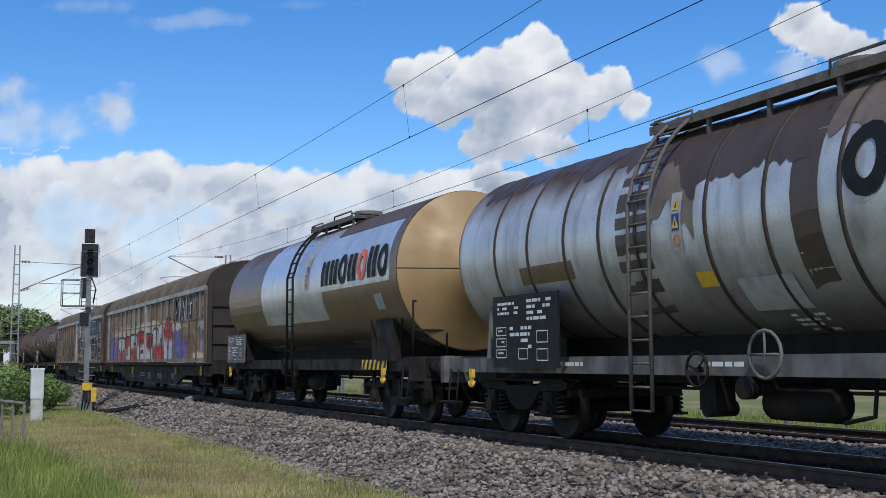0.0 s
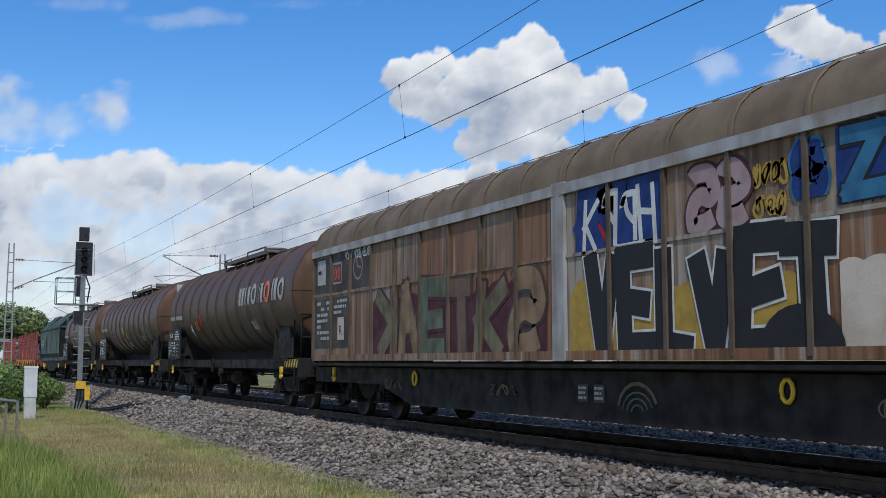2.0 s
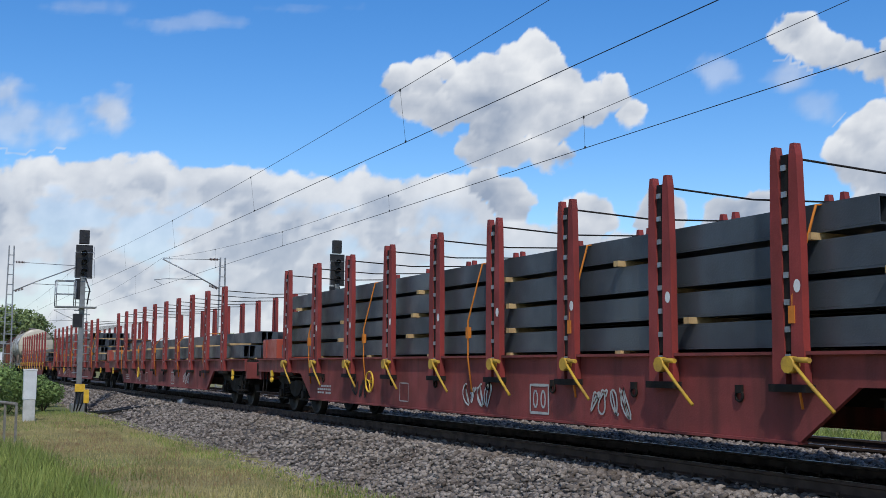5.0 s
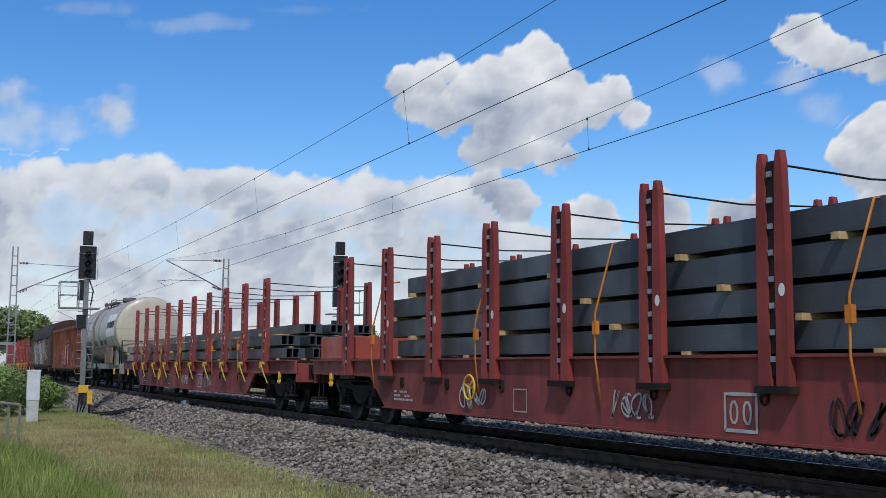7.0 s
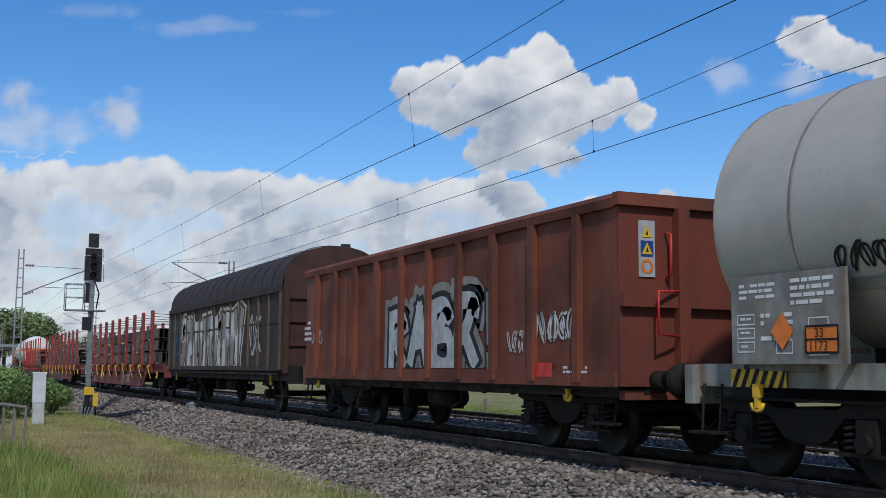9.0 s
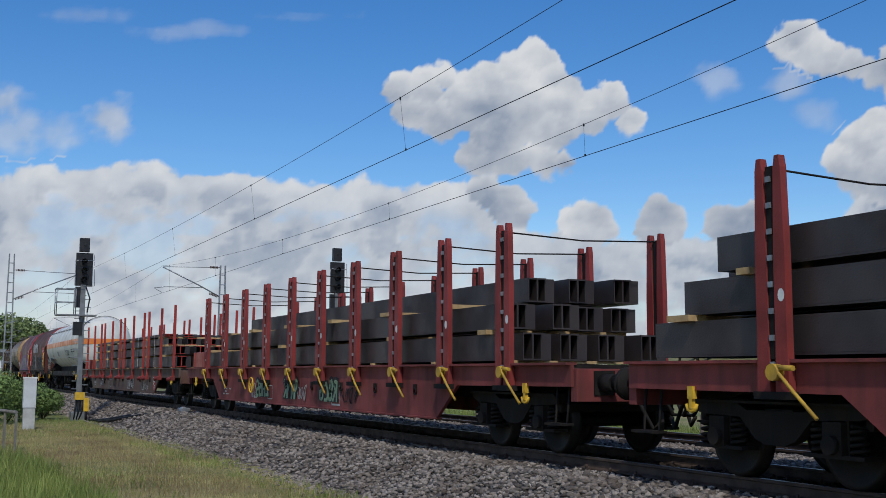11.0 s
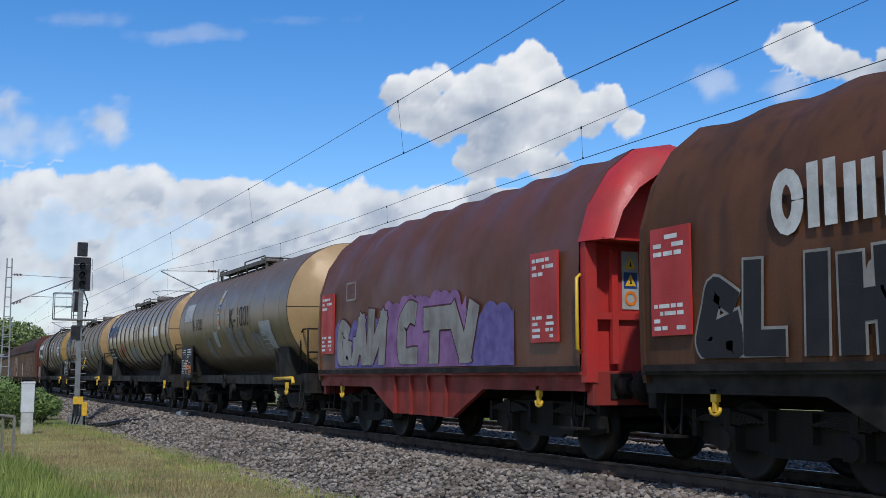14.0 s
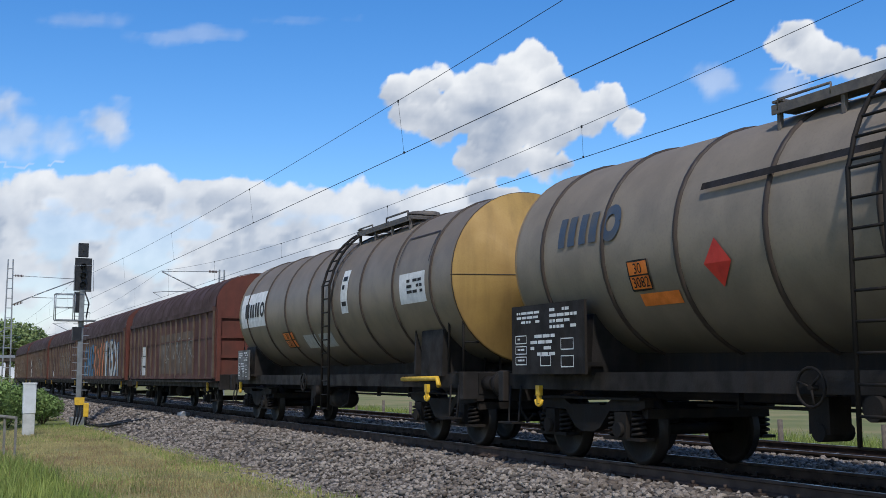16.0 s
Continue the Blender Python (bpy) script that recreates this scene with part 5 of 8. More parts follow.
def tank_wagon(index, label, skin, cap, frame_mat, hoop_mat, R=1.5, zc=2.88, front=1.5, rear=1.85, n_hoops=6, hoop_w=0.06, lad=None, walk_y=None, bogies="coil",
               off=(2.4, 2.65), data=None, rail_end=True, sill_z=(0.98, 1.22), hoop_ys=None, hoop_t=0.018, lad_z=0.55, sag=0.0):
    e, L = wagon(label, index)
    h = L / 2
    y0, y1 = -h + front, h - rear
    barrel(e, y0, y1, R, zc, skin, cap, sag=sag)
    ys = hoop_ys if hoop_ys is not None else [y0 + (y1 - y0) * (k + 0.5) / n_hoops for k in range(n_hoops)]
    hoops(e, ys, R, zc, hoop_mat, hoop_w, hoop_t, sag=sag)
    part("tank_bearer", G().box(-0.5, 0.5, y0 + 0.9, y1 - 0.9, 1.1, zc - R + 0.09), M_under, e)
    for s in (-1, 1):
        x = s * 1.12
        part("side_sill", G().prism([(x - 0.1, sill_z[0]), (x + 0.1, sill_z[0]), (x + 0.1, sill_z[0] + 0.03), (x - s * 0.05 + 0.02, sill_z[0] + 0.03), (x - s * 0.05 + 0.02, sill_z[1] - 0.03),
                                     (x + 0.1, sill_z[1] - 0.03), (x + 0.1, sill_z[1]), (x - 0.1, sill_z[1])], "y", -h + 0.7, h - 0.7), frame_mat, e)
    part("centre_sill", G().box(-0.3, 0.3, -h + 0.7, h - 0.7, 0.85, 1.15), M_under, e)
    for y in (-h + off[0], h - off[1]):
        bogie(e, y, bogies)
        saddle(e, y, R, zc, frame_mat)
    ends_gear(e, L, frame_mat)
    brake_gear(e, -h + off[0] + 1.8, h - off[1] - 1.8)
    wheel_ring(e, 0.9, 1.05, -1.3)
    if lad is not None:
        ladder(e, lad, R, zc, lad_z, M_walk if frame_mat is M_fr_grey else M_under if frame_mat is not M_alc else frame_mat)
    if walk_y:
        platform(e, walk_y[0], walk_y[1], sagged((walk_y[0] + walk_y[1]) / 2, zc, sag) + R, M_walk)
    if data:
        plate(e, *data)
    if rail_end:
        end_railing(e, -h + 0.75, -1, M_under)
    # outlet pipe under the belly
    part("outlet_pipe", G().tube([(0, 0.1, zc - R), (0, 0.1, 0.95), (-0.9, 0.1, 0.85), (-1.15, 0.1, 0.85)], 0.09, 10).cyl((-1.15, 0.1, 0.85), (-1.3, 0.1, 0.85), 0.13, n=12), M_under, e)
    return e, L


M_walk = surface("walkway_steel", (0.10, 0.09, 0.085), (0.16, 0.14, 0.12), 6, 0.7)
M_fr_dark = surface("dark_frame", (0.023, 0.020, 0.0185), (0.013, 0.0115, 0.010), 3, 0.75, streak=0.3)
M_fr_grey = surface("grey_frame", (0.16, 0.16, 0.155), (0.09, 0.085, 0.08), 2.5, 0.7, streak=0.5)
M_alc = surface("pale_grey_frame", (0.27, 0.275, 0.255), (0.17, 0.165, 0.15), 2.5, 0.65, streak=0.6, streak_col=(0.16, 0.09, 0.05))
BROWN, SOOT = (0.085, 0.055, 0.038), (0.045, 0.036, 0.030)
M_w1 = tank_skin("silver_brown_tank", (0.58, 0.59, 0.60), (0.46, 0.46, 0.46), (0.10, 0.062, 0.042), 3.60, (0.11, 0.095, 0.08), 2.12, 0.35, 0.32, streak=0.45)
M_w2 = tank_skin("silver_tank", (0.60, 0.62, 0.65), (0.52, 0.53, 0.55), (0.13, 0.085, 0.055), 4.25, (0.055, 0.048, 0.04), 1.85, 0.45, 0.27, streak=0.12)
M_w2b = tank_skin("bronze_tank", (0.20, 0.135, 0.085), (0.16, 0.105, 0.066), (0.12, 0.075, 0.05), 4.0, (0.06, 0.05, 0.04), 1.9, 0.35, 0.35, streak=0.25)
M_gold = surface("gold_end", (0.36, 0.235, 0.105), (0.30, 0.19, 0.085), 1.5, 0.58, 0.06, relief=0.04)
M_gold2 = surface("yellow_end", (0.36, 0.225, 0.070), (0.29, 0.175, 0.058), 1.5, 0.6, 0.05, relief=0.04, streak=0.25)
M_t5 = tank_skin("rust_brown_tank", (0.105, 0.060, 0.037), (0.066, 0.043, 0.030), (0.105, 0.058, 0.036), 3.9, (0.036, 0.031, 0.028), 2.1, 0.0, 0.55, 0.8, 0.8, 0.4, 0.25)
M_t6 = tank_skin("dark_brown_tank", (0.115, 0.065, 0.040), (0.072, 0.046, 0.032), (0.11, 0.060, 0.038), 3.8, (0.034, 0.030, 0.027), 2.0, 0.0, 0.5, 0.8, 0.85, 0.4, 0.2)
M_end5 = surface("rust_end", (0.118, 0.062, 0.034), (0.075, 0.042, 0.028), 1.4, 0.6, streak=0.5)
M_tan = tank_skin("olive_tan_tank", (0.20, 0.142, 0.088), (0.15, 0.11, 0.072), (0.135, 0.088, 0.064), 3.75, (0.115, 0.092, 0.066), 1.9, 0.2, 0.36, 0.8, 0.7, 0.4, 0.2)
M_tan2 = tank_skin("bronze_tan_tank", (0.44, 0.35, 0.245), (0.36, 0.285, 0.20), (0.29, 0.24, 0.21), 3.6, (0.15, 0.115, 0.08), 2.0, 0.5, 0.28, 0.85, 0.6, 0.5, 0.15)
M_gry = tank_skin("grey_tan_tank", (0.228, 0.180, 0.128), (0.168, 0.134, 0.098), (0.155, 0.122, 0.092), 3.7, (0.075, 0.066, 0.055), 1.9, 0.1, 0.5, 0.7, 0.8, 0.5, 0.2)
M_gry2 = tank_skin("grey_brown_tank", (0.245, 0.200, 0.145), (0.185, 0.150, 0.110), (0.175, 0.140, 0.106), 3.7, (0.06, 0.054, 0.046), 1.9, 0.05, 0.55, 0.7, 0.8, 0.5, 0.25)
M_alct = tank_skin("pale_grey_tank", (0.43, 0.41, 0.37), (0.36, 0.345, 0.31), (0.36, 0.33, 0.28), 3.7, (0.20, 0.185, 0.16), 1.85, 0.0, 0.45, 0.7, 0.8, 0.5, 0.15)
M_alce = surface("cream_end", (0.52, 0.46, 0.35), (0.46, 0.41, 0.32), 1.2, 0.4, streak=0.15, streak_col=(0.2, 0.16, 0.11))
M_hoop_rust = surface("hoop_rust", (0.070, 0.046, 0.034), (0.05, 0.035, 0.028), 4, 0.75)
M_hoop_dark = surface("hoop_dark", (0.045, 0.034, 0.028), (0.06, 0.045, 0.035), 5, 0.6)
M_silver = surface("bare_aluminium", (0.60, 0.62, 0.65), (0.50, 0.52, 0.55), 1.2, 0.25, 0.8, relief=0.03)
M_bluepaint = plain("blue_lettering", (0.035, 0.06, 0.16), 0.5)
M_ringor = plain("orange_red_ring", (0.75, 0.13, 0.05), 0.5)
M_patch = surface("grey_touch_up", (0.22, 0.20, 0.175), (0.16, 0.145, 0.125), 5, 0.7)
M_spray_w = surface("white_spray", (0.62, 0.62, 0.60), (0.48, 0.47, 0.45), 5, 0.65)
M_chrome = surface("silver_spray", (0.50, 0.52, 0.53), (0.36, 0.37, 0.37), 4, 0.5, 0.2)
M_red_sp = surface("red_spray", (0.46, 0.028, 0.035), (0.33, 0.02, 0.026), 4, 0.6)
M_blue_sp = surface("violet_spray", (0.16, 0.125, 0.33), (0.11, 0.085, 0.23), 4, 0.65)
M_cyan_sp = surface("blue_spray", (0.04, 0.17, 0.30), (0.03, 0.10, 0.20), 4, 0.65)
M_black_sp = surface("black_spray", (0.018, 0.018, 0.020), (0.03, 0.03, 0.032), 4, 0.65)
M_yell_sp = surface("ochre_spray", (0.42, 0.27, 0.05), (0.30, 0.20, 0.05), 4, 0.65)
M_cream_sp = surface("cream_spray", (0.58, 0.50, 0.42), (0.46, 0.38, 0.30), 3, 0.7)


def brand_shapes(e, a, b, w, h, surf, mats, seed=3, stroke=None, n=7):
    """A company mark, drawn as plain rounded shapes in its colours."""
    rnd = random.Random(seed * 7 + n)
    cw = w / n
    for k in range(n):
        c, r = a + cw * (k + 0.5), cw * 0.40
        m = mats[k % len(mats)]
        g = G()
        if m is M_ringor or rnd.random() < 0.25:
            g.ribbon([(c + r * 0.8 * math.cos(t), b + h * 0.42 + h * 0.36 * math.sin(t)) for t in np.linspace(0, 6.283, 17)], stroke or h * 0.22, surf, 0.017)
        else:
            tall = h * rnd.choice((0.78, 0.82, 0.9))
            g.patch(c - r, c - r * 0.2, b, b + tall, surf, 0.017, 1, 4).patch(c + r * 0.15, c + r, b, b + tall, surf, 0.017, 1, 4)
        part("company_mark", g, m, e, "plain painted company mark")


# 1: silver tank, brown with soot, ladder amidships
e, L = tank_wagon(0, "silver tank wagon streaked brown with soot, running on the rails", M_w1, M_gold, M_fr_grey, M_hoop_dark, R=1.44, sag=0.08, off=(2.5, 3.1), lad=1.6, walk_y=(-3.4, 2.2),
                  hoop_ys=[5.75, 4.7, 3.65, 2.75, 1.9, 0.5, -0.5, -1.6, -2.6, -4.2, -6.0], rear=1.68, data=(-5.82, -3.84, 1.06, 2.16, 1.42, M_black, "black data plate with white small print", 11))
sf = round_side(1.44, 2.88, 0.08)
warning_strip(e, -1.14, 2.45, sf, 0.2, 0.72)
panel(e, -0.86, -0.5, 2.02, 2.2, sf, M_yellow, "yellow label")
panel(e, -0.2, 0.7, 1.72, 2.08, sf, M_label_grey, "pale label")
lines_of_bars(e, 0.25, 1.68, 0.5, 0.2, 4, sf, None, 5)
brand_shapes(e, 1.6, 2.75, 4.8, 0.8, sf, [M_ink])
M_soot = surface("brown_soot", (0.080, 0.054, 0.040), (0.058, 0.041, 0.032), 1.6, 0.5, streak=0.4, streak_col=(0.035, 0.026, 0.021))
M_washed = surface("half_washed_soot", (0.19, 0.145, 0.105), (0.13, 0.10, 0.075), 2.2, 0.45, streak=0.5, streak_col=(0.07, 0.05, 0.038))


def soot_field(e, a0, a1, low, surf, material, seed, o=0.005, label="brown soot on the shell", rag=0.16):
    """Grime from the crown down to a ragged edge; low: heights of that edge from start to end."""
    rnd = random.Random(seed)
    n = max(4, int((a1 - a0) / 0.07))
    g = G()
    edge, drift = [], 0.0
    for k in range(n + 1):
        drift = 0.7 * drift + rnd.uniform(-rag, rag) * 0.6
        edge.append(float(np.interp(k / n, np.linspace(0, 1, len(low)), low)) + drift)
    for k in range(n):
        x0, x1 = a0 + (a1 - a0) * k / n, a0 + (a1 - a0) * (k + 1) / n
        for i in range(10):
            t0, t1 = i / 10, (i + 1) / 10
            g.poly([(x0, edge[k] + (4.37 - edge[k]) * t0), (x1, edge[k + 1] + (4.37 - edge[k + 1]) * t0), (x1, edge[k + 1] + (4.37 - edge[k + 1]) * t1), (x0, edge[k] + (4.37 - edge[k]) * t1)], surf, o)
    part("soot_field", g.weld(), material, e, label)


soot_field(e, -6.6, -2.3, (3.85, 3.95, 3.8, 3.7), sf, M_soot, 31)
soot_field(e, -2.35, -1.62, (1.5, 1.5), sf, M_soot, 32, rag=0.02)
soot_field(e, -1.64, -0.72, (2.75, 3.0, 2.5), sf, M_washed, 33, 0.0065)
soot_field(e, -1.66, -0.7, (3.55, 3.4, 3.1), sf, M_soot, 34, 0.009)
soot_field(e, -0.72, 1.15, (3.2, 3.1, 3.25, 3.4), sf, M_soot, 35)
soot_field(e, 0.9, 1.3, (1.9, 1.9), sf, M_soot, 36, 0.0065, rag=0.05)
soot_field(e, 1.3, 6.8, (3.45, 3.3, 3.4, 3.2), sf, M_washed, 37)
soot_field(e, 2.0, 6.8, (3.9, 3.8, 3.6), sf, M_soot, 38, 0.008)
part("hand_wheel", G().tube([(-1.36, -0.35 + 0.26 * math.cos(t), 1.22 + 0.26 * math.sin(t)) for t in np.linspace(0, 6.28, 16, False)], 0.02, 6, True).tube([(-1.36, -0.6, 1.22), (-1.36, -0.1, 1.22)], 0.015).tube([(-1.36, -0.35, 0.97), (-1.36, -0.35, 1.47)], 0.015), M_fr_grey, e, "grey valve hand wheel")
lines_of_bars(e, -4.2, 1.16, 0.8, 0.1, 1, flat(1.26), None, 78, 0.01)
lines_of_bars(e, -0.9, 1.16, 0.8, 0.1, 1, flat(1.26), None, 79, 0.01)
panel(e, -5.0, -3.5, 2.3, 2.56, sf, M_w2b, "brown repainted patch", "patch")
# 2: silver and bronze tank with a large mark
e, L = tank_wagon(1, "polished silver tank wagon with bronze ends and a mark", M_w2, M_gold, M_fr_dark, M_hoop_dark, n_hoops=1, hoop_ys=[3.9, 5.2], hoop_w=0.02, hoop_t=0.004,
                  R=1.56, zc=2.92, off=(2.05, 3.0), lad=-0.95, walk_y=(-3.2, -0.2), bogies="leaf", front=0.85, rear=2.5, data=(-6.2, -4.3, 1.15, 1.95, 1.42, M_fr_grey, "grey data plate with small print", 13))
sf = round_side(1.56, 2.92)
for a0, a1, b0, b1 in ((-5.5, -2.2, 1.62, 4.47), (2.8, 7.15, 1.62, 2.72), (6.85, 7.15, 2.72, 4.3), (-2.2, 2.9, 1.55, 2.1)):
    part("painted_field", G().patch(a0, a1, b0, b1, sf, 0.006, 4, 16), M_w2b, e, "bronze painted part of the shell")
g = G().patch(2.9, 7.15, 3.95, 4.47, sf, 0.006, 4, 8)
part("painted_field", g, M_w2b, e, "bronze painted part of the shell")
brand_shapes(e, 2.75, 2.84, 4.05, 0.70, sf, [M_ink, M_ink, M_ink, M_ink, M_ringor, M_ink, M_ink], 0, 0.15)
warning_strip(e, 1.6, 2.85, sf, 0.26, 0.8)
panel(e, -0.6, -0.1, 1.95, 2.3, sf, M_label_grey, "pale label")
panel(e, 5.9, 6.3, 2.2, 2.5, sf, M_label_grey, "pale label")
stripes(e, 4.6, 1.0, 1.4, 0.2, flat(1.25))
part("end_label", G().box(0.1, 1.1, -L / 2 + 0.56, -L / 2 + 0.58, 3.25, 3.42), M_mark, e, "white strip with dark small print")
sf = round_side(1.44, 2.88, 0.06)
# 5 to 7: brown tanks
for idx, skin, lab in ((4, M_t5, "rust-brown tank wagon with ribbed shell and warning labels"), (5, M_t6, "dark brown ribbed tank wagon with labels"),
                       (6, M_t6, "dark brown short tank wagon with wide ribs and tags")):
    hl = (ENDS[idx + 1] - ENDS[idx]) / 2
    if idx == 6:
        ys = [3.7, 1.5, -0.7, -2.9, -5.0]
    else:
        ys = [hl - 2.6 - 1.18 * k for k in range(11)]
    e, L = tank_wagon(idx, lab, skin, M_end5, M_fr_dark, M_hoop_rust, hoop_ys=ys, hoop_w=0.10 if idx != 6 else 0.2, hoop_t=0.035 if idx != 6 else 0.06, off=(2.25, 3.0), walk_y=(-3.7, 1.1) if idx != 6 else (-4.5, -0.3), sag=0.06,
                      front=0.95 if idx != 6 else 0.75, rear={4: 1.7, 5: 1.52, 6: 1.9}[idx], data=(-hl + 1.62, -hl + 3.6, 1.25, 2.28, 1.46, M_black, "black data plate with white small print", 20 + idx), R=1.44)
    b = hl
    panel(e, -b + 1.7, -b + 3.75, 2.60, 2.73, sf, M_dirtmark, "pale painted band", "band")
    if idx == 4:
        hazard_plate(e, -3.15, 2.15, sf, "33", "1715")
        diamond(e, -2.3, 2.45, 0.22, sf, M_redmark, "red hazard placard")
        brand_shapes(e, 2.6, 2.72, 4.4, 0.62, sf, [M_dirtmark, M_dirtmark, M_dirtmark, M_dirtmark, M_ringor, M_dirtmark, M_dirtmark], 0, 0.12)
        diamond(e, -3.75, 2.2, 0.2, sf, M_mark)
    elif idx == 5:
        for a in (-3.89, -2.42):
            panel(e, a, a + 1.22, 1.75, 2.62, sf, M_patch, "grey painted label field", "patch")
        hazard_plate(e, -3.62, 1.95, sf, "33", "1208", 0.36, 0.27)
        diamond(e, -1.71, 2.12, 0.24, sf, M_redmark, "red hazard placard")
        warning_strip(e, -0.72, 1.72, sf, 0.34, 0.95)
        panel(e, -0.1, 0.35, 2.1, 2.42, sf, M_yellow, "yellow label")
        panel(e, 0.0, 0.36, 1.82, 2.0, sf, M_mark, "white label")
        panel(e, 4.1, 5.4, 2.1, 2.5, sf, M_patch, "grey touched-up patch", "patch")
    else:
        g = G().patch(-1.36, 2.25, 2.86, 2.93, sf, 0.12, 4, 1).patch(-1.36, -1.30, 1.8, 2.9, sf, 0.12, 1, 6).patch(2.2, 2.26, 1.8, 2.9, sf, 0.12, 1, 6)
        part("side_shield", g, skin, e)
        part("side_shield_panel", G().patch(-1.36, 2.26, 2.86, 2.90, sf, 0.0, 4, 1).patch(-1.3, 2.2, 1.95, 2.86, sf, 0.06, 6, 8), skin, e)
        sf2 = lambda a, b, o: round_side(1.51, 2.88, 0.06)(a, b, o)
        warning_strip(e, -1.05, 2.0, sf2, 0.36, 0.95)
        hazard_plate(e, -3.25, 2.1, sf, "33", "1208", 0.42, 0.34)
        scrawl(e, -2.8, 2.0, 0.8, 0.45, sf, M_spray_w, 7, 0.022, 6)
        scrawl(e, -0.45, 1.98, 0.7, 0.6, sf2, M_spray_w, 9, 0.028, 5)
        panel(e, 0.9, 2.0, 2.1, 2.5, sf2, M_dirtmark, "pale label")
        scrawl(e, 2.4, 2.1, 0.7, 0.5, sf, M_spray_w, 12, 0.026, 5)
        panel(e, 3.7, 5.0, 2.05, 2.5, sf, M_patch, "grey touched-up patch", "patch")
        diamond(e, -3.7, 2.0, 0.2, sf, M_mark)
    scrawl(e, 3.4, 2.0, 0.7, 0.32, sf, M_spray_w, 30 + idx, 0.02, 6)
    stripes(e, b - 2.05, 1.02, 1.2, 0.2, flat(1.25))
    warning_strip(e, 0, 0, lambda a, bb, o: (-0.75 + a, -b + 0.62 + 0.06 - o, 3.0 + bb), 0.34, 1.1)
    panel(e, b - 2.5, b - 1.2, 1.25, 1.75, flat(1.30), M_fr_dark, "dark frame plate", "frame_plate", 0.0, 1)
# 13: pale grey tank with a white name board
e, L = tank_wagon(12, "pale grey tank wagon with white name board and black tags", M_alct, M_alce, M_alc, M_patch, off=(2.35, 2.35), lad=-0.35, walk_y=(-2.7, 1.2), hoop_ys=[4.9, 3.2, 3.0, 1.6, 0.9, -1.0, -1.2, -5.2],
                  hoop_w=0.04, hoop_t=0.012, front=1.05, rear=1.5, R=1.52, zc=2.86, sill_z=(1.0, 1.26), rail_end=True, data=(-5.9, -4.2, 1.25, 2.2, 1.46, M_alc, "grey data plate with small print", 41, ("33", "1173")))
sa = round_side(1.52, 2.86)
panel(e, 3.6, 6.1, 2.55, 3.6, sa, M_white, "white name board", "name_board", 0.012, 12)
brand_shapes(e, 3.75, 2.95, 2.2, 0.36, sa, [M_ink], 1, 0.05, 10)
for k, a in enumerate((-4.4, -3.1, -1.0, 1.1, 2.4)):
    scrawl(e, a, 2.14, 0.9, 0.32, sa, M_ink, 60 + k, 0.03, 5)
panel(e, -1.9, -1.6, 2.2, 2.5, sa, M_label_blue, "blue label")
part("cradle_rail", G().patch(-5.0, 5.8, 2.0, 2.1, sa, 0.03, 8, 1), M_alc, e)
part("rusty_shield", G().box(-1.44, -1.40, -5.2, -2.9, 1.27, 2.05), surface("rust_plate", (0.20, 0.085, 0.035), (0.30, 0.26, 0.21), 2.5, 0.8, streak=0.6, streak_col=(0.1, 0.04, 0.02)), e, "rusted shield plate")
stripes(e, -6.2, 1.0, 0.9, 0.2, flat(1.25))
# 22 to 25: tan and grey tanks
specs = [(21, "olive-brown tank wagon with gold end and sprayed words", M_tan, M_gold, M_fr_dark, 9, 0.025, (2.4, 2.5), None, (-2.0, 3.2), (1.36, 1.5)),
         (22, "bronze ribbed tank wagon with bright gold end", M_tan2, M_gold, M_fr_dark, 13, 0.05, (2.5, 2.75), None, (-1.0, 2.6), (0.95, 1.6)),
         (23, "grey-brown ribbed tank wagon with side ladder", M_gry2, M_gold, M_fr_dark, 9, 0.07, (2.2, 2.77), 0.05, (-2.3, 1.7), (0.95, 1.47)),
         (24, "grey-tan tank wagon with yellow end and white boards", M_gry, M_gold2, M_fr_dark, 8, 0.05, (2.0, 2.6), -1.35, (-4.6, -1.7), (0.72, 2.2))]
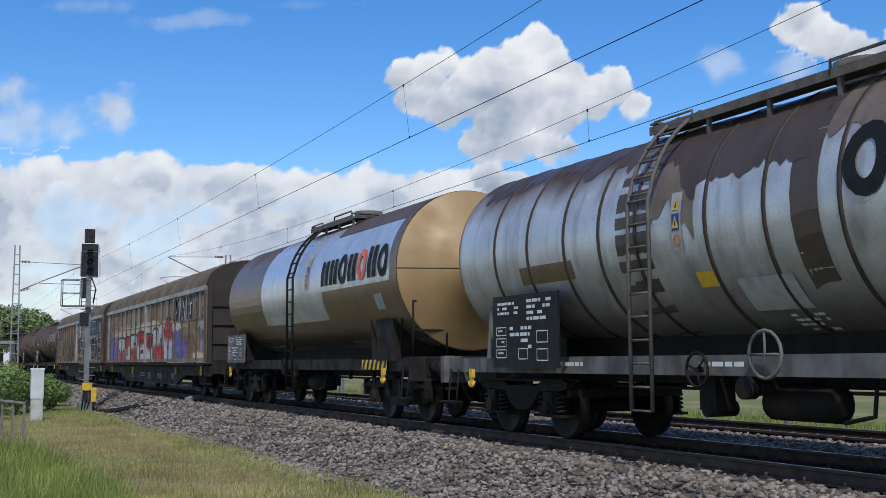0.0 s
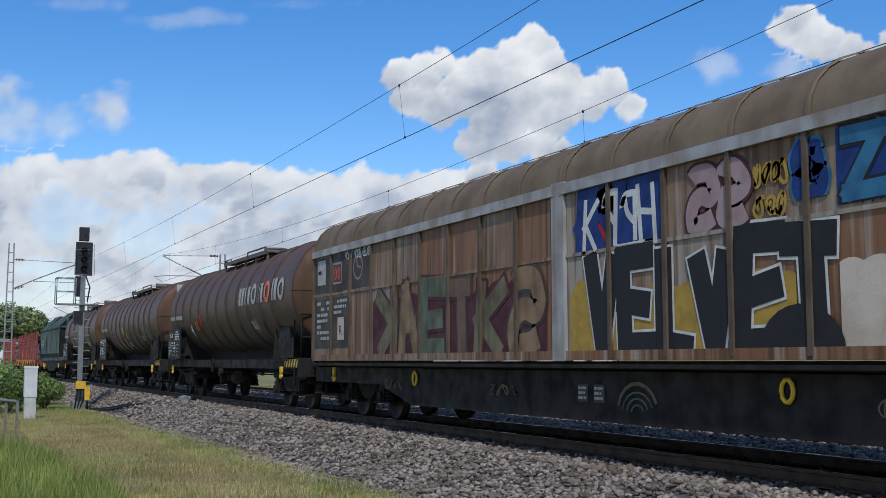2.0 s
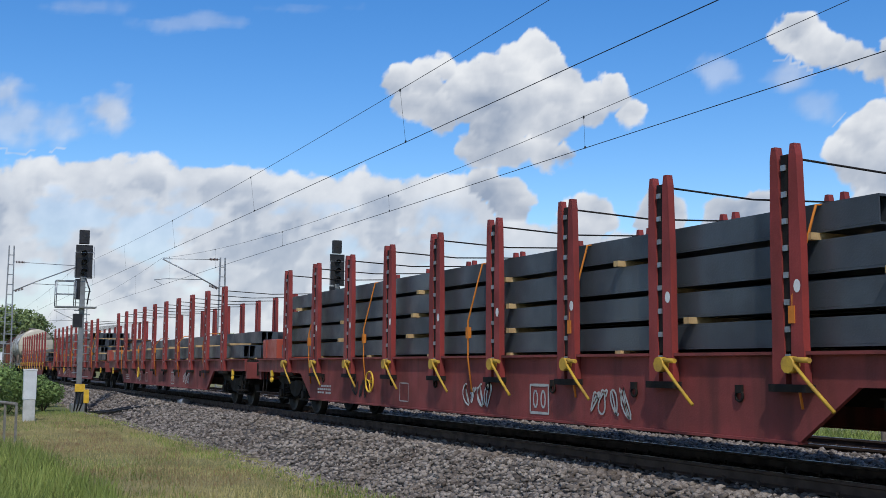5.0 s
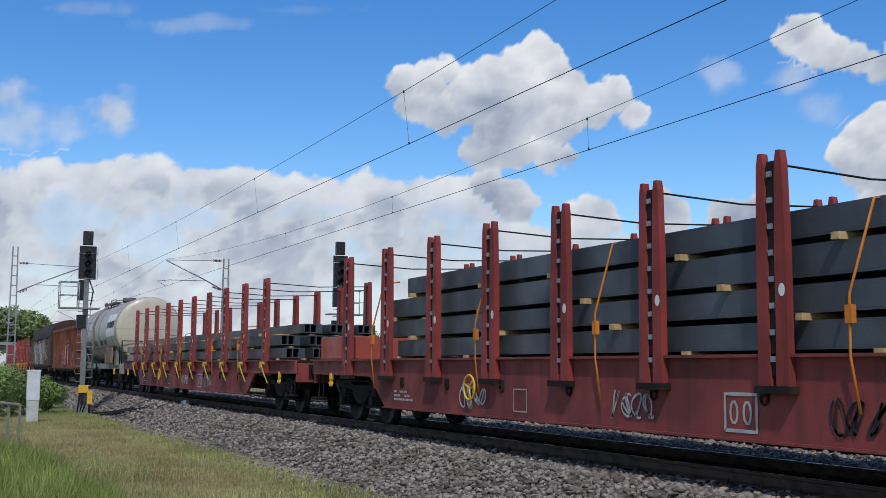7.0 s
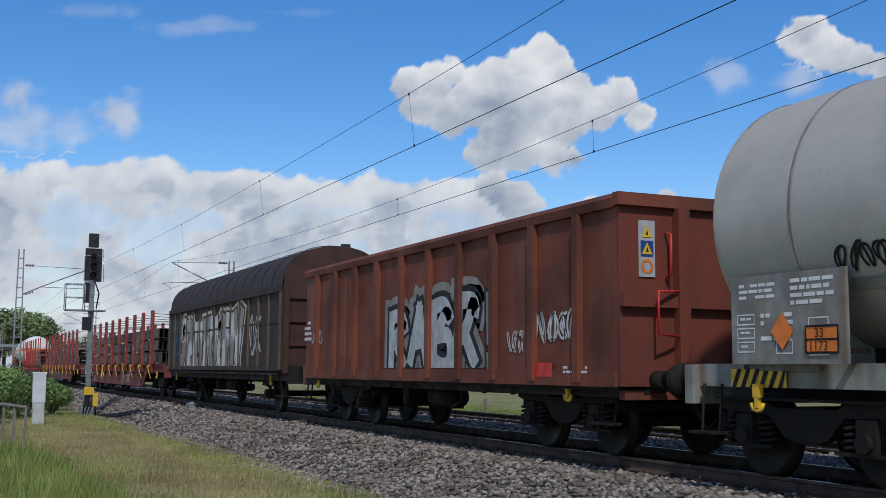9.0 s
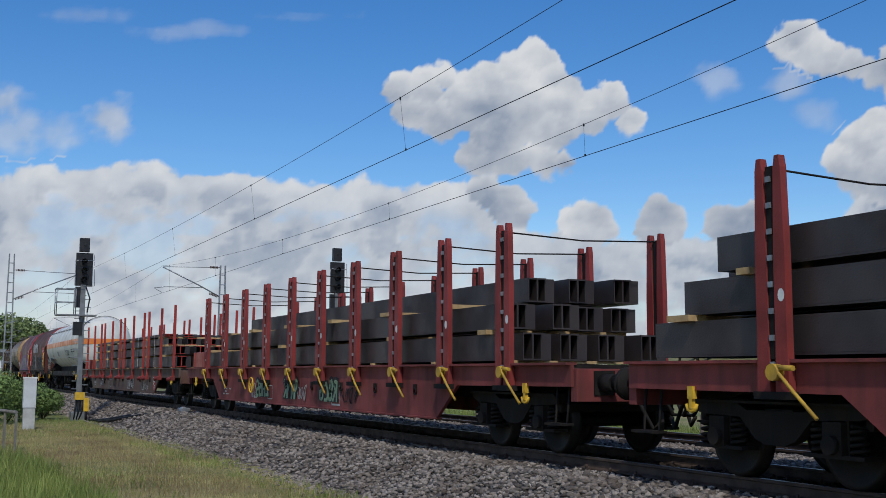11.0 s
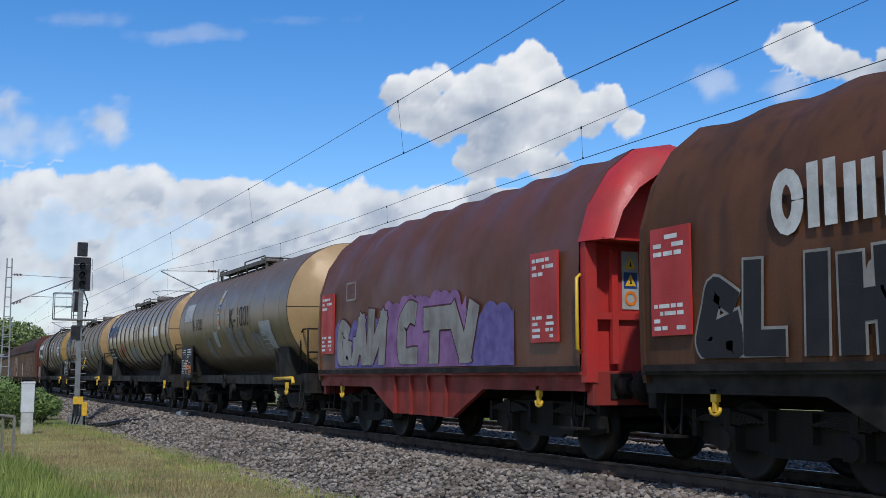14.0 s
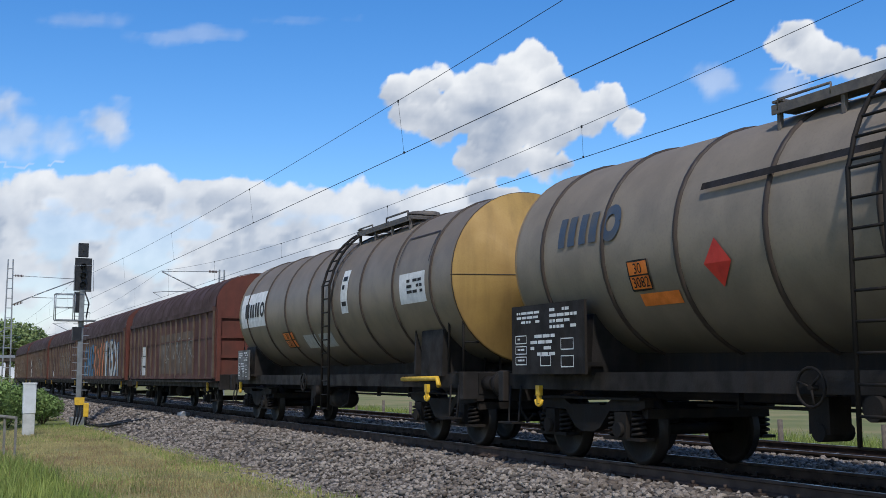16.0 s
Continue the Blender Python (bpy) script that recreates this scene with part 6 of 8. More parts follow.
for idx, lab, skin, cap, fr, nh, hw_, off, lad, wk, fe in specs:
    hl = (ENDS[idx + 1] - ENDS[idx]) / 2
    data = {21: (-hl + 1.45, -hl + 3.0, 1.15, 2.15, 1.47, M_black, "black data plate with white small print", 51, ("80", "2079")),
            22: None, 23: (-6.88, -4.86, 1.2, 2.2, 1.46, M_fr_dark, "dark data plate with white small print", 57),
            24: (-hl + 2.0, -hl + 3.1, 1.1, 1.9, 1.44, M_fr_grey, "grey data plate with small print", 61)}[idx]
    R, zc, sag = {21: (1.60, 2.85, 0.0), 22: (1.48, 2.88, 0.04), 23: (1.45, 2.88, 0.12), 24: (1.49, 2.88, 0.05)}[idx]
    e, L = tank_wagon(idx, lab, skin, cap, fr, M_hoop_dark if idx != 21 else skin, n_hoops=nh, hoop_w=hw_, hoop_t=0.03 if idx > 21 else 0.006, off=off, lad=None if lad is None else lad - 0.3, walk_y=wk, front=fe[0], rear=fe[1], data=data, R=R, zc=zc, lad_z=0.5, sag=sag)
    st_ = round_side(R, zc, sag)
    if idx == 21:
        for a, w in ((-4.0, 0.40), (0.6, 0.62)):
            text_mesh("sprayed_word", "K-100!", w * 1.25, st_, a, 2.62 if w < 0.5 else 2.55, M_black_sp, e, 0.02, "black sprayed letters")
        panel(e, -5.2, -4.05, 2.95, 3.5, st_, M_label_grey, "pale repair patch", "patch")
        warning_strip(e, -0.75, 2.55, st_, 0.28, 1.15)
        panel(e, -1.35, -0.9, 2.05, 2.5, st_, M_label_grey, "pale label")
        for a in (0.1, 1.1, 2.5, 3.3):
            panel(e, a, a + 0.8, 1.75, 2.6 - 0.1 * a, st_, M_patch, "grey touched-up patch", "patch")
        panel(e, 3.6, 4.6, 1.9, 2.6, st_, M_label_grey, "pale label")
        panel(e, -2.6, -1.9, 1.75, 2.35, st_, M_patch, "grey touched-up patch", "patch")
    elif idx == 22:
        part("dark_field", G().patch(-6.5, -4.6, 1.75, 2.45, st_, 0.01, 3, 6), M_black, e, "black data field with small print")
        lines_of_bars(e, -6.3, 2.4, 1.5, 0.55, 4, st_, None, 71, 0.016)
        brand_shapes(e, -6.4, 2.95, 2.6, 0.55, st_, [M_bluepaint], 1, 0.13, 4)
        hazard_plate(e, -3.6, 2.0, st_, "30", "3082", 0.42, 0.36)
        diamond(e, -2.5, 2.35, 0.24, st_, M_redmark, "red hazard placard")
        for a in (-1.2, -0.2):
            panel(e, a, a + 0.8, 1.85, 2.35, st_, M_label_grey, "pale label")
        warning_strip(e, 0.7, 2.35, st_, 0.3, 1.1)
        panel(e, 4.3, 5.6, 2.7, 3.05, st_, M_mark, "white label with dark print")
    elif idx == 23:
        brand_shapes(e, -5.6, 2.95, 1.6, 0.5, st_, [surface("faded_blue", (0.055, 0.075, 0.11), (0.09, 0.095, 0.10), 3, 0.6)], 2, 0.13, 3)
        hazard_plate(e, -3.9, 2.25, st_, "30", "3082", 0.42, 0.36)
        panel(e, -3.8, -3.0, 2.05, 2.2, st_, M_orange, "orange label")
        diamond(e, -2.15, 2.45, 0.24, st_, M_redmark, "red hazard placard")
        part("side_beam", G().patch(-2.4, 0.9, 3.28, 3.36, st_, 0.07, 4, 1), M_fr_dark, e)
        warning_strip(e, 1.1, 2.4, st_, 0.3, 1.0)
        panel(e, 4.2, 4.9, 2.3, 2.7, st_, M_dirtmark, "pale label")
        g = G()
        for k in range(9):
            a = 0.2 + k * 0.16
            g.cyl((-1.32, -a, 1.55 + k * 0.09), (-1.32, -a - 0.08, 1.595 + k * 0.09), 0.03, n=6)
        part("striped_lever", g, M_yellow, e, "yellow and black striped lever")
    else:
        panel(e, -5.9, -3.6, 2.5, 3.4, st_, M_mark, "white name board", "name_board")
        brand_shapes(e, -5.5, 2.75, 1.9, 0.42, st_, [M_ink], 1, 0.09, 4)
        panel(e, 2.15, 2.55, 2.5, 3.4, st_, M_mark, "white upright label")
        lines_of_bars(e, 2.22, 3.3, 0.26, 0.7, 4, st_, M_ink, 74, 0.014)
        panel(e, 5.35, 6.5, 2.5, 3.05, st_, M_mark, "white label with dark print")
        lines_of_bars(e, 5.7, 2.95, 0.7, 0.3, 3, st_, M_ink, 75, 0.014)
        part("access_frame", G().ribbon([(5.2, 3.2), (5.2, 3.75), (6.6, 3.75), (6.6, 3.2)], 0.03, st_, 0.012), M_hoop_dark, e)
        hazard_plate(e, -2.4, 1.9, st_, "30", "3082", 0.8, 0.36)
        for a in (-0.9, 0.2):
            panel(e, a, a + 0.9, 1.85, 2.15, st_, M_dirtmark, "pale label")
    if idx in (21, 23, 24):
        part("yellow_lever", G().tube([(-1.32, -L / 2 + 3.2, 1.12), (-1.34, -L / 2 + 1.6, 1.14), (-1.36, -L / 2 + 1.5, 1.0)], 0.045), M_yellow, e, "yellow brake lever")
    if idx == 22:
        stripes(e, L / 2 - 16.2, 1.0, 1.3, 0.2, flat(1.25))
# 19: white gas tank under a sunshield, orange band
e, L = wagon("white gas tank wagon with orange band under a sunshield", 18)
h = L / 2
M_gas = surface("white_gas_tank", (0.70, 0.69, 0.62), (0.61, 0.60, 0.54), 0.8, 0.5, streak=0.16, streak_col=(0.30, 0.27, 0.22), relief=0.03)
M_band = surface("orange_band", (0.72, 0.22, 0.04), (0.62, 0.18, 0.035), 1.2, 0.4, relief=0.03)
R, zc = 1.5, 2.85
barrel(e, -h + 1.12, h - 1.2, R, zc, M_gas, M_gas, 0.78)
sg = round_side(R + 0.02, zc)
seg = 30
arc = lambda r, y, a0=-28, a1=208: [(r * math.cos(radians(a)), y, zc + r * math.sin(radians(a))) for a in np.linspace(a0, a1, seg)]
g = G()
for r0 in (R + 0.02,):
    g.loft([arc(r0, y) for y in np.linspace(-h + 1.13, h - 1.15, 7)], False, False, True)
    g.loft([arc(r0 - 0.012, y) for y in np.linspace(-h + 1.13, h - 1.15, 7)], False, False, True)
part("sunshield", g, M_gas, e, "white sheet sunshield over the tank")
g = G().patch(-h + 1.15, h - 1.12, 2.77, 3.08, sg, 0.008, 8, 4)
part("orange_stripe", g, M_band, e, "orange painted band")
RG = R


def dome_y(x, z):
    r = math.hypot(x, z - zc) / RG
    k = float(np.interp(r, [0, 0.28, 0.58, 0.84, 0.95, 0.992, 1.003], [1.0, 0.96, 0.85, 0.68, 0.5, 0.25, 0.0]))
    return -h + 1.12 - 0.78 * k - 0.012


g = G().loft([[(x, dome_y(x, z), z) for x in RG * np.sin(np.linspace(-1.54, 1.54, 41)) * 0.995] for z in (2.77, 2.85, 2.92, 3.0, 3.08)], False, False, True)
part("orange_stripe", g, M_band, e, "orange painted band round the end")
seam = [(-(R + 0.05) * math.cos(radians(38)), y, zc + (R + 0.05) * math.sin(radians(38))) for y in np.linspace(h - 1.15, -h + 1.05, 12)]
over = [(-(R + 0.05) * math.cos(radians(a)), -h + 1.05, zc + (R + 0.05) * math.sin(radians(a))) for a in np.linspace(38, 150, 12)]
part("edge_strip", G().tube(seam + over[1:], 0.014, 6), M_black, e, "dark clamping strip")
for k in range(11):
    p = seam[k]
    part("clamp", G().box(p[0] - 0.06, p[0] + 0.02, p[1] - 0.12, p[1] + 0.12, p[2] - 0.05, p[2] + 0.04), M_steel, e)
part("gutter_lip", G().patch(-h + 1.15, h - 1.05, 2.08, 2.16, sg, 0.03, 6, 1), M_white, e)
hoops(e, [4.6, 1.4, -2.2, -5.6], R + 0.021, zc, M_patch, 0.02, 0.004)
ym = -h + 1.12 - 0.66
g = G().cyl((0.05, ym, 2.2), (0.05, ym - 0.14, 2.2), 0.42, n=28)
port = part("manhole_flange", g, M_gas, e)
g = G()
for k in range(20):
    a = 2 * math.pi * k / 20
    g.cyl((0.05 + 0.37 * math.cos(a), ym - 0.12, 2.2 + 0.37 * math.sin(a)), (0.05 + 0.37 * math.cos(a), ym - 0.20, 2.2 + 0.37 * math.sin(a)), 0.032, n=6)
tagged(part("flange_bolts", g, M_black, port), kind="stuff")
for s in (-1, 1):
    part("side_sill", G().box(s * 1.2 - 0.08, s * 1.2 + 0.08, -h + 0.7, h - 0.7, 0.95, 1.25), M_fr_dark, e, bevel=0.01)
part("centre_sill", G().box(-0.3, 0.3, -h + 0.7, h - 0.7, 0.85, 1.15), M_under, e)
part("tank_bearer", G().box(-0.75, 0.75, -h + 2.0, h - 2.0, 1.12, 1.58), M_under, e)
for y in (-h + 2.45, h - 2.93):
    bogie(e, y)
    saddle(e, y, 1.2, 2.55, M_fr_dark, 1.1)
ends_gear(e, L, M_fr_dark)
brake_gear(e, -h + 4.4, h - 4.4)
end_railing(e, -h + 0.75, -1, M_under)
plate(e, -7.5, -5.58, 1.28, 2.1, 1.45, M_black, "black data plate with small print", 81, ("23", "1965"))
stripes(e, -7.05, 1.0, 1.0, 0.24, flat(1.30))
stripes(e, h - 3.9, 1.0, 1.1, 0.24, flat(1.30))
M_paleblue = plain("pale_blue_mark", (0.36, 0.42, 0.52), 0.5)
brand_shapes(e, -6.75, 3.2, 1.2, 0.4, sg, [M_paleblue], 1, 0.09, 3)
part("company_mark", G().poly([(-7.75, 3.2), (-7.35, 3.2), (-7.55, 3.6)], sg, 0.012), M_paleblue, e)
scrawl(e, 2.5, 2.15, 1.7, 0.4, sg, M_ink, 91, 0.035, 4)
part("graffiti", G().ribbon([(2.6, 2.1), (3.3, 2.05), (4.2, 2.1), (4.9, 1.9)], 0.03, sg, 0.02), M_ink, e, "black sprayed line")
diamond(e, -4.74, 2.1, 0.2, sg, M_redmark)
panel(e, -1.9, -1.2, 2.2, 2.5, sg, M_dirtmark, "pale label")
for a in (5.4, 5.8, 6.3, 6.9):
    lines_of_bars(e, a, 2.55, 0.35, 0.22, 2, sg, M_ink, int(a * 10), 0.012)


# ---- sliding-wall wagons ----
def under_box(e, L, material, z0, z1, hw=1.28, belly=0.0, b_in=4.2):
    """Side sills, fish-bellied between the bogies when belly is given."""
    h = L / 2
    for s in (-1, 1):
        if belly:
            poly = [(-h + 0.7, z1), (-h + 0.7, z0), (-h + b_in, z0), (-h + b_in + 1.5, z0 - belly), (h - b_in - 1.5, z0 - belly), (h - b_in, z0), (h - 0.7, z0), (h - 0.7, z1)]
        else:
            poly = [(-h + 0.7, z1), (-h + 0.7, z0), (h - 0.7, z0), (h - 0.7, z1)]
        part("side_sill", G().prism(poly, "x", s * hw - 0.05, s * hw + 0.05), material, e)
    part("centre_sill", G().box(-0.3, 0.3, -h + 0.7, h - 0.7, 0.8, 1.1), M_under, e)


def roof_arc(hw, ze, zt, n=14, flatten=2.3):
    pts = []
    for k in range(n + 1):
        t = math.pi * k / n
        c, s = math.cos(t), math.sin(t)
        pts.append((-hw * math.copysign(abs(c) ** (2 / flatten), c), ze + (zt - ze) * abs(s) ** (2 / flatten)))
    return pts


def slide_wall(index, label, skin, roof, frame_mat, n=10, hw=1.45, zb=1.22, ze=3.50, zt=4.45, two_axle=False, belly=0.35, mid=True, end_mat=None, trim=None, group="", off=3.2, rib_w=0.07, post=True):
    e, L = wagon(label, index, group)
    h = L / 2
    y0, y1 = -h + 0.85, h - 0.85
    end_mat, trim = end_mat or skin, trim or M_trim
    # walls: ribs stand proud of the sheets
    halves = ((y0, 0.0), (0.0, y1)) if mid else ((y0, y1),)
    for s in (-1, 1):
        for a, b in halves:
            a2, b2 = a + 0.06, b - 0.06
            w = part("sliding_wall", G().box(s * hw - 0.03, s * hw + 0.03, a2, b2, zb, ze), skin, e)
            k_n = n // len(halves)
            for k in range(k_n + 1):
                y = a2 + (b2 - a2) * k / k_n
                part("rib", G().prism([(y - rib_w / 2, zb), (y + rib_w / 2, zb), (y + rib_w / 2, ze - 0.02), (y - rib_w / 2, ze - 0.02)], "x", s * (hw + 0.031), s * (hw + 0.085)), skin if s > 0 or not post else M_rib, w)
            if s < 0:
                zm = zb + (ze - zb) * 0.6
                for k in range(k_n):
                    pa, pb = a2 + (b2 - a2) * k / k_n + 0.04, a2 + (b2 - a2) * (k + 1) / k_n - 0.04
                    part("wall_panel", G().box(-hw - 0.0345, -hw - 0.02, pa, pb, zb + 0.09, zm), skin, w)
                    part("wall_panel", G().box(-hw - 0.0345, -hw - 0.02, pa, pb, zm + 0.05, ze - 0.03), skin, w)
            part("top_rail", G().box(s * hw - 0.02 if s > 0 else s * hw - 0.10, s * hw + 0.10 if s > 0 else s * hw + 0.02, a2, b2, ze - 0.02, ze + 0.13), trim, w, "pale upper rail")
            part("bottom_rail", G().box(min(s * (hw + 0.031), s * (hw + 0.07)), max(s * (hw + 0.031), s * (hw + 0.07)), a2, b2, zb - 0.04, zb + 0.09), skin, w)
            zm = zb + (ze - zb) * 0.6
            part("belt_rail", G().box(min(s * (hw + 0.031), s * (hw + 0.055)), max(s * (hw + 0.031), s * (hw + 0.055)), a2, b2, zm, zm + 0.05), skin, w)
    if mid:
        part("centre_post", G().box(-hw - 0.09, -hw + 0.05, -0.16, 0.16, zb - 0.05, ze + 0.16), trim, e)
    arc = roof_arc(hw + 0.02, ze + 0.1, zt)
    for a, b in halves:
        rings = [[(x, y, z) for x, z in arc] for y in np.linspace(a + 0.02, b - 0.02, 5)]
        r = part("roof", G().loft(rings, False, False, True), roof, e)
        n_r = max(4, n // len(halves))
        for k in range(n_r + 1):
            y = a + 0.05 + (b - a - 0.1) * k / n_r
            prof = [[(x * 1.006, yy, z + 0.012 + 0.02 * (i == 1)) for x, z in arc] for i, yy in ((0, y - 0.05), (1, y - 0.03), (1, y + 0.03), (0, y + 0.05))]
            part("roof_rib", G().loft(prof, False, False, True), roof, r)
    part("roof_ridge", G().box(-0.14, 0.14, y0 + 0.3, y1 - 0.3, zt - 0.005, zt + 0.06), M_fr_dark, e)
    # ends with posts
    for s, y in ((-1, y0), (1, y1)):
        poly = [(-hw, zb - 0.1), (hw, zb - 0.1), (hw, ze + 0.1)] + [(x, z) for x, z in arc[::-1]][1:-1] + [(-hw, ze + 0.1)]
        ew = part("end_wall", G().prism(poly, "y", min(y, y + s * 0.08), max(y, y + s * 0.08)), end_mat, e)
        for x in (-hw + 0.06, -0.5, 0.5, hw - 0.06):
            part("end_post", G().box(x - 0.06, x + 0.06, min(y + s * 0.081, y + s * 0.2), max(y + s * 0.081, y + s * 0.2), zb - 0.1, ze + 0.05), end_mat, ew)
        for z in (1.75, 2.35, 2.95):
            part("end_rail", G().box(-hw + 0.05, hw - 0.05, min(y + s * 0.081, y + s * 0.14), max(y + s * 0.081, y + s * 0.14), z, z + 0.08), end_mat, ew)
    part("floor_deck", G().box(-hw + 0.05, hw - 0.05, y0, y1, zb - 0.16, zb - 0.05), M_under, e)
    ends_gear(e, L, frame_mat)
    if two_axle:
        under_box(e, L, frame_mat, 0.86, 1.04, 1.3)
        for y in (-h + off + 0.6, h - off - 0.6):
            axle(e, y)
    else:
        under_box(e, L, frame_mat, 0.72, 1.04, 1.3, belly, 4.6)
        for y in (-h + off, h - off):
            bogie(e, y)
    part("guide_rail", G().box(-hw - 0.12, -hw + 0.1, -h + 1.0, h - 1.0, zb - 0.14, zb - 0.09).box(hw - 0.1, hw + 0.12, -h + 1.0, h - 1.0, zb - 0.14, zb - 0.09), frame_mat, e)
    brake_gear(e, -h + 5, h - 5)
    return e, L, flat(hw + 0.036), y0, y1


M_hab = surface("weathered_brown_wall", (0.215, 0.125, 0.070), (0.33, 0.275, 0.215), 0.55, 0.6, streak=0.85, streak_col=(0.055, 0.028, 0.018), lo=0.45, hi=0.62)
for m_, cols in ((M_hab, ((0.33, 0.305, 0.265), (0.22, 0.095, 0.042))),):
    nt_ = m_.node_tree
    bs_ = nt_.nodes["Principled BSDF"]
    old = bs_.inputs["Base Color"].links[0].from_socket
    info = nt_.nodes.new("ShaderNodeObjectInfo")
    pale = mix(nt_, times(nt_, ramp(nt_, info.outputs["Random"], 0.55, 0.9), 0.65), old, cols[0])
    rust = mix(nt_, times(nt_, ramp(nt_, info.outputs["Random"], 0.45, 0.1), 0.7), pale, cols[1])
    dark_run = ramp(nt_, noise_node(nt_, 1.0, 6, (6, 9, 0.45)), 0.50, 0.66)
    worn = mix(nt_, times(nt_, dark_run, 0.75), rust, (0.070, 0.034, 0.020))
    pale_run = ramp(nt_, noise_node(nt_, 1.3, 5, (5, 7, 0.3)), 0.56, 0.72)
    nt_.links.new(mix(nt_, times(nt_, pale_run, 0.55), worn, (0.42, 0.38, 0.33)), bs_.inputs["Base Color"])
M_habroof = surface("grimy_roof", (0.175, 0.132, 0.085), (0.12, 0.09, 0.062), 1.5, 0.75, streak=0.2)
M_rib = surface("wall_rib", (0.125, 0.092, 0.066), (0.085, 0.060, 0.043), 3, 0.7, streak=0.4)
M_trim = surface("pale_trim", (0.36, 0.36, 0.36), (0.25, 0.22, 0.19), 2, 0.55, streak=0.5, streak_col=(0.14, 0.075, 0.045))
M_red_w = surface("brown_red_wall", (0.105, 0.042, 0.032), (0.075, 0.034, 0.028), 0.9, 0.7, streak=0.5, streak_col=(0.035, 0.022, 0.018))
M_red_roof = surface("brown_roof", (0.075, 0.043, 0.037), (0.055, 0.034, 0.030), 1.5, 0.8, streak=0.2)
M_soot_w = surface("sooty_wall", (0.042, 0.033, 0.030), (0.060, 0.045, 0.038), 1.2, 0.75, streak=0.4)
M_greyfield = surface("pale_grey_field", (0.30, 0.29, 0.27), (0.23, 0.21, 0.19), 3, 0.7, streak=0.3)

M_pale_w = surface("pale_panel_paint", (0.30, 0.285, 0.255), (0.22, 0.205, 0.18), 1.2, 0.65, streak=0.5, streak_col=(0.15, 0.11, 0.08))
M_dark_w = surface("dark_panel_paint", (0.070, 0.060, 0.053), (0.055, 0.046, 0.041), 2, 0.65, streak=0.4)
M_old_sq = surface("rust_square", (0.16, 0.10, 0.07), (0.12, 0.08, 0.06), 3, 0.7)
M_olive = surface("faded_olive_spray", (0.18, 0.16, 0.095), (0.11, 0.09, 0.06), 2.5, 0.7, streak=0.6, streak_col=(0.06, 0.04, 0.028))
M_pale_old = surface("faded_cream_spray", (0.27, 0.18, 0.105), (0.15, 0.095, 0.06), 2.5, 0.7, streak=0.6, streak_col=(0.07, 0.045, 0.03))
M_plum = surface("plum_spray", (0.085, 0.028, 0.036), (0.065, 0.024, 0.03), 3, 0.7)
M_mint = surface("mint_spray", (0.13, 0.17, 0.12), (0.09, 0.10, 0.07), 2.5, 0.7, streak=0.5)
M_deep = surface("deep_blue_spray", (0.018, 0.045, 0.19), (0.015, 0.035, 0.13), 4, 0.65)
M_pink = surface("faded_pink_spray", (0.36, 0.27, 0.28), (0.30, 0.20, 0.21), 3, 0.7)


def logo_square(e, a, b, w, fw, ground, ring, letter_mat):
    """A worn emblem: a framed square with two dark upright shapes."""
    sq = panel(e, a - w * 0.62, a + w * 0.62, b - w * 0.66, b + w * 0.66, fw, ground, "worn painted square", "emblem", 0.006, 1)
    part("emblem_frame", G().ribbon([(a - w * 0.42, b - w * 0.34), (a + w * 0.42, b - w * 0.34), (a + w * 0.42, b + w * 0.34), (a - w * 0.42, b + w * 0.34), (a - w * 0.42, b - w * 0.34)], 0.045, fw, 0.011), ring, sq)
    for d in (-0.17, 0.17):
        part("emblem_shape", G().ribbon([(a + w * (d + 0.09 * math.cos(t)), b + w * 0.2 * math.sin(t)) for t in np.linspace(0, 6.28, 11)], 0.05, fw, 0.011), letter_mat, sq)


def clock_mark(e, a, b, r, fw, ground, ring):
    sq = panel(e, a - r * 1.4, a + r * 1.4, b - r * 1.5, b + r * 1.5, fw, ground, "worn painted square", "emblem", 0.006, 1)
    part("emblem_ring", G().ribbon([(a + r * math.cos(t), b + r * math.sin(t)) for t in np.linspace(0, 6.29, 25)], 0.04, fw, 0.011), ring, sq)
    part("emblem_hand", G().ribbon([(a - r * 0.3, b + r * 0.6), (a, b), (a + r * 0.7, b - r * 0.1)], 0.045, fw, 0.013), ring, sq)


# flat end walls, coloured dark to read as a recess
M_dark_end = surface("dark_recess", (0.040, 0.034, 0.031), (0.055, 0.044, 0.036), 2, 0.75, streak=0.4)
e, L, fw, y0, y1 = slide_wall(2, "weathered brown sliding-wall wagon with red and silver graffiti", M_hab, M_habroof, M_fr_dark, 18, end_mat=M_dark_end)
pw = 10.6 / 9
for k, (b0, b1) in ((0, (1.62, 2.54)), (1, (1.62, 2.54)), (0, (2.66, 3.45)), (1, (2.66, 3.45)), (2, (2.66, 3.45))):
    a = -10.69 + pw * k
    panel(e, a + 0.06, a + pw - 0.06, b0 - 0.2 * (b0 < 2), b1, fw, M_pale_w, "pale grey painted panel", "painted_panel", 0.004, 1)
lines_of_bars(e, -10.5, 3.35, 0.6, 0.5, 4, fw, M_dirtmark, 151)
lines_of_bars(e, -10.5, 2.4, 0.85, 0.7, 6, fw, M_dirtmark, 152)
lines_of_bars(e, -9.4, 2.5, 0.9, 0.25, 3, fw, M_ink, 153)
logo_square(e, -8.85, 3.06, 0.62, fw, M_old_sq, M_redmark, M_redmark)
clock_mark(e, -7.72, 3.06, 0.24, fw, M_old_sq, M_dirtmark)
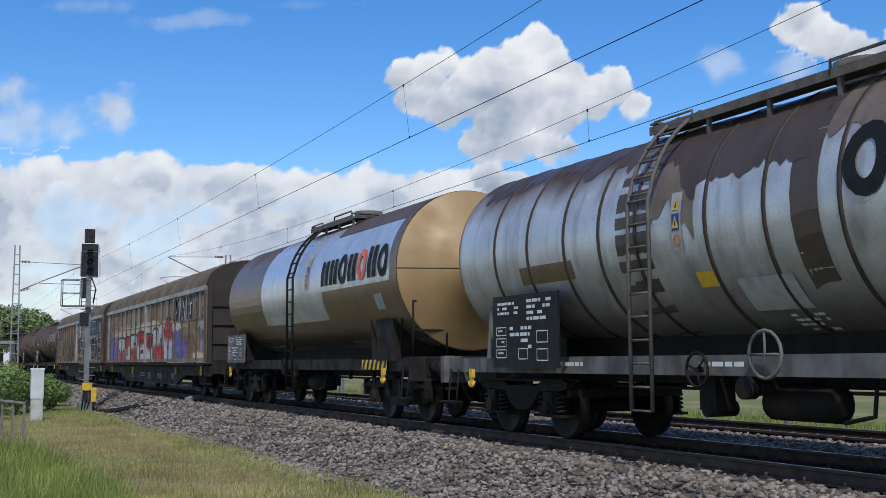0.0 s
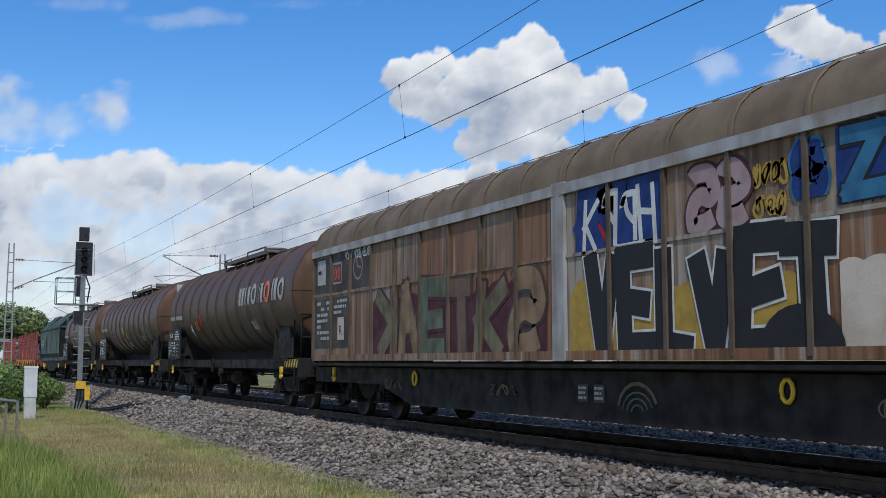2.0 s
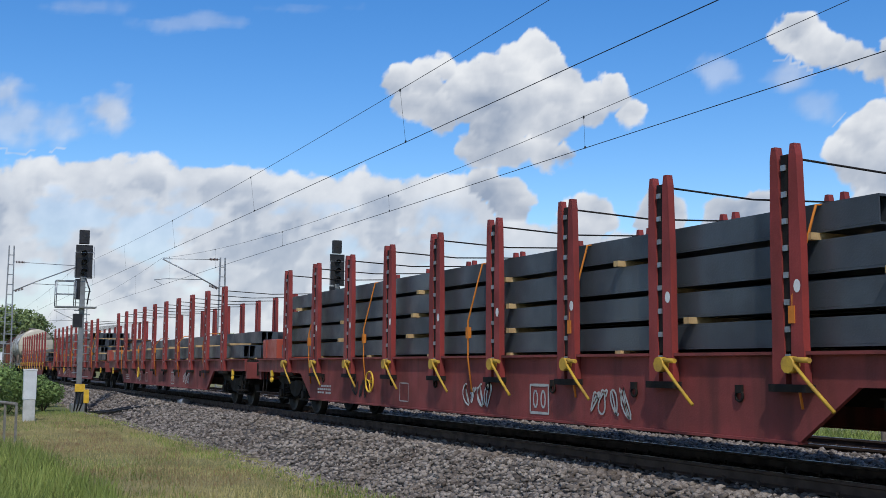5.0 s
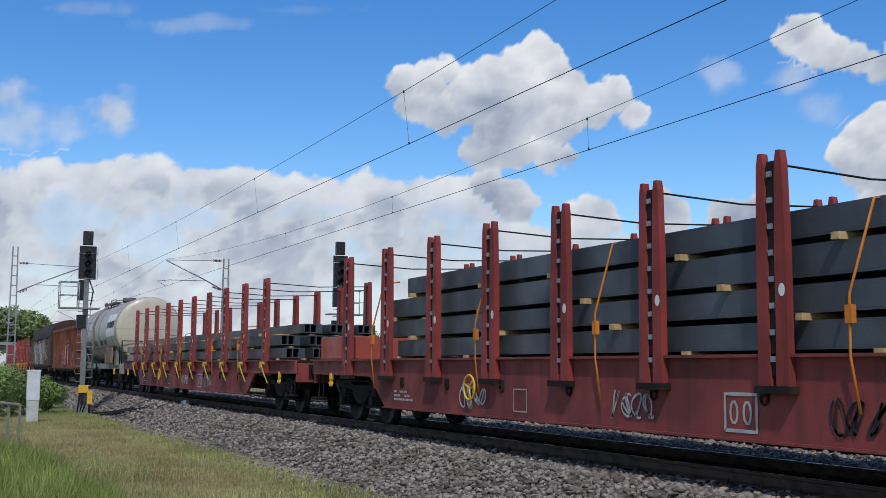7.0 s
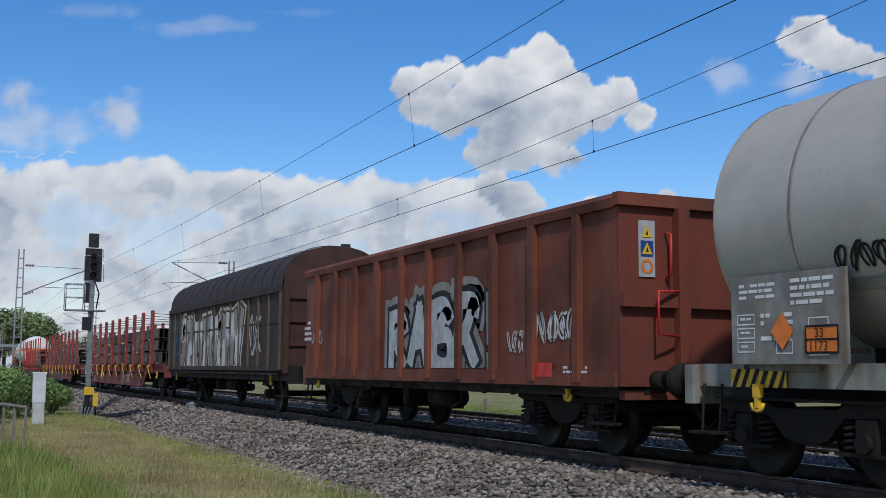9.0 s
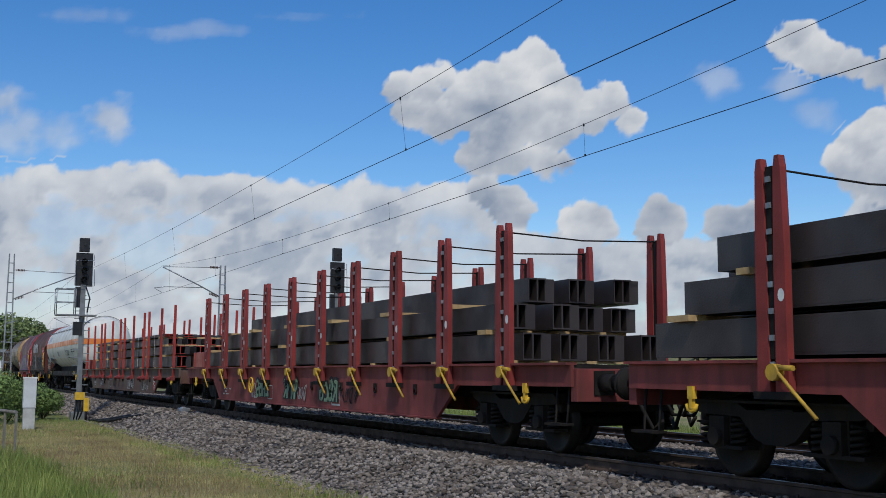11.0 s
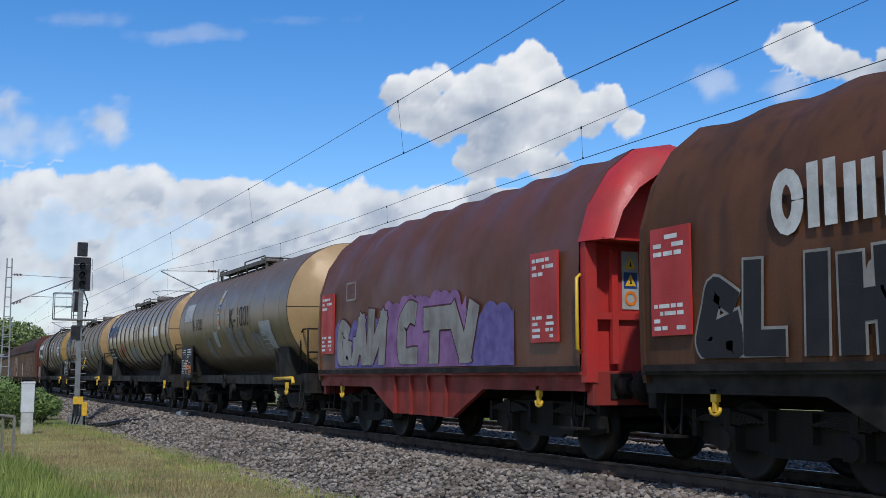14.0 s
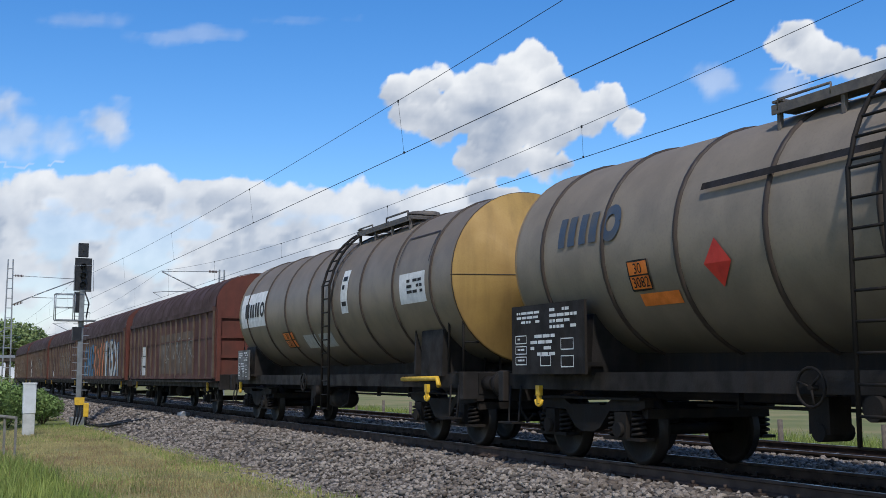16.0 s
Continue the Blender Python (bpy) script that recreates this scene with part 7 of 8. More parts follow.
wavy_field(e, -8.6, 6.3, 1.22, 2.80, fw, M_cream_sp, 3, "cream sprayed cloud", 0.008)
wavy_field(e, -9.75, -6.7, 1.22, 2.36, fw, M_blue_sp, 4, "violet sprayed cloud", 0.012)
wavy_field(e, 6.4, 7.9, 1.22, 1.95, fw, M_blue_sp, 15, "violet sprayed cloud", 0.009)
wavy_field(e, 5.2, 7.3, 1.22, 2.62, fw, M_cream_sp, 51, "cream sprayed cloud", 0.0055)
wavy_field(e, 5.3, 6.8, 1.22, 2.36, fw, M_blue_sp, 5, "violet sprayed cloud", 0.010)
panel(e, -8.1, -7.72, 1.8, 2.28, fw, M_yell_sp, "yellow sign", "sign", 0.016, 1)
text_mesh("lettering", "R", 0.36, fw, -8.03, 1.9, M_ink, e, 0.021)
rr = random.Random(9)


def block_shape(e, a, w, b, h, top, low, holes, round_top=0.0, seed=0):
    """One solid graffiti letter in two colours with a dripping border and dark counters."""
    rnd = random.Random(seed)

    def rim(x, grow):
        u = abs(2 * (x - a) / w - 1)
        return b + h * (1 - round_top * (1 - math.sqrt(max(0.0, 1 - u ** 2.6)))) + grow
    xs = np.linspace(a + 0.03, a + w - 0.03, 13)
    split = b + h * rnd.uniform(0.42, 0.55)
    teeth = [split + (0.13 if k % 2 else -0.10) * rnd.uniform(0.5, 1.3) for k in range(13)]
    ge, gt, gl = G(), G(), G()
    for k in range(12):
        x0, x1 = xs[k], xs[k + 1]
        ge.poly([(x0 - 0.07 * (k == 0), b), (x1 + 0.07 * (k == 11), b), (x1 + 0.07 * (k == 11), rim(x1, 0.09)), (x0 - 0.07 * (k == 0), rim(x0, 0.09))], fw, 0.014)
        gt.poly([(x0, teeth[k]), (x1, teeth[k + 1]), (x1, max(teeth[k + 1] + 0.02, rim(x1, 0))), (x0, max(teeth[k] + 0.02, rim(x0, 0)))], fw, 0.018)
        gl.poly([(x0, b + 0.02), (x1, b + 0.02), (x1, teeth[k + 1]), (x0, teeth[k])], fw, 0.018)
    piece = part("graffiti_letter", gt.weld(), top, e, "red and silver graffiti letter")
    part("second_colour", gl.weld(), low, piece)
    part("outline", ge.weld(), M_black_sp, piece)
    for hx, hy, rx, ry in holes:
        cx, cy = a + w * hx, b + h * hy
        part("counter", G().poly([(cx + w * rx * math.copysign(abs(math.cos(t)) ** 0.6, math.cos(t)), cy + h * ry * math.copysign(abs(math.sin(t)) ** 0.6, math.sin(t))) for t in np.linspace(0, 6.283, 16, False)], fw, 0.021), M_black_sp, piece)
        part("glint", G().ribbon([(cx + w * rx * 0.2, cy - h * ry * 0.6), (cx + w * rx * 0.2, cy + h * ry * 0.6)], 0.05, fw, 0.0245), M_spray_w, piece)


for a, w, hgt, ch in ((-6.95, 1.66, 1.02, "T"), (-5.25, 1.46, 1.04, "U"), (-3.75, 1.68, 1.10, "S"), (-2.0, 1.72, 1.18, "E"), (-0.2, 1.80, 1.05, "L"), (1.66, 1.02, 1.22, "1"), (2.72, 1.14, 1.36, "0"), (3.92, 1.5, 1.54, "8")):
    holes = {"T": ((0.12, 0.26, 0.10, 0.26), (0.88, 0.26, 0.10, 0.26)), "U": ((0.5, 0.42, 0.09, 0.22),), "S": ((0.72, 0.66, 0.22, 0.06), (0.25, 0.34, 0.2, 0.06)), "E": ((0.7, 0.68, 0.22, 0.07), (0.72, 0.33, 0.2, 0.07)),
             "L": ((0.7, 0.72, 0.24, 0.22),), "1": ((0.3, 0.2, 0.08, 0.16),), "0": ((0.5, 0.5, 0.13, 0.14),), "8": ((0.5, 0.70, 0.11, 0.06), (0.5, 0.32, 0.12, 0.07))}[ch]
    n_ = 1 if ch in "UEL8" else 0
    block_shape(e, a, w, 1.23, hgt, (M_chrome, M_red_sp)[n_], (M_red_sp, M_chrome)[n_], holes, 0.45 if ch in "08" else 0.12, int(90 + a * 3))
    for _ in range(6):
        x = a + rr.uniform(-0.12, 0.15)
        z = rr.uniform(1.3, 1.9)
        part("paint_dash", G().ribbon([(x, z), (x + 0.02, z + rr.uniform(0.08, 0.3))], 0.04, fw, 0.0265), M_spray_w, e)
for k, a in enumerate((5.62, 6.75, 7.85)):
    part("letter_ground", G().patch(a, a + 0.82, 2.62, 3.42, fw, 0.010, 1, 1), M_black_sp, e)
    block_letters(e, a, 2.63, 0.82, 0.78, fw, M_black_sp, M_spray_w, 120 + k, 1, "black letter with white sprayed edge", False, "PAF"[k], fat=0.30, thin=0.09)
panel(e, 8.88, 9.86, 2.64, 3.44, fw, M_pale_w, "pale grey painted panel", "painted_panel", 0.004, 1)
clock_mark(e, 9.36, 3.06, 0.26, fw, M_old_sq, M_dirtmark)
part("letter_ground", G().patch(10.06, 10.66, 2.62, 3.44, fw, 0.010, 1, 1), M_black_sp, e)
for k in range(4):
    part("spray_line", G().ribbon([(10.12 + 0.12 * k, 2.70), (10.2 + 0.12 * k, 3.36)], 0.03, fw, 0.016), M_spray_w, e, "white sprayed line")
wavy_field(e, 6.75, 8.7, 1.3, 2.40, fw, M_pale_old, 41, "faded cream sprayed field", 0.007)
wavy_field(e, 8.4, 9.95, 1.3, 2.34, fw, surface("faded_ochre_spray", (0.25, 0.14, 0.075), (0.15, 0.085, 0.05), 1.6, 0.7, streak=0.6, streak_col=(0.30, 0.24, 0.17)), 42, "faded ochre sprayed field", 0.009)
wavy_field(e, 8.9, 10.6, 1.22, 1.48, fw, M_cream_sp, 43, "cream sprayed patch", 0.011)
scrawl(e, 7.6, 1.7, 1.6, 0.5, fw, M_old_sq, 131, 0.035, 3)
panel(e, 9.98, 10.6, 1.4, 2.5, fw, M_pale_w, "pale grey painted panel", "painted_panel", 0.004, 1)
scrawl(e, 10.05, 1.8, 0.55, 0.5, fw, M_blue_sp, 130, 0.03, 3)
for a, word in ((-4.3, "TOSE"), (-1.9, ""), (-0.2, "TOSE"), (2.0, "SNDE"), (4.6, "108")):
    if word:
        text_mesh("sprayed_tag", word, 0.33, flat(1.355), a, 0.55, M_dirtmark, e, 0.008, "pale sprayed tag")
    else:
        scrawl(e, a, 0.6, 1.2, 0.2, flat(1.355), M_dirtmark, 141, 0.018, 5)
for a in (-3.6, 5.6):
    part("lashing_eye", G().tube([(-1.38, -a + 0.09 * math.cos(t), 0.86 + 0.12 * math.sin(t)) for t in np.linspace(0, 6.28, 10, False)], 0.028, 5, True), M_yellow, e, "yellow ring")

e, L, fw, y0, y1 = slide_wall(3, "weathered brown sliding-wall wagon with black and ochre graffiti", M_hab, M_habroof, M_fr_dark, 18, end_mat=M_dark_end)
for k, (b0, b1) in ((0, (1.45, 2.54)), (1, (1.45, 2.54)), (0, (2.66, 3.45)), (1, (2.66, 3.45)), (2, (2.66, 3.45))):
    a = -10.74 + pw * k
    panel(e, a + 0.06, a + pw - 0.06, b0, b1, fw, M_dark_w, "dark painted panel", "painted_panel", 0.004, 1)
panel(e, 9.4, 10.5, 1.35, 3.4, fw, M_dark_w, "dark painted panel", "painted_panel", 0.004, 1)
panel(e, -10.5, -9.95, 2.85, 3.4, fw, M_dirtmark, "pale label", "sign", 0.008, 1)
lines_of_bars(e, -10.45, 3.35, 0.4, 0.45, 3, fw, M_ink, 154)
lines_of_bars(e, -10.5, 2.5, 0.85, 0.9, 7, fw, M_dirtmark, 155)
lines_of_bars(e, -9.4, 2.5, 0.9, 0.35, 3, fw, M_dirtmark, 156)
logo_square(e, -9.2, 3.05, 0.62, fw, M_dark_w, M_pink, M_redmark)
clock_mark(e, -7.95, 3.1, 0.25, fw, M_dark_w, M_pink)
scrawl(e, -8.7, 3.25, 1.5, 0.25, fw, M_spray_w, 157, 0.03, 6)
panel(e, -9.15, -8.75, 1.62, 2.1, fw, M_cream_sp, "pale yellow flag mark", "sign", 0.012, 1)
text_mesh("lettering", "R", 0.3, fw, -9.05, 1.72, M_ink, e, 0.017)
wavy_field(e, -7.1, -0.4, 1.24, 2.35, fw, M_plum, 14, "plum sprayed ground", 0.006)
for k in range(6):
    block_letters(e, -6.9 + 1.07 * k, 1.26, 1.05, 1.15 + 0.1 * (k % 3), fw, (M_olive, M_pale_old, M_mint, M_old_sq)[k % 4], (M_plum, M_dark_w)[k % 2], 160 + k, 1, "faded olive and cream graffiti letter", False, fat=0.3, thin=0.07)
wavy_field(e, 0.25, 1.5, 1.24, 2.2, fw, M_yell_sp, 6, "ochre sprayed patch", 0.007)
wavy_field(e, 1.6, 4.6, 1.24, 2.1, fw, M_yell_sp, 7, "ochre sprayed patch", 0.006)
block_letters(e, 0.72, 1.2, 4.5, 1.32, fw, M_black_sp, M_spray_w, 162, 6, "black graffiti letter with white edge", False, "VELVET", fat=0.46, thin=0.045)
part("painted_dome", G().poly([(4.65 + 0.62 * math.cos(t), 1.25 + 0.5 * math.sin(t)) for t in np.linspace(0, math.pi, 13)], fw, 0.0235), M_black_sp, e, "black sprayed half disc")
wavy_field(e, 5.2, 6.6, 1.24, 2.1, fw, M_cream_sp, 8, "cream sprayed patch", 0.008)
block_letters(e, 6.4, 1.25, 3.9, 1.28, fw, M_black_sp, M_spray_w, 163, 5, "black graffiti letter with white edge", False, "TBONE".replace("O", "0"), fat=0.34, thin=0.06)
wavy_field(e, 0.45, 2.35, 2.64, 3.4, fw, M_red_sp, 9, "red sprayed patch", 0.007)
block_letters(e, 0.6, 2.58, 1.7, 0.85, fw, M_spray_w, M_deep, 164, 4, "blue and white graffiti letter", False, fat=0.2, thin=0.24)
block_letters(e, 2.85, 2.64, 1.1, 0.8, fw, M_pink, M_plum, 165, 2, "pink and silver graffiti letter", False, fat=0.36, thin=0.05)
scrawl(e, 4.0, 2.98, 0.55, 0.32, fw, M_yell_sp, 166, 0.045, 4)
scrawl(e, 4.0, 2.66, 0.55, 0.28, fw, M_yell_sp, 169, 0.045, 3)
block_letters(e, 4.6, 2.8, 0.55, 0.55, fw, M_deep, M_cyan_sp, 170, 1, "blue graffiti letter", False, "8", fat=0.3, thin=0.05)
panel(e, 5.2, 9.3, 2.68, 3.44, fw, M_deep, "dark blue sprayed ground", "graffiti_background", 0.006, 1)
block_letters(e, 5.3, 2.68, 3.9, 0.75, fw, M_cyan_sp, M_black_sp, 167, 6, "blue graffiti letter", True, fat=0.26, thin=0.04)
scrawl(e, 9.5, 2.7, 0.8, 0.6, fw, M_spray_w, 168, 0.04, 3)
part("painted_arc", G().ribbon([(1.6 + 0.42 * math.cos(t), 0.55 + 0.34 * math.sin(t)) for t in np.linspace(0.3, 3.0, 8)], 0.05, flat(1.355), 0.01), M_olive, e)
for k in range(3):
    part("painted_arc", G().ribbon([(1.6 + (0.33 - 0.1 * k) * math.cos(t), 0.52 + (0.26 - 0.08 * k) * math.sin(t)) for t in np.linspace(0.3, 3.0, 8)], 0.025, flat(1.355), 0.01), M_mint, e)
for a in (-6.8, -2.4, 5.5, 8):
    scrawl(e, a, 0.62, 0.9, 0.22, flat(1.355), M_olive, int(170 + a), 0.022, 4)
for a in (0.2, 0.6):
    panel(e, a, a + 0.26, 0.62, 0.86, flat(1.355), M_dark_w, "", "sign", 0.006, 1)
    lines_of_bars(e, a + 0.02, 0.84, 0.22, 0.2, 3, flat(1.355), M_dirtmark, int(180 + a), 0.009)
for a in (-5.3, 4.3):
    part("lashing_eye", G().tube([(-1.38, -a + 0.09 * math.cos(t), 0.86 + 0.12 * math.sin(t)) for t in np.linspace(0, 6.28, 10, False)], 0.028, 5, True), M_yellow, e, "yellow ring")

# sooty two-axled wagon with a tall silver piece
e, L, fw, y0, y1 = slide_wall(14, "sooty brown sliding-wall wagon with tall silver graffiti", M_soot_w, M_soot_w, M_fr_dark, 14, 1.42, 1.15, 3.15, 4.35, True, 0, False, surface("dark_red_end", (0.075, 0.035, 0.028), (0.05, 0.03, 0.025), 2, 0.7), M_soot_w, off=2.5)
block_letters(e, -5.0, 1.2, 8.6, 1.75, fw, M_spray_w, M_black_sp, 180, 8, "tall white and silver graffiti letter", False, "", M_greyfield, M_cream_sp, 0.36, 0.10)
scrawl(e, -6.6, 1.4, 1.4, 1.6, fw, M_cyan_sp, 181, 0.08, 2)
scrawl(e, 4.2, 1.5, 1.2, 1.2, fw, M_spray_w, 182, 0.06, 2)
# five brown wagons at the tail
for k in range(5):
    e, L, fw, y0, y1 = slide_wall(25 + k, "brown-red sliding-wall wagon with faded graffiti" if k != 1 else "brown-red sliding-wall wagon with blue and orange graffiti", M_red_w, M_red_roof, M_fr_dark, 16, 1.42, 1.15, 3.2, 4.35, True, 0, False,
                                  surface("red_end", (0.13, 0.042, 0.03), (0.10, 0.036, 0.026), 2, 0.65, streak=0.3), M_red_roof, "brown sliding-wall wagons", off=2.6)
    if k == 1:
        block_letters(e, -5.5, 1.2, 3.8, 1.7, fw, M_cyan_sp, M_black_sp, 190, 3, "blue graffiti letters")
        block_letters(e, -2.0, 1.2, 3.6, 1.6, fw, surface("orange_spray", (0.50, 0.16, 0.06), (0.4, 0.12, 0.05), 4, 0.6), M_black_sp, 191, 3, "orange graffiti letters")
        block_letters(e, 2.0, 1.2, 3.6, 1.7, fw, M_chrome, M_cyan_sp, 192, 3, "pale blue graffiti letters")
    else:
        block_letters(e, -4.8, 1.25, 1.3, 1.2, fw, M_spray_w, M_black_sp, 200 + k, 1, "white graffiti letter")
        panel(e, -1.0, 4.6, 1.3, 2.7, fw, surface("faded_paint", (0.13, 0.095, 0.07), (0.09, 0.065, 0.05), 2, 0.7), "faded brown painted field", "field", 0.004, 1)
        scrawl(e, -0.6, 1.6, 5.4, 1.0, fw, M_greyfield, 210 + k, 0.05, 6)

# ---- open box wagon ----
M_box = surface("rust_red_box", (0.20, 0.062, 0.036), (0.105, 0.038, 0.027), 0.8, 0.7, streak=0.5, streak_col=(0.065, 0.035, 0.027), relief=0.3)
M_box2 = surface("rust_red_box_end", (0.17, 0.045, 0.030), (0.12, 0.038, 0.028), 0.8, 0.7, streak=0.4)
e, L = wagon("rust-red open box wagon with silver graffiti", 13)
h, hw, zb, zt = L / 2, 1.44, 1.02, 3.45
y0, y1 = -h + 0.62, h - 1.25
for s in (-1, 1):
    w = part("side_wall", G().box(min(s * hw, s * (hw - 0.05)), max(s * hw, s * (hw - 0.05)), y0, y1, zb, zt), M_box, e)
    part("top_rail", G().prism([(s * (hw - 0.1), zt - 0.14), (s * (hw + 0.06), zt - 0.14), (s * (hw + 0.08), zt - 0.02), (s * (hw + 0.02), zt + 0.05), (s * (hw - 0.1), zt + 0.05)], "y", y0, y1), M_box, w)
    part("bottom_rail", G().box(min(s * hw, s * (hw + 0.05)), max(s * hw, s * (hw + 0.05)), y0, y1, zb - 0.06, zb + 0.16), M_box, w)
    for k in range(10):
        y = y0 + 0.9 + (y1 - y0 - 1.8) * k / 9
        part("stanchion", G().prism([(y - 0.07, zb), (y + 0.07, zb), (y + 0.07, zt - 0.14), (y - 0.07, zt - 0.14)], "x", s * (hw + 0.002), s * (hw + 0.10)), M_box, w)
    part("door", G().box(min(s * (hw + 0.002), s * (hw + 0.035)), max(s * (hw + 0.002), s * (hw + 0.035)), 3.5, 5.0, zb + 0.17, zt - 0.3), M_box, w)
for s, y in ((-1, y0), (1, y1)):
    w = part("end_wall", G().box(-hw, hw, min(y, y + s * 0.06), max(y, y + s * 0.06), zb - 0.05, zt), M_box2, e)
    part("end_top_rail", G().box(-hw - 0.06, hw + 0.06, min(y, y + s * 0.14), max(y, y + s * 0.14), zt - 0.12, zt + 0.05), M_box, w)
    part("end_beam", G().box(-hw, hw, min(y + s * 0.06, y + s * 0.16), max(y + s * 0.06, y + s * 0.16), 2.0, 2.18), M_box2, w)
    for x in (-0.5, 0.5):
        part("end_post", G().box(x - 0.09, x + 0.09, min(y + s * 0.06, y + s * 0.2), max(y + s * 0.06, y + s * 0.2), zb, zt - 0.12), M_box2, w)
    part("handrail", G().tube([(-0.72, y + s * 0.08, 3.0), (-0.72, y + s * 0.2, 2.97), (-0.72, y + s * 0.2, 2.45), (-0.72, y + s * 0.08, 2.4)], 0.018)
         .tube([(-0.55, y + s * 0.16, 2.22), (-1.0, y + s * 0.3, 2.2), (-1.0, y + s * 0.3, 1.65), (-0.55, y + s * 0.16, 1.62)], 0.02), M_redmark, w, "red grab rail")
    if s < 0:
        warning_strip(w, 0, 0, lambda a, b, o, y=y: (-1.15 + a, y - 0.07 - o, 2.4 + b), 0.26, 0.75)
part("floor_deck", G().box(-hw, hw, y0, y1, zb - 0.1, zb), M_under, e)
under_box(e, L, M_fr_dark, 0.82, 1.03, 1.25)
ends_gear(e, L, M_box)
for y in (-h + 2.6, h - 3.2):
    bogie(e, y)
brake_gear(e, -h + 4.6, h - 5)
fw = flat(hw + 0.002)
block_letters(e, -1.0, 1.2, 4.0, 1.2, fw, M_chrome, M_black_sp, 220, 4, "silver graffiti letter with black edge", True, "RABR", None, M_greyfield, 0.28, 0.14)
block_letters(e, 2.95, 1.15, 0.75, 1.5, fw, M_greyfield, M_black_sp, 224, 1, "pale graffiti mark", False, "!", fat=0.35, thin=0.1)
scrawl(e, 4.6, 1.5, 1.3, 0.6, fw, M_spray_w, 221, 0.045, 5)
scrawl(e, -5.8, 1.7, 0.9, 0.4, fw, M_spray_w, 222, 0.03, 4)
scrawl(e, 3.85, 1.4, 0.5, 0.4, fw, M_spray_w, 223, 0.025, 3)
panel(e, 4.7, 5.3, 1.08, 1.28, flat(hw + 0.05), M_redmark, "red label", "sign", 0.004, 1)
lines_of_bars(e, 5.6, 1.24, 0.7, 0.12, 2, flat(hw + 0.05), None, 225, 0.006)
lines_of_bars(e, -6.4, 2.3, 0.6, 0.5, 4, fw, None, 226, 0.006)

# ---- green hooded wagon ----
M_grn = surface("green_hood", (0.105, 0.150, 0.135), (0.060, 0.088, 0.080), 1.0, 0.65, streak=0.5, streak_col=(0.022, 0.026, 0.024))
# solid sheet behind the ribs, near black so the gaps read as deep slots
M_grn_in = surface("dark_hood_sheet", (0.013, 0.018, 0.016), (0.008, 0.010, 0.010), 2, 0.8)
e, L = wagon("dark green telescopic-hood wagon with ribbed walls", 7)
h = L / 2
hz = [(-1.45, 1.45), (-1.45, 3.45), (-0.55, 4.36), (0.55, 4.36), (1.45, 3.45), (1.45, 1.45)]
cuts = [-h + 0.85, -h + 0.85 + (L - 1.7) * 0.36, -h + 0.85 + (L - 1.7) * 0.68, h - 0.85]
for i in range(3):
    a, b = cuts[i], cuts[i + 1]
    k = 1.0 - 0.025 * (i == 1)
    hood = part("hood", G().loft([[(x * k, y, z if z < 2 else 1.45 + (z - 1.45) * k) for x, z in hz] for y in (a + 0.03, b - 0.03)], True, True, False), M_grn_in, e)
    n = 12
    for j in range(n):
        y = a + 0.25 + (b - a - 0.5) * j / (n - 1)
        part("hood_rib", G().box(-1.45 * k - 0.05, -1.45 * k - 0.001, y - 0.075, y + 0.075, 1.7, 3.25), M_grn, hood)
        part("hood_rib", G().box(1.45 * k + 0.001, 1.45 * k + 0.05, y - 0.05, y + 0.05, 1.7, 3.25), M_grn, hood)
    for j in range(18):
        y = a + 0.12 + (b - a - 0.24) * j / 17
        part("roof_rib", G().prism([(-1.47 * k, 3.38), (-1.45 * k, 3.5), (-0.57 * k, 4.40 * k + 0.1 * (1 - k)), (-0.55 * k, 4.34 * k + 0.1 * (1 - k)), (-1.42 * k, 3.36)], "y", y - 0.03, y + 0.03), M_grn, hood)
    for y in (a + 0.08, b - 0.08):
        part("hood_frame", G().loft([[(x * k * 1.03, yy, z if z < 2 else 1.45 + (z - 1.45) * k * 1.015) for x, z in hz] for yy in (y - 0.06, y + 0.06)], True, False, False), M_grn, hood)
part("floor_deck", G().box(-1.4, 1.4, -h + 0.8, h - 0.8, 1.22, 1.44), M_grn, e, bevel=0.01)
for s, y in ((-1, -h + 0.85), (1, h - 0.85)):
    for x in (-1.0, 0.0, 1.0):
        part("end_post", G().box(x - 0.07, x + 0.07, min(y, y + s * 0.12), max(y, y + s * 0.12), 1.4, 4.0 if x else 4.3), M_grn, e)
    part("end_rail", G().box(-1.4, 1.4, min(y, y + s * 0.1), max(y, y + s * 0.1), 3.35, 3.45), M_grn, e)
under_box(e, L, M_fr_dark, 0.82, 1.2, 1.28, 0.3, 3.6)
ends_gear(e, L, M_fr_dark)
for y in (-h + 2.6, h - 2.6):
    bogie(e, y, "leaf")
brake_gear(e, -h + 4.4, h - 4.4)
wheel_ring(e, 3.6, 0.85, -1.4, 0.2, M_yellow, "ochre handbrake wheel")
fw = flat(1.50)
panel(e, -h + 1.0, -h + 3.6, 2.0, 2.75, fw, M_fr_grey, "grey data field", "field", 0.004, 1)
lines_of_bars(e, -h + 1.1, 2.7, 2.2, 0.6, 5, fw, M_dirtmark, 231, 0.01)
panel(e, 1.5, 2.7, 2.35, 2.5, fw, M_cyan_sp, "blue label", "sign", 0.004, 1)
scrawl(e, h - 1.9, 1.5, 0.8, 0.3, flat(1.455), plain("green_spray", (0.08, 0.3, 0.12)), 232, 0.03, 3)

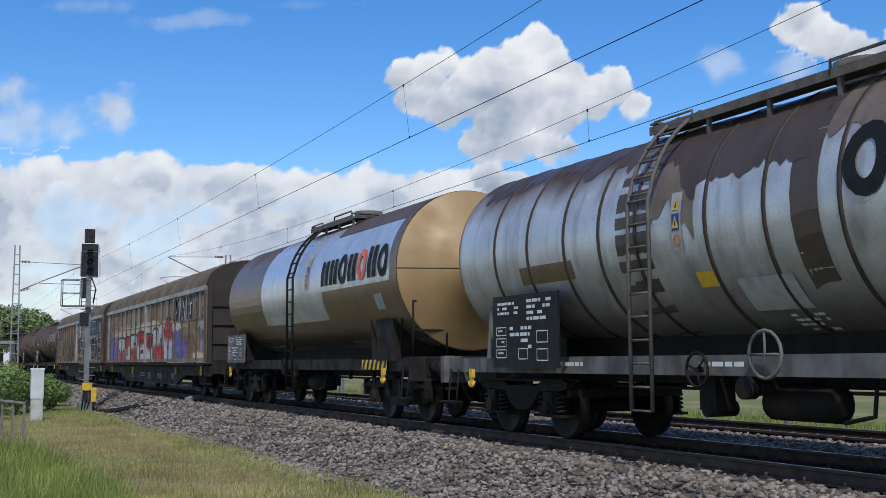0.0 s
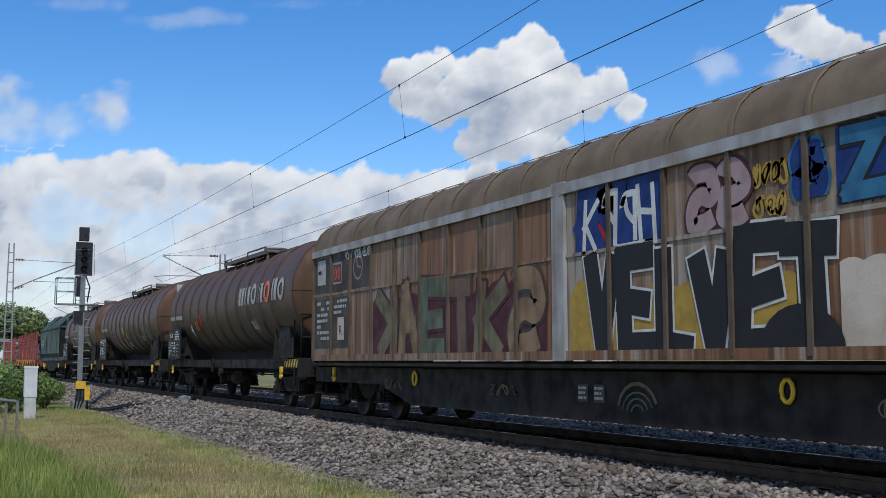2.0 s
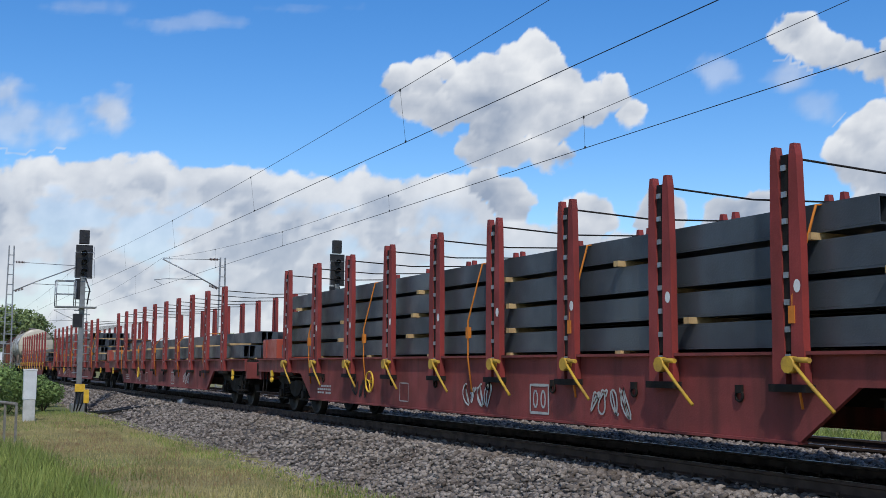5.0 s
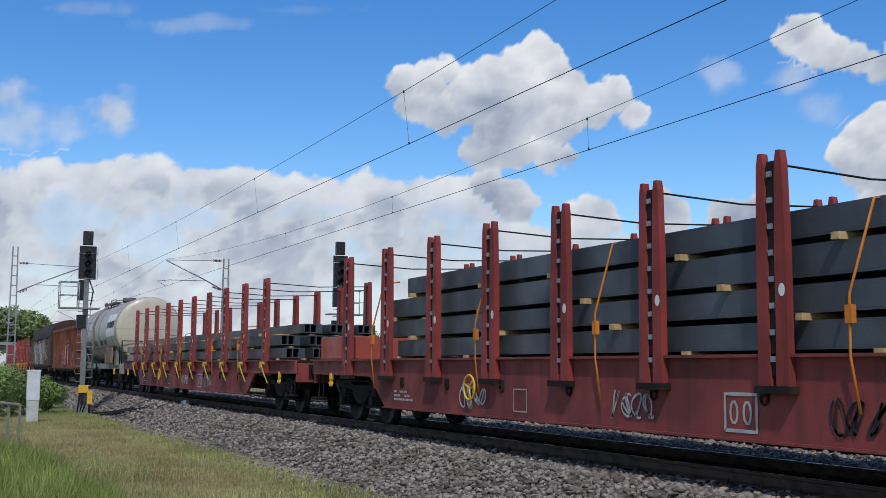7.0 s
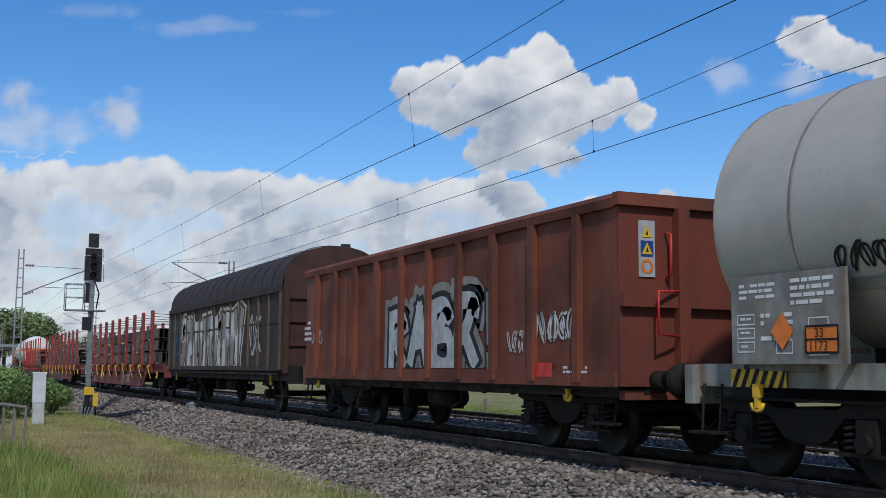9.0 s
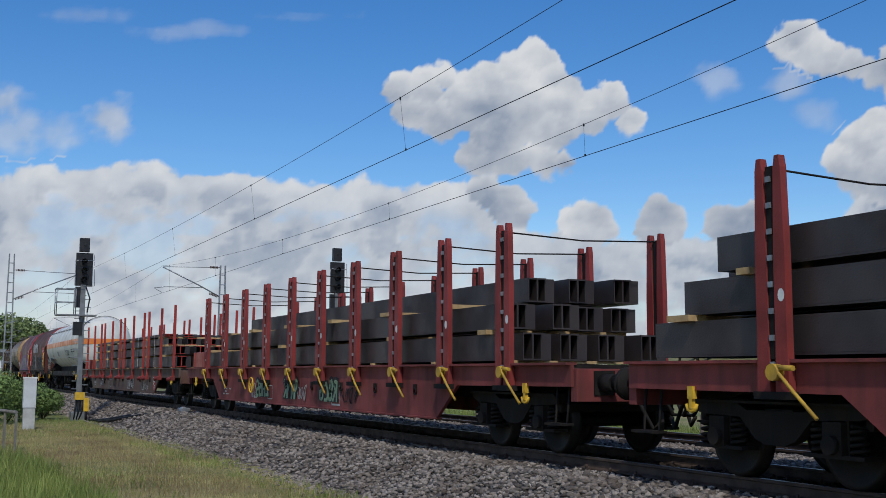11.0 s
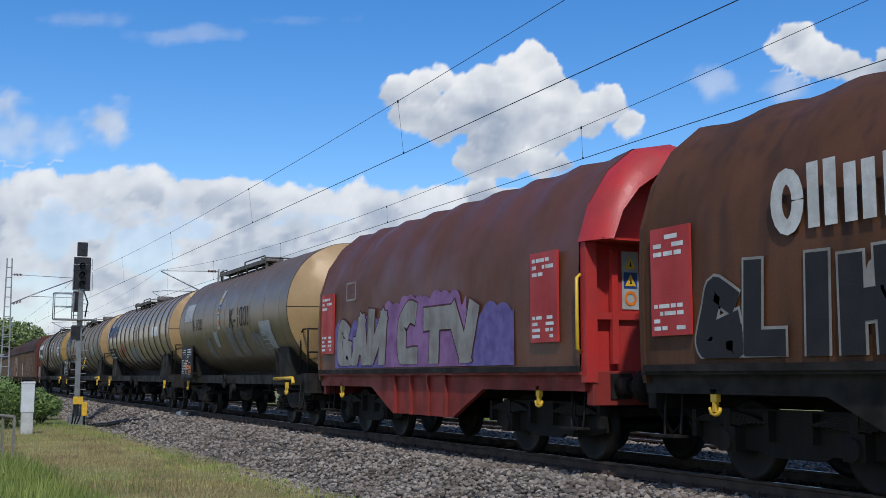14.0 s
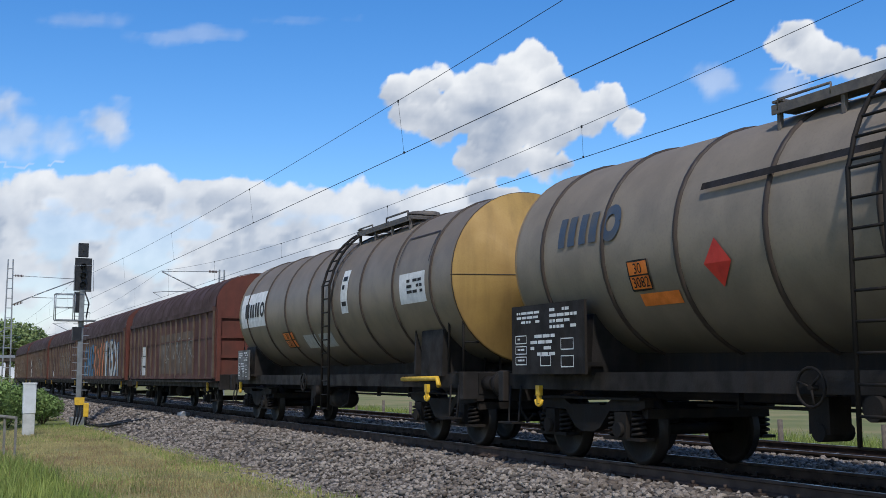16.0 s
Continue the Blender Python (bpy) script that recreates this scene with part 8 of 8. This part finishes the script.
# ---- tarpaulin-hood wagons ----
M_tarp = surface("brown_tarpaulin", (0.122, 0.050, 0.022), (0.075, 0.035, 0.018), 0.7, 0.6, streak=0.55, streak_col=(0.030, 0.019, 0.016), relief=0.2)
M_tarp2 = surface("dark_red_tarpaulin", (0.138, 0.046, 0.016), (0.102, 0.036, 0.014), 0.8, 0.55, streak=0.3, streak_col=(0.045, 0.02, 0.02), relief=0.2)
M_tred = surface("bright_red_end", (0.48, 0.032, 0.028), (0.36, 0.028, 0.025), 1.5, 0.55, streak=0.25, streak_col=(0.14, 0.02, 0.018))
M_tdark = surface("brown_red_end", (0.12, 0.034, 0.026), (0.075, 0.028, 0.023), 1.5, 0.6, streak=0.4)


M_hoodred = surface("red_end_cover", (0.36, 0.055, 0.036), (0.27, 0.042, 0.030), 1.2, 0.55, streak=0.3, streak_col=(0.12, 0.025, 0.02))


def tarp_wagon(index, label, cloth, endm, frame_mat, seed):
    e, L = wagon(label, index)
    h, hw = L / 2, 1.46
    y0, y1 = -h + 0.72, h - 0.78
    prof = [(-hw, 1.28), (-hw - 0.015, 2.2), (-hw + 0.02, 3.0), (-1.26, 3.55), (-0.95, 4.02), (-0.55, 4.34), (0.0, 4.45)]
    prof = prof + [(-x, z) for x, z in prof[::-1]][1:]
    rnd = random.Random(seed)
    rings = []
    n = 56
    for i in range(n + 1):
        y = y0 + (y1 - y0) * i / n
        bow = 0.028 * math.cos(2 * math.pi * i / (n / 8))
        rings.append([(x * (1 + 0.25 * bow * (z > 2.6)), y, z + bow * (z > 3.2) + rnd.uniform(-0.006, 0.006)) for x, z in prof])
    part("tarpaulin", G().loft(rings, False, False, True), cloth, e, "weathered tarpaulin hood over hoops")
    part("tarp_edge", G().box(-hw - 0.05, -hw + 0.01, y0, y1, 1.24, 1.32), M_fr_dark, e)
    for s, y in ((-1, y0), (1, y1)):
        poly = [(x * 1.02, z) for x, z in prof] + [(hw, 1.1), (-hw, 1.1)]
        if s > 0:
            part("end_wall", G().prism(poly[::-1], "y", y - 0.02, y + 0.06), cloth, e)
            continue
        poly2 = [(x * 0.94, z - 0.06) for x, z in prof if z > 1.2]
        hood = part("end_wall", G().prism(poly2[::-1], "y", y + 0.02, y + 0.09), endm, e)
        # cover that bulges forward over the end door
        top = [(x, z) for x, z in prof if z > 2.9]
        rings = [[(x * k, y + 0.03 - d, 3.02 + (z - 3.02) * q) for x, z in top] for d, k, q in ((0.0, 1.012, 1.012), (0.16, 1.012, 1.01), (0.36, 0.98, 0.95), (0.50, 0.92, 0.84), (0.56, 0.86, 0.70))]
        part("end_hood", G().loft(rings, False, False, True), M_hoodred if endm is M_tdark else endm, e, "rounded end cover")
        part("hood_underside", G().box(-1.36, 1.36, y - 0.45, y + 0.02, 3.0, 3.03), endm, e)
        for x in (-1.34, 1.34):
            part("corner_post", G().box(x - 0.09, x + 0.09, y - 0.12, y + 0.02, 1.1, 3.0), endm, e)
        part("end_door", G().box(-0.85, 0.85, y - 0.04, y + 0.019, 1.25, 2.9), endm, hood)
        for x in (-0.95, 0.0, 0.95):
            part("door_rib", G().box(x - 0.05, x + 0.05, y - 0.11, y - 0.041, 1.35, 2.9), endm, hood)
        part("door_rail", G().box(-1.25, 1.25, y - 0.10, y - 0.045, 1.95, 2.05), endm, hood)
        warning_strip(hood, 0, 0, lambda a, b, o, y=y: (-0.8 + a, y - 0.045 - o, 2.1 + b), 0.28, 0.8)
    panels = ((-h + 1.0, -h + 1.75), (h - 1.95, h - 1.2))
    for a0, a1 in panels:
        side = part("data_panel", G().box(-hw - 0.06, -hw - 0.025, -a1, -a0, 1.66, 2.95), M_tred, e, "red data panel with white print")
        lines_of_bars(side, a0 + 0.06, 2.88, 0.6, 0.3, 3, flat(hw + 0.06), None, seed + 3, 0.004)
        lines_of_bars(side, a0 + 0.06, 2.05, 0.6, 0.35, 4, flat(hw + 0.06), None, seed + 4, 0.004)
    part("handle", G().tube([(-hw - 0.02, -h + 0.66, 1.5), (-hw - 0.10, -h + 0.62, 1.55), (-hw - 0.10, -h + 0.62, 2.5), (-hw - 0.02, -h + 0.66, 2.55)], 0.025), M_yellow, e, "yellow grab handle")
    part("handle", G().tube([(-0.55, -h + 0.78, 1.5), (-0.55, -h + 0.72, 1.55), (-0.55, -h + 0.72, 2.3), (-0.55, -h + 0.78, 2.35)], 0.025), M_yellow, e, "yellow grab handle")
    for s in (-1, 1):
        poly = [(-h + 0.7, 1.24), (-h + 0.7, 0.98), (-h + 3.7, 0.98), (-h + 4.8, 0.50), (h - 4.8, 0.50), (h - 3.7, 0.98), (h - 0.7, 0.98), (h - 0.7, 1.24)]
        sill = part("side_sill", G().prism(poly, "x", s * 1.36 - 0.04, s * 1.36 + 0.04), frame_mat, e)
        for k in range(4):
            y = -1.1 + 2.2 * k / 3
            part("web_rib", G().box(min(s * 1.401, s * 1.46), max(s * 1.401, s * 1.46), y - 0.02, y + 0.02, 0.5, 1.2), frame_mat, sill)
        part("flange", G().box(min(s * 1.401, s * 1.48), max(s * 1.401, s * 1.48), -h + 0.7, h - 0.7, 1.2, 1.24), frame_mat, sill)
    part("centre_sill", G().box(-0.3, 0.3, -h + 0.7, h - 0.7, 0.8, 1.1), M_under, e)
    part("trough", G().box(-1.3, 1.3, -h + 0.9, h - 0.9, 1.1, 1.24), M_under, e)
    ends_gear(e, L, frame_mat)
    for y in (-h + 2.35, h - 2.85):
        bogie(e, y, "leaf")
    return e, L, flat(hw + 0.02)


e, L, fw = tarp_wagon(19, "brown tarpaulin-hood wagon with a large pale mark", M_tarp, M_tdark, M_fr_dark, 300)
brand_shapes(e, -3.1, 2.66, 3.45, 0.74, fw, [M_spray_w], 2, 0.17, 7)
part("repair_patch", G().patch(-0.7, -0.3, 2.6, 3.0, fw, 0.03, 1, 1), M_patch, e)
for k, (a, w) in enumerate(((-4.3, 2.9), (0.5, 2.0), (2.7, 2.1))):
    block_letters(e, a, 1.38, w, 0.95, fw, M_black_sp, M_greyfield, 310 + k, 3, "black graffiti letter with pale edge", False, ("GLIH", "", "")[k], None, None, 0.40, 0.045)
part("painted_head", G().poly([(-1.2 + 0.62 * math.cos(t) * (1 + 0.2 * math.sin(3 * t)), 1.9 + 0.6 * math.sin(t)) for t in np.linspace(0, 6.28, 20, False)], fw, 0.016), M_greyfield, e, "pale sprayed round shape")
part("painted_rings", G().ribbon([(-1.45 + 0.2 * math.cos(t), 2.05 + 0.22 * math.sin(t)) for t in np.linspace(0, 6.28, 12)], 0.04, fw, 0.022)
     .ribbon([(-1.0 + 0.2 * math.cos(t), 2.05 + 0.22 * math.sin(t)) for t in np.linspace(0, 6.28, 12)], 0.04, fw, 0.022), M_black_sp, e)
text_mesh("lettering", "TTU", 0.30, flat(1.52), 4.31, 2.2, M_mark, e, 0.006, "white letters on the red panel")
wheel_ring(e, -2.2, 0.78, -1.5, 0.26, M_yellow, "yellow handbrake wheel")
panel(e, 2.1, 2.7, 0.85, 1.2, flat(1.405), M_tred, "red label", "sign", 0.004, 1)
e, L, fw = tarp_wagon(20, "dark red tarpaulin-hood wagon with grey and violet graffiti", M_tarp2, M_tred, surface("red_frame", (0.26, 0.035, 0.028), (0.18, 0.03, 0.025), 2, 0.6, streak=0.4), 301)
wavy_field(e, -4.3, 3.6, 1.35, 2.35, fw, M_blue_sp, 20, "violet sprayed field")
wavy_field(e, -1.5, 2.0, 1.35, 2.6, fw, surface("pink_spray", (0.28, 0.14, 0.30), (0.2, 0.1, 0.22), 3, 0.65), 21, "pink sprayed cloud", 0.011)
block_letters(e, -4.1, 1.4, 2.6, 1.0, fw, M_greyfield, M_plum, 330, 3, "pale grey graffiti letter", False, fat=0.38, thin=0.04)
block_letters(e, -0.8, 1.4, 3.2, 1.05, fw, M_greyfield, M_plum, 331, 3, "pale grey graffiti letter", False, fat=0.38, thin=0.04)
outline(e, -3.6, -3.1, 2.75, 3.1, fw, 0.04, M_greyfield)

# ---- stake wagons with steel beams ----
M_stk = surface("stake_red", (0.27, 0.045, 0.040), (0.18, 0.036, 0.032), 1.6, 0.6, streak=0.4, streak_col=(0.07, 0.028, 0.022))
M_stk2 = surface("bright_stake_red", (0.40, 0.055, 0.045), (0.27, 0.042, 0.036), 1.6, 0.6, streak=0.35, streak_col=(0.09, 0.03, 0.024))
M_sill = surface("sill_red", (0.25, 0.055, 0.050), (0.15, 0.042, 0.038), 1.1, 0.65, streak=0.5, streak_col=(0.065, 0.03, 0.025))
M_sill2 = surface("sill_brown", (0.125, 0.062, 0.045), (0.17, 0.135, 0.105), 0.9, 0.75, streak=0.5, streak_col=(0.045, 0.028, 0.022))
M_beam = surface("blue_grey_steel", (0.080, 0.092, 0.104), (0.055, 0.064, 0.074), 1.2, 0.45, 0.3, streak=0.15)
M_beam2 = surface("brown_grey_steel", (0.060, 0.048, 0.046), (0.038, 0.031, 0.031), 1.2, 0.5, 0.3, streak=0.2)
M_obox = surface("orange_red_box", (0.38, 0.072, 0.042), (0.30, 0.058, 0.036), 2, 0.55, streak=0.3, streak_col=(0.16, 0.05, 0.03))
M_lever = surface("worn_yellow_lever", (0.55, 0.34, 0.04), (0.36, 0.22, 0.05), 5, 0.6)
M_strap = plain("orange_strap", (0.60, 0.20, 0.03), 0.7)
M_bend = plain("red_beam_end", (0.35, 0.04, 0.03), 0.6)


def i_profile(w, hgt, t=0.025):
    return [(-w, 0), (w, 0), (w, t), (t * 0.6, t), (t * 0.6, hgt - t), (w, hgt - t), (w, hgt), (-w, hgt), (-w, hgt - t), (-t * 0.6, hgt - t), (-t * 0.6, t), (-w, t)]


BOXED = (8, 9, 10, 16, 17)


def stake_wagon(index, label, double, sill, beam, seed, levers, straps, first=9.55):
    e, L = wagon(label, index, "stake wagons with beams")
    h = L / 2
    rnd = random.Random(seed)
    for s in (-1, 1):
        poly = [(-h + 0.7, 1.30), (-h + 0.7, 1.0), (-h + 4.3, 0.98), (-h + 5.1, 0.42), (h - 5.1, 0.42), (h - 4.3, 0.98), (h - 0.7, 1.0), (h - 0.7, 1.30)]
        sd = part("side_sill", G().prism(poly, "x", s * 1.34 - 0.03, s * 1.34 + 0.03), sill, e)
        part("top_flange", G().box(min(s * 1.27, s * 1.45), max(s * 1.27, s * 1.45), -h + 0.7, h - 0.7, 1.30, 1.335), sill, sd)
        part("bottom_flange", G().box(min(s * 1.27, s * 1.42), max(s * 1.27, s * 1.42), -h + 5.1, h - 5.1, 0.39, 0.42), sill, sd)
        if s < 0:
            for k in range(8):
                y = -h + 6 + k * (L - 12) / 7
                part("lashing_ring", G().tube([(-1.39, y + 0.06 * math.cos(t), 0.86 + 0.06 * math.sin(t)) for t in np.linspace(0, 6.28, 9, False)], 0.016, 5, True)
                     .box(-1.41, -1.372, y - 0.05, y + 0.05, 0.89, 0.98), M_under, sd)
    part("centre_sill", G().box(-0.3, 0.3, -h + 0.7, h - 0.7, 0.75, 1.2), M_under, e)
    part("deck", G().box(-1.30, 1.30, -h + 0.72, h - 0.72, 1.22, 1.31), M_under, e)
    ends_gear(e, L, sill)
    for y in (-h + 2.9, h - 3.0):
        bogie(e, y)
    ys = [first - 2.17 * k for k in range(10)] if double else [10.5, 8.0, 5.7, 4.6, 2.2, -0.1, -1.2, -3.5, -5.95, -6.95, -9.5, -11.9]
    for y in ys:
        for s in (-1, 1):
            if double:
                st = None
                for d in (-0.14, 0.14):
                    x0, x1 = s * 1.38, s * 1.47
                    front = [(y + d - 0.085, 1.5), (y + d - 0.10, 0.98), (y + d + 0.10, 0.98), (y + d + 0.085, 1.5), (y + d + 0.085, 2.4), (y + d + 0.055, 3.35), (y + d + 0.03, 3.48), (y + d - 0.03, 3.48),
                             (y + d - 0.055, 3.35), (y + d - 0.085, 2.4)]
                    ob = part("stake", G().prism(front, "x", min(x0, x1), max(x0, x1)), M_stk, e)
                    st = st or ob
                g = G().box(min(s * 1.40, s * 1.45), max(s * 1.40, s * 1.45), y - 0.055, y + 0.055, 1.1, 3.38)
                part("stake_web", g, M_under, st)
                g = G()
                for k in range(8):
                    z = 1.25 + k * 0.28
                    g.box(min(s * 1.455, s * 1.475), max(s * 1.455, s * 1.475), y - 0.035, y + 0.035, z, z + 0.06)
                tagged(part("rivets", g, M_steel, st), kind="stuff")
                part("pocket", G().box(min(s * 1.345, s * 1.5), max(s * 1.345, s * 1.5), y - 0.27, y + 0.27, 0.92, 1.0), M_under, st)
                if s < 0:
                    disc = [(-y + 0.05 * math.cos(t), 2.0 + 0.07 * math.sin(t)) for t in np.linspace(0, 6.28, 10, False)]
                    part("number_disc", G().poly([(a + 0.16, b) for a, b in disc], flat(1.47), 0.004), M_mark, st)
                    if levers:
                        part("tension_lever", G().tube([(-1.52, y - 0.10, 1.22), (-1.58, y - 0.22, 1.18), (-1.58, y - 0.42, 1.0), (-1.55, y - 0.70, 0.74)], 0.02)
                             .cyl((-1.5, y - 0.12, 1.2), (-1.6, y - 0.12, 1.2), 0.09, n=10).tube([(-1.55, y - 0.15, 1.25), (-1.58, y - 0.42, 1.24)], 0.03), M_lever, st, "yellow tensioning lever")
            else:
                lean = s * 0.10
                quad = ((-0.04, -0.048), (0.04, -0.048), (0.04, 0.048), (-0.04, 0.048))
                st = part("stake", G().loft([[(s * 1.40 + a + lean * k, y + b * w - 0.8 * k, z) for a, b in quad] for z, k, w in ((0.95, 0, 1.3), (1.6, 0.1, 1.2), (3.42, 0.2, 0.85), (3.56, 0.21, 0.7))], smooth=False), M_stk2, e)
                part("pivot", G().cyl((s * 1.38, y, 1.0), (s * 1.56, y + 0.2, 0.92), 0.07, n=10).box(min(s * 1.37, s * 1.5), max(s * 1.37, s * 1.5), y - 0.16, y + 0.16, 0.90, 1.02), M_stk if s < 0 else M_under, st)
        if double:
            part("tie_wire", G().tube([(-1.42, y, 3.36), (0, y, 3.30), (1.42, y, 3.36)], 0.013, 5), M_under, e)
    # load: bundles of rolled beams on timber
    tops = [0.36, 0.34] if index == 9 else [0.26, 0.26, 0.24] if index == 11 else [0.42, 0.40, 0.40] if index in (15, 16) else [0.30, 0.30, 0.34, 0.30] if double else [0.38, 0.30, 0.24, 0.10]
    z = 1.38
    for layer, hgt in enumerate(tops):
        y_a = -h + 1.4 + rnd.uniform(0, 1.0) + (0.5 * layer if layer < 3 else 2.2)
        y_a += 0.55 * layer if index == 10 else 0.0
        back, step, free = {8: (2.2, 0.3, 0.5), 9: (1.2, 0.0, 0.08), 11: (0.95, 0.05, 0.1), 15: (1.6, 0.3, 0.5), 16: (3.4, 1.2, 0.3)}.get(index, (4.9, 0.3, 0.5))
        y_b = h - back - step * layer + rnd.uniform(-free, free)
        for x in (-1.08, -0.36, 0.36, 1.08):
            if layer == len(tops) - 1 and abs(x) > 1 and rnd.random() < 0.3:
                continue
            d0, d1 = rnd.uniform(-0.3, 0.3), rnd.uniform(-0.4, 0.4) * (0.2 if free < 0.2 else 1.0)
            bm_ = part("steel_beam", G().prism([(x + a, z + b) for a, b in i_profile(0.17, hgt)], "y", y_a + d0, y_b + d1)
                       .box(x - 0.172, x - 0.155, y_a + d0 + 0.002, y_b + d1 - 0.002, z + 0.026, z + hgt - 0.026)
                       .box(x + 0.165, x + 0.345, y_a + d0 + 0.05, y_b + d1, z, z + hgt * 0.98), beam, e, "long rolled steel beam")
            if not double:
                part("painted_end", G().prism([(x + a * 1.01, z + b) for a, b in i_profile(0.17, hgt)], "y", y_a + d0 - 0.012, y_a + d0 - 0.002), M_bend, bm_, "red painted beam end")
        z += hgt
        if layer < len(tops) - 1:
            for k in range(6):
                y = y_a + 1.6 + (y_b - y_a - 2.4) * k / 5 + rnd.uniform(-0.4, 0.4)
                w_ = 0.05 if index < 15 else rnd.uniform(0.10, 0.26)
                part("timber", G().box(-1.36, 1.32, y - w_, y + w_, z, z + 0.075), M_wood, e, "pale timber spacer")
            z += 0.075
    for k in range(7):
        y = -h + 2.5 + k * (L - 8) / 6
        part("timber", G().box(-1.3, 1.3, y - 0.06, y + 0.06, 1.335, 1.38), M_wood, e)
    if straps:
        for k in range(5):
            y = -8 + k * 4.0 + rnd.uniform(-0.5, 0.5)
            if straps == 1:
                part("lashing_strap", G().tube([(-1.0, y - 0.3, z + 0.01), (-1.30, y - 0.2, z - 0.02), (-1.46, y, 1.9), (-1.45, y + 0.02, 1.3), (-1.42, y - 0.06, 0.75)], 0.016, 5)
                     .box(-1.48, -1.42, y - 0.04, y + 0.05, 1.62, 1.80), M_strap, e, "orange lashing strap")
            else:
                part("steel_band", G().box(-1.30, 1.30, y - 0.018, y + 0.018, z + 0.002, z + 0.008).box(-1.30, -1.294, y - 0.018, y + 0.018, 1.38, z + 0.004), M_mark, e, "white steel band")
    # end bulkhead box
    for s in (1, -1):
        if s > 0 and index in BOXED:
            bx = part("end_box", G().box(-1.2, 1.2, *((h - 1.10, h - 0.5) if index == 9 else (h - 1.75, h - 0.5) if index == 8 else (h - 2.4, h - 0.75)), 1.34, 1.84), M_obox, e, "orange-red end box", bevel=0.015)
            part("box_rib", G().box(-1.225, -1.201, h - 0.9, h - 0.82, 1.36, 1.82), M_obox, bx)
    if index == 10:
        part("end_box", G().box(-1.2, 1.2, -h + 0.5, -h + 1.25, 1.34, 1.86), M_obox, e, "orange-red end box", bevel=0.015)
    wheel_ring(e, 4.0, 0.85, -1.44, 0.2, M_yellow if double else M_under)
    fs = flat(1.372)
    lines_of_bars(e, -h + 5.6, 0.75, 0.9, 0.22, 3, fs, M_dirtmark, seed + 5, 0.004)
    outline(e, 2.32, 2.84, 0.50, 0.90, fs, 0.04, M_dirtmark, 0.006)
    for a in (2.47, 2.69):
        part("emblem_shape", G().ribbon([(a + 0.06 * math.cos(t), 0.70 + 0.12 * math.sin(t)) for t in np.linspace(0, 6.28, 11)], 0.035, fs, 0.006), M_dirtmark, e)
    outline(e, -2.6, -2.2, 0.52, 0.85, fs, 0.02, M_dirtmark, 0.006)
    for k in range(3):
        scrawl(e, -5 + 4.2 * k + rnd.uniform(-1, 1), 0.5, 1.0, 0.42, fs, (M_dirtmark, M_black_sp, M_spray_w)[(seed + k) % 3], seed + 10 + k, 0.03, 4)
    return e, L


for k, idx in enumerate((8, 9, 10, 11, 15, 16)):
    e, L = stake_wagon(idx, "red stake wagon loaded with dark steel beams" if idx < 15 else "red stake wagon with brown-grey beams and yellow levers", True, M_sill, M_beam if idx < 15 else M_beam2, 400 + 20 * k, idx in (8, 11, 15, 16), 1 if idx < 15 else 0, {10: 9.8, 11: 9.2, 16: 9.2}.get(idx, 9.55))
    if idx == 16:
        for j, a in enumerate((-3.7, -1.2, 1.5)):
            block_letters(e, a, 0.55, 1.2, 0.48, flat(1.372), surface("pale_green_spray", (0.20, 0.30, 0.20), (0.15, 0.22, 0.15), 4, 0.65), M_black_sp, 520 + j, 4, "pale green graffiti letters", False)
e, L = stake_wagon(17, "brown stake wagon with single red stakes and steel beams", False, M_sill2, M_beam2, 540, False, 2)
text_mesh("lettering", "Cargo", 0.32, flat(1.372), 6.3, 0.52, M_dirtmark, e, 0.006, "pale painted word")
outline(e, 5.7, 6.1, 0.5, 0.92, flat(1.372), 0.04, M_dirtmark, 0.006)
panel(e, 8.1, 8.5, 0.5, 1.05, flat(1.372), M_tred, "red data field", "field", 0.004, 1)
lines_of_bars(e, 8.12, 1.0, 0.35, 0.45, 6, flat(1.372), None, 541, 0.008)


# small departures from a steady pace: seconds, metres
DRIFT = [(0.0, 0.15), (0.5, -0.12), (1.0, 0.05), (1.5, 0.0), (2.0, 0.1), (2.5, 0.05), (3.0, -0.05), (3.5, -0.08), (4.0, -0.1), (6.5, -0.3), (7.0, -0.1), (7.5, 0.1), (8.0, 0.22),
         (8.5, 0.05), (9.0, 0.15), (11.5, 0.0), (12.0, 0.1), (12.5, 0.06), (13.0, 0.08), (13.5, 0.1), (14.0, 0.12), (14.5, 0.0), (15.0, -0.08), (15.5, -0.2), (16.0, -0.2)]


def motions():
    """The whole train runs along the first track at a steady speed."""
    for wagon, mid in TRAIN:
        rows = []
        for k in range(33):
            t = k * 0.5
            x, y, a = along(mid - SPEED * t + float(np.interp(t, [d[0] for d in DRIFT], [d[1] for d in DRIFT])))
            rows.append((t, pose(x, y, 0, 0, 0, -math.degrees(a))))
        walk(wagon, rows)


motions()
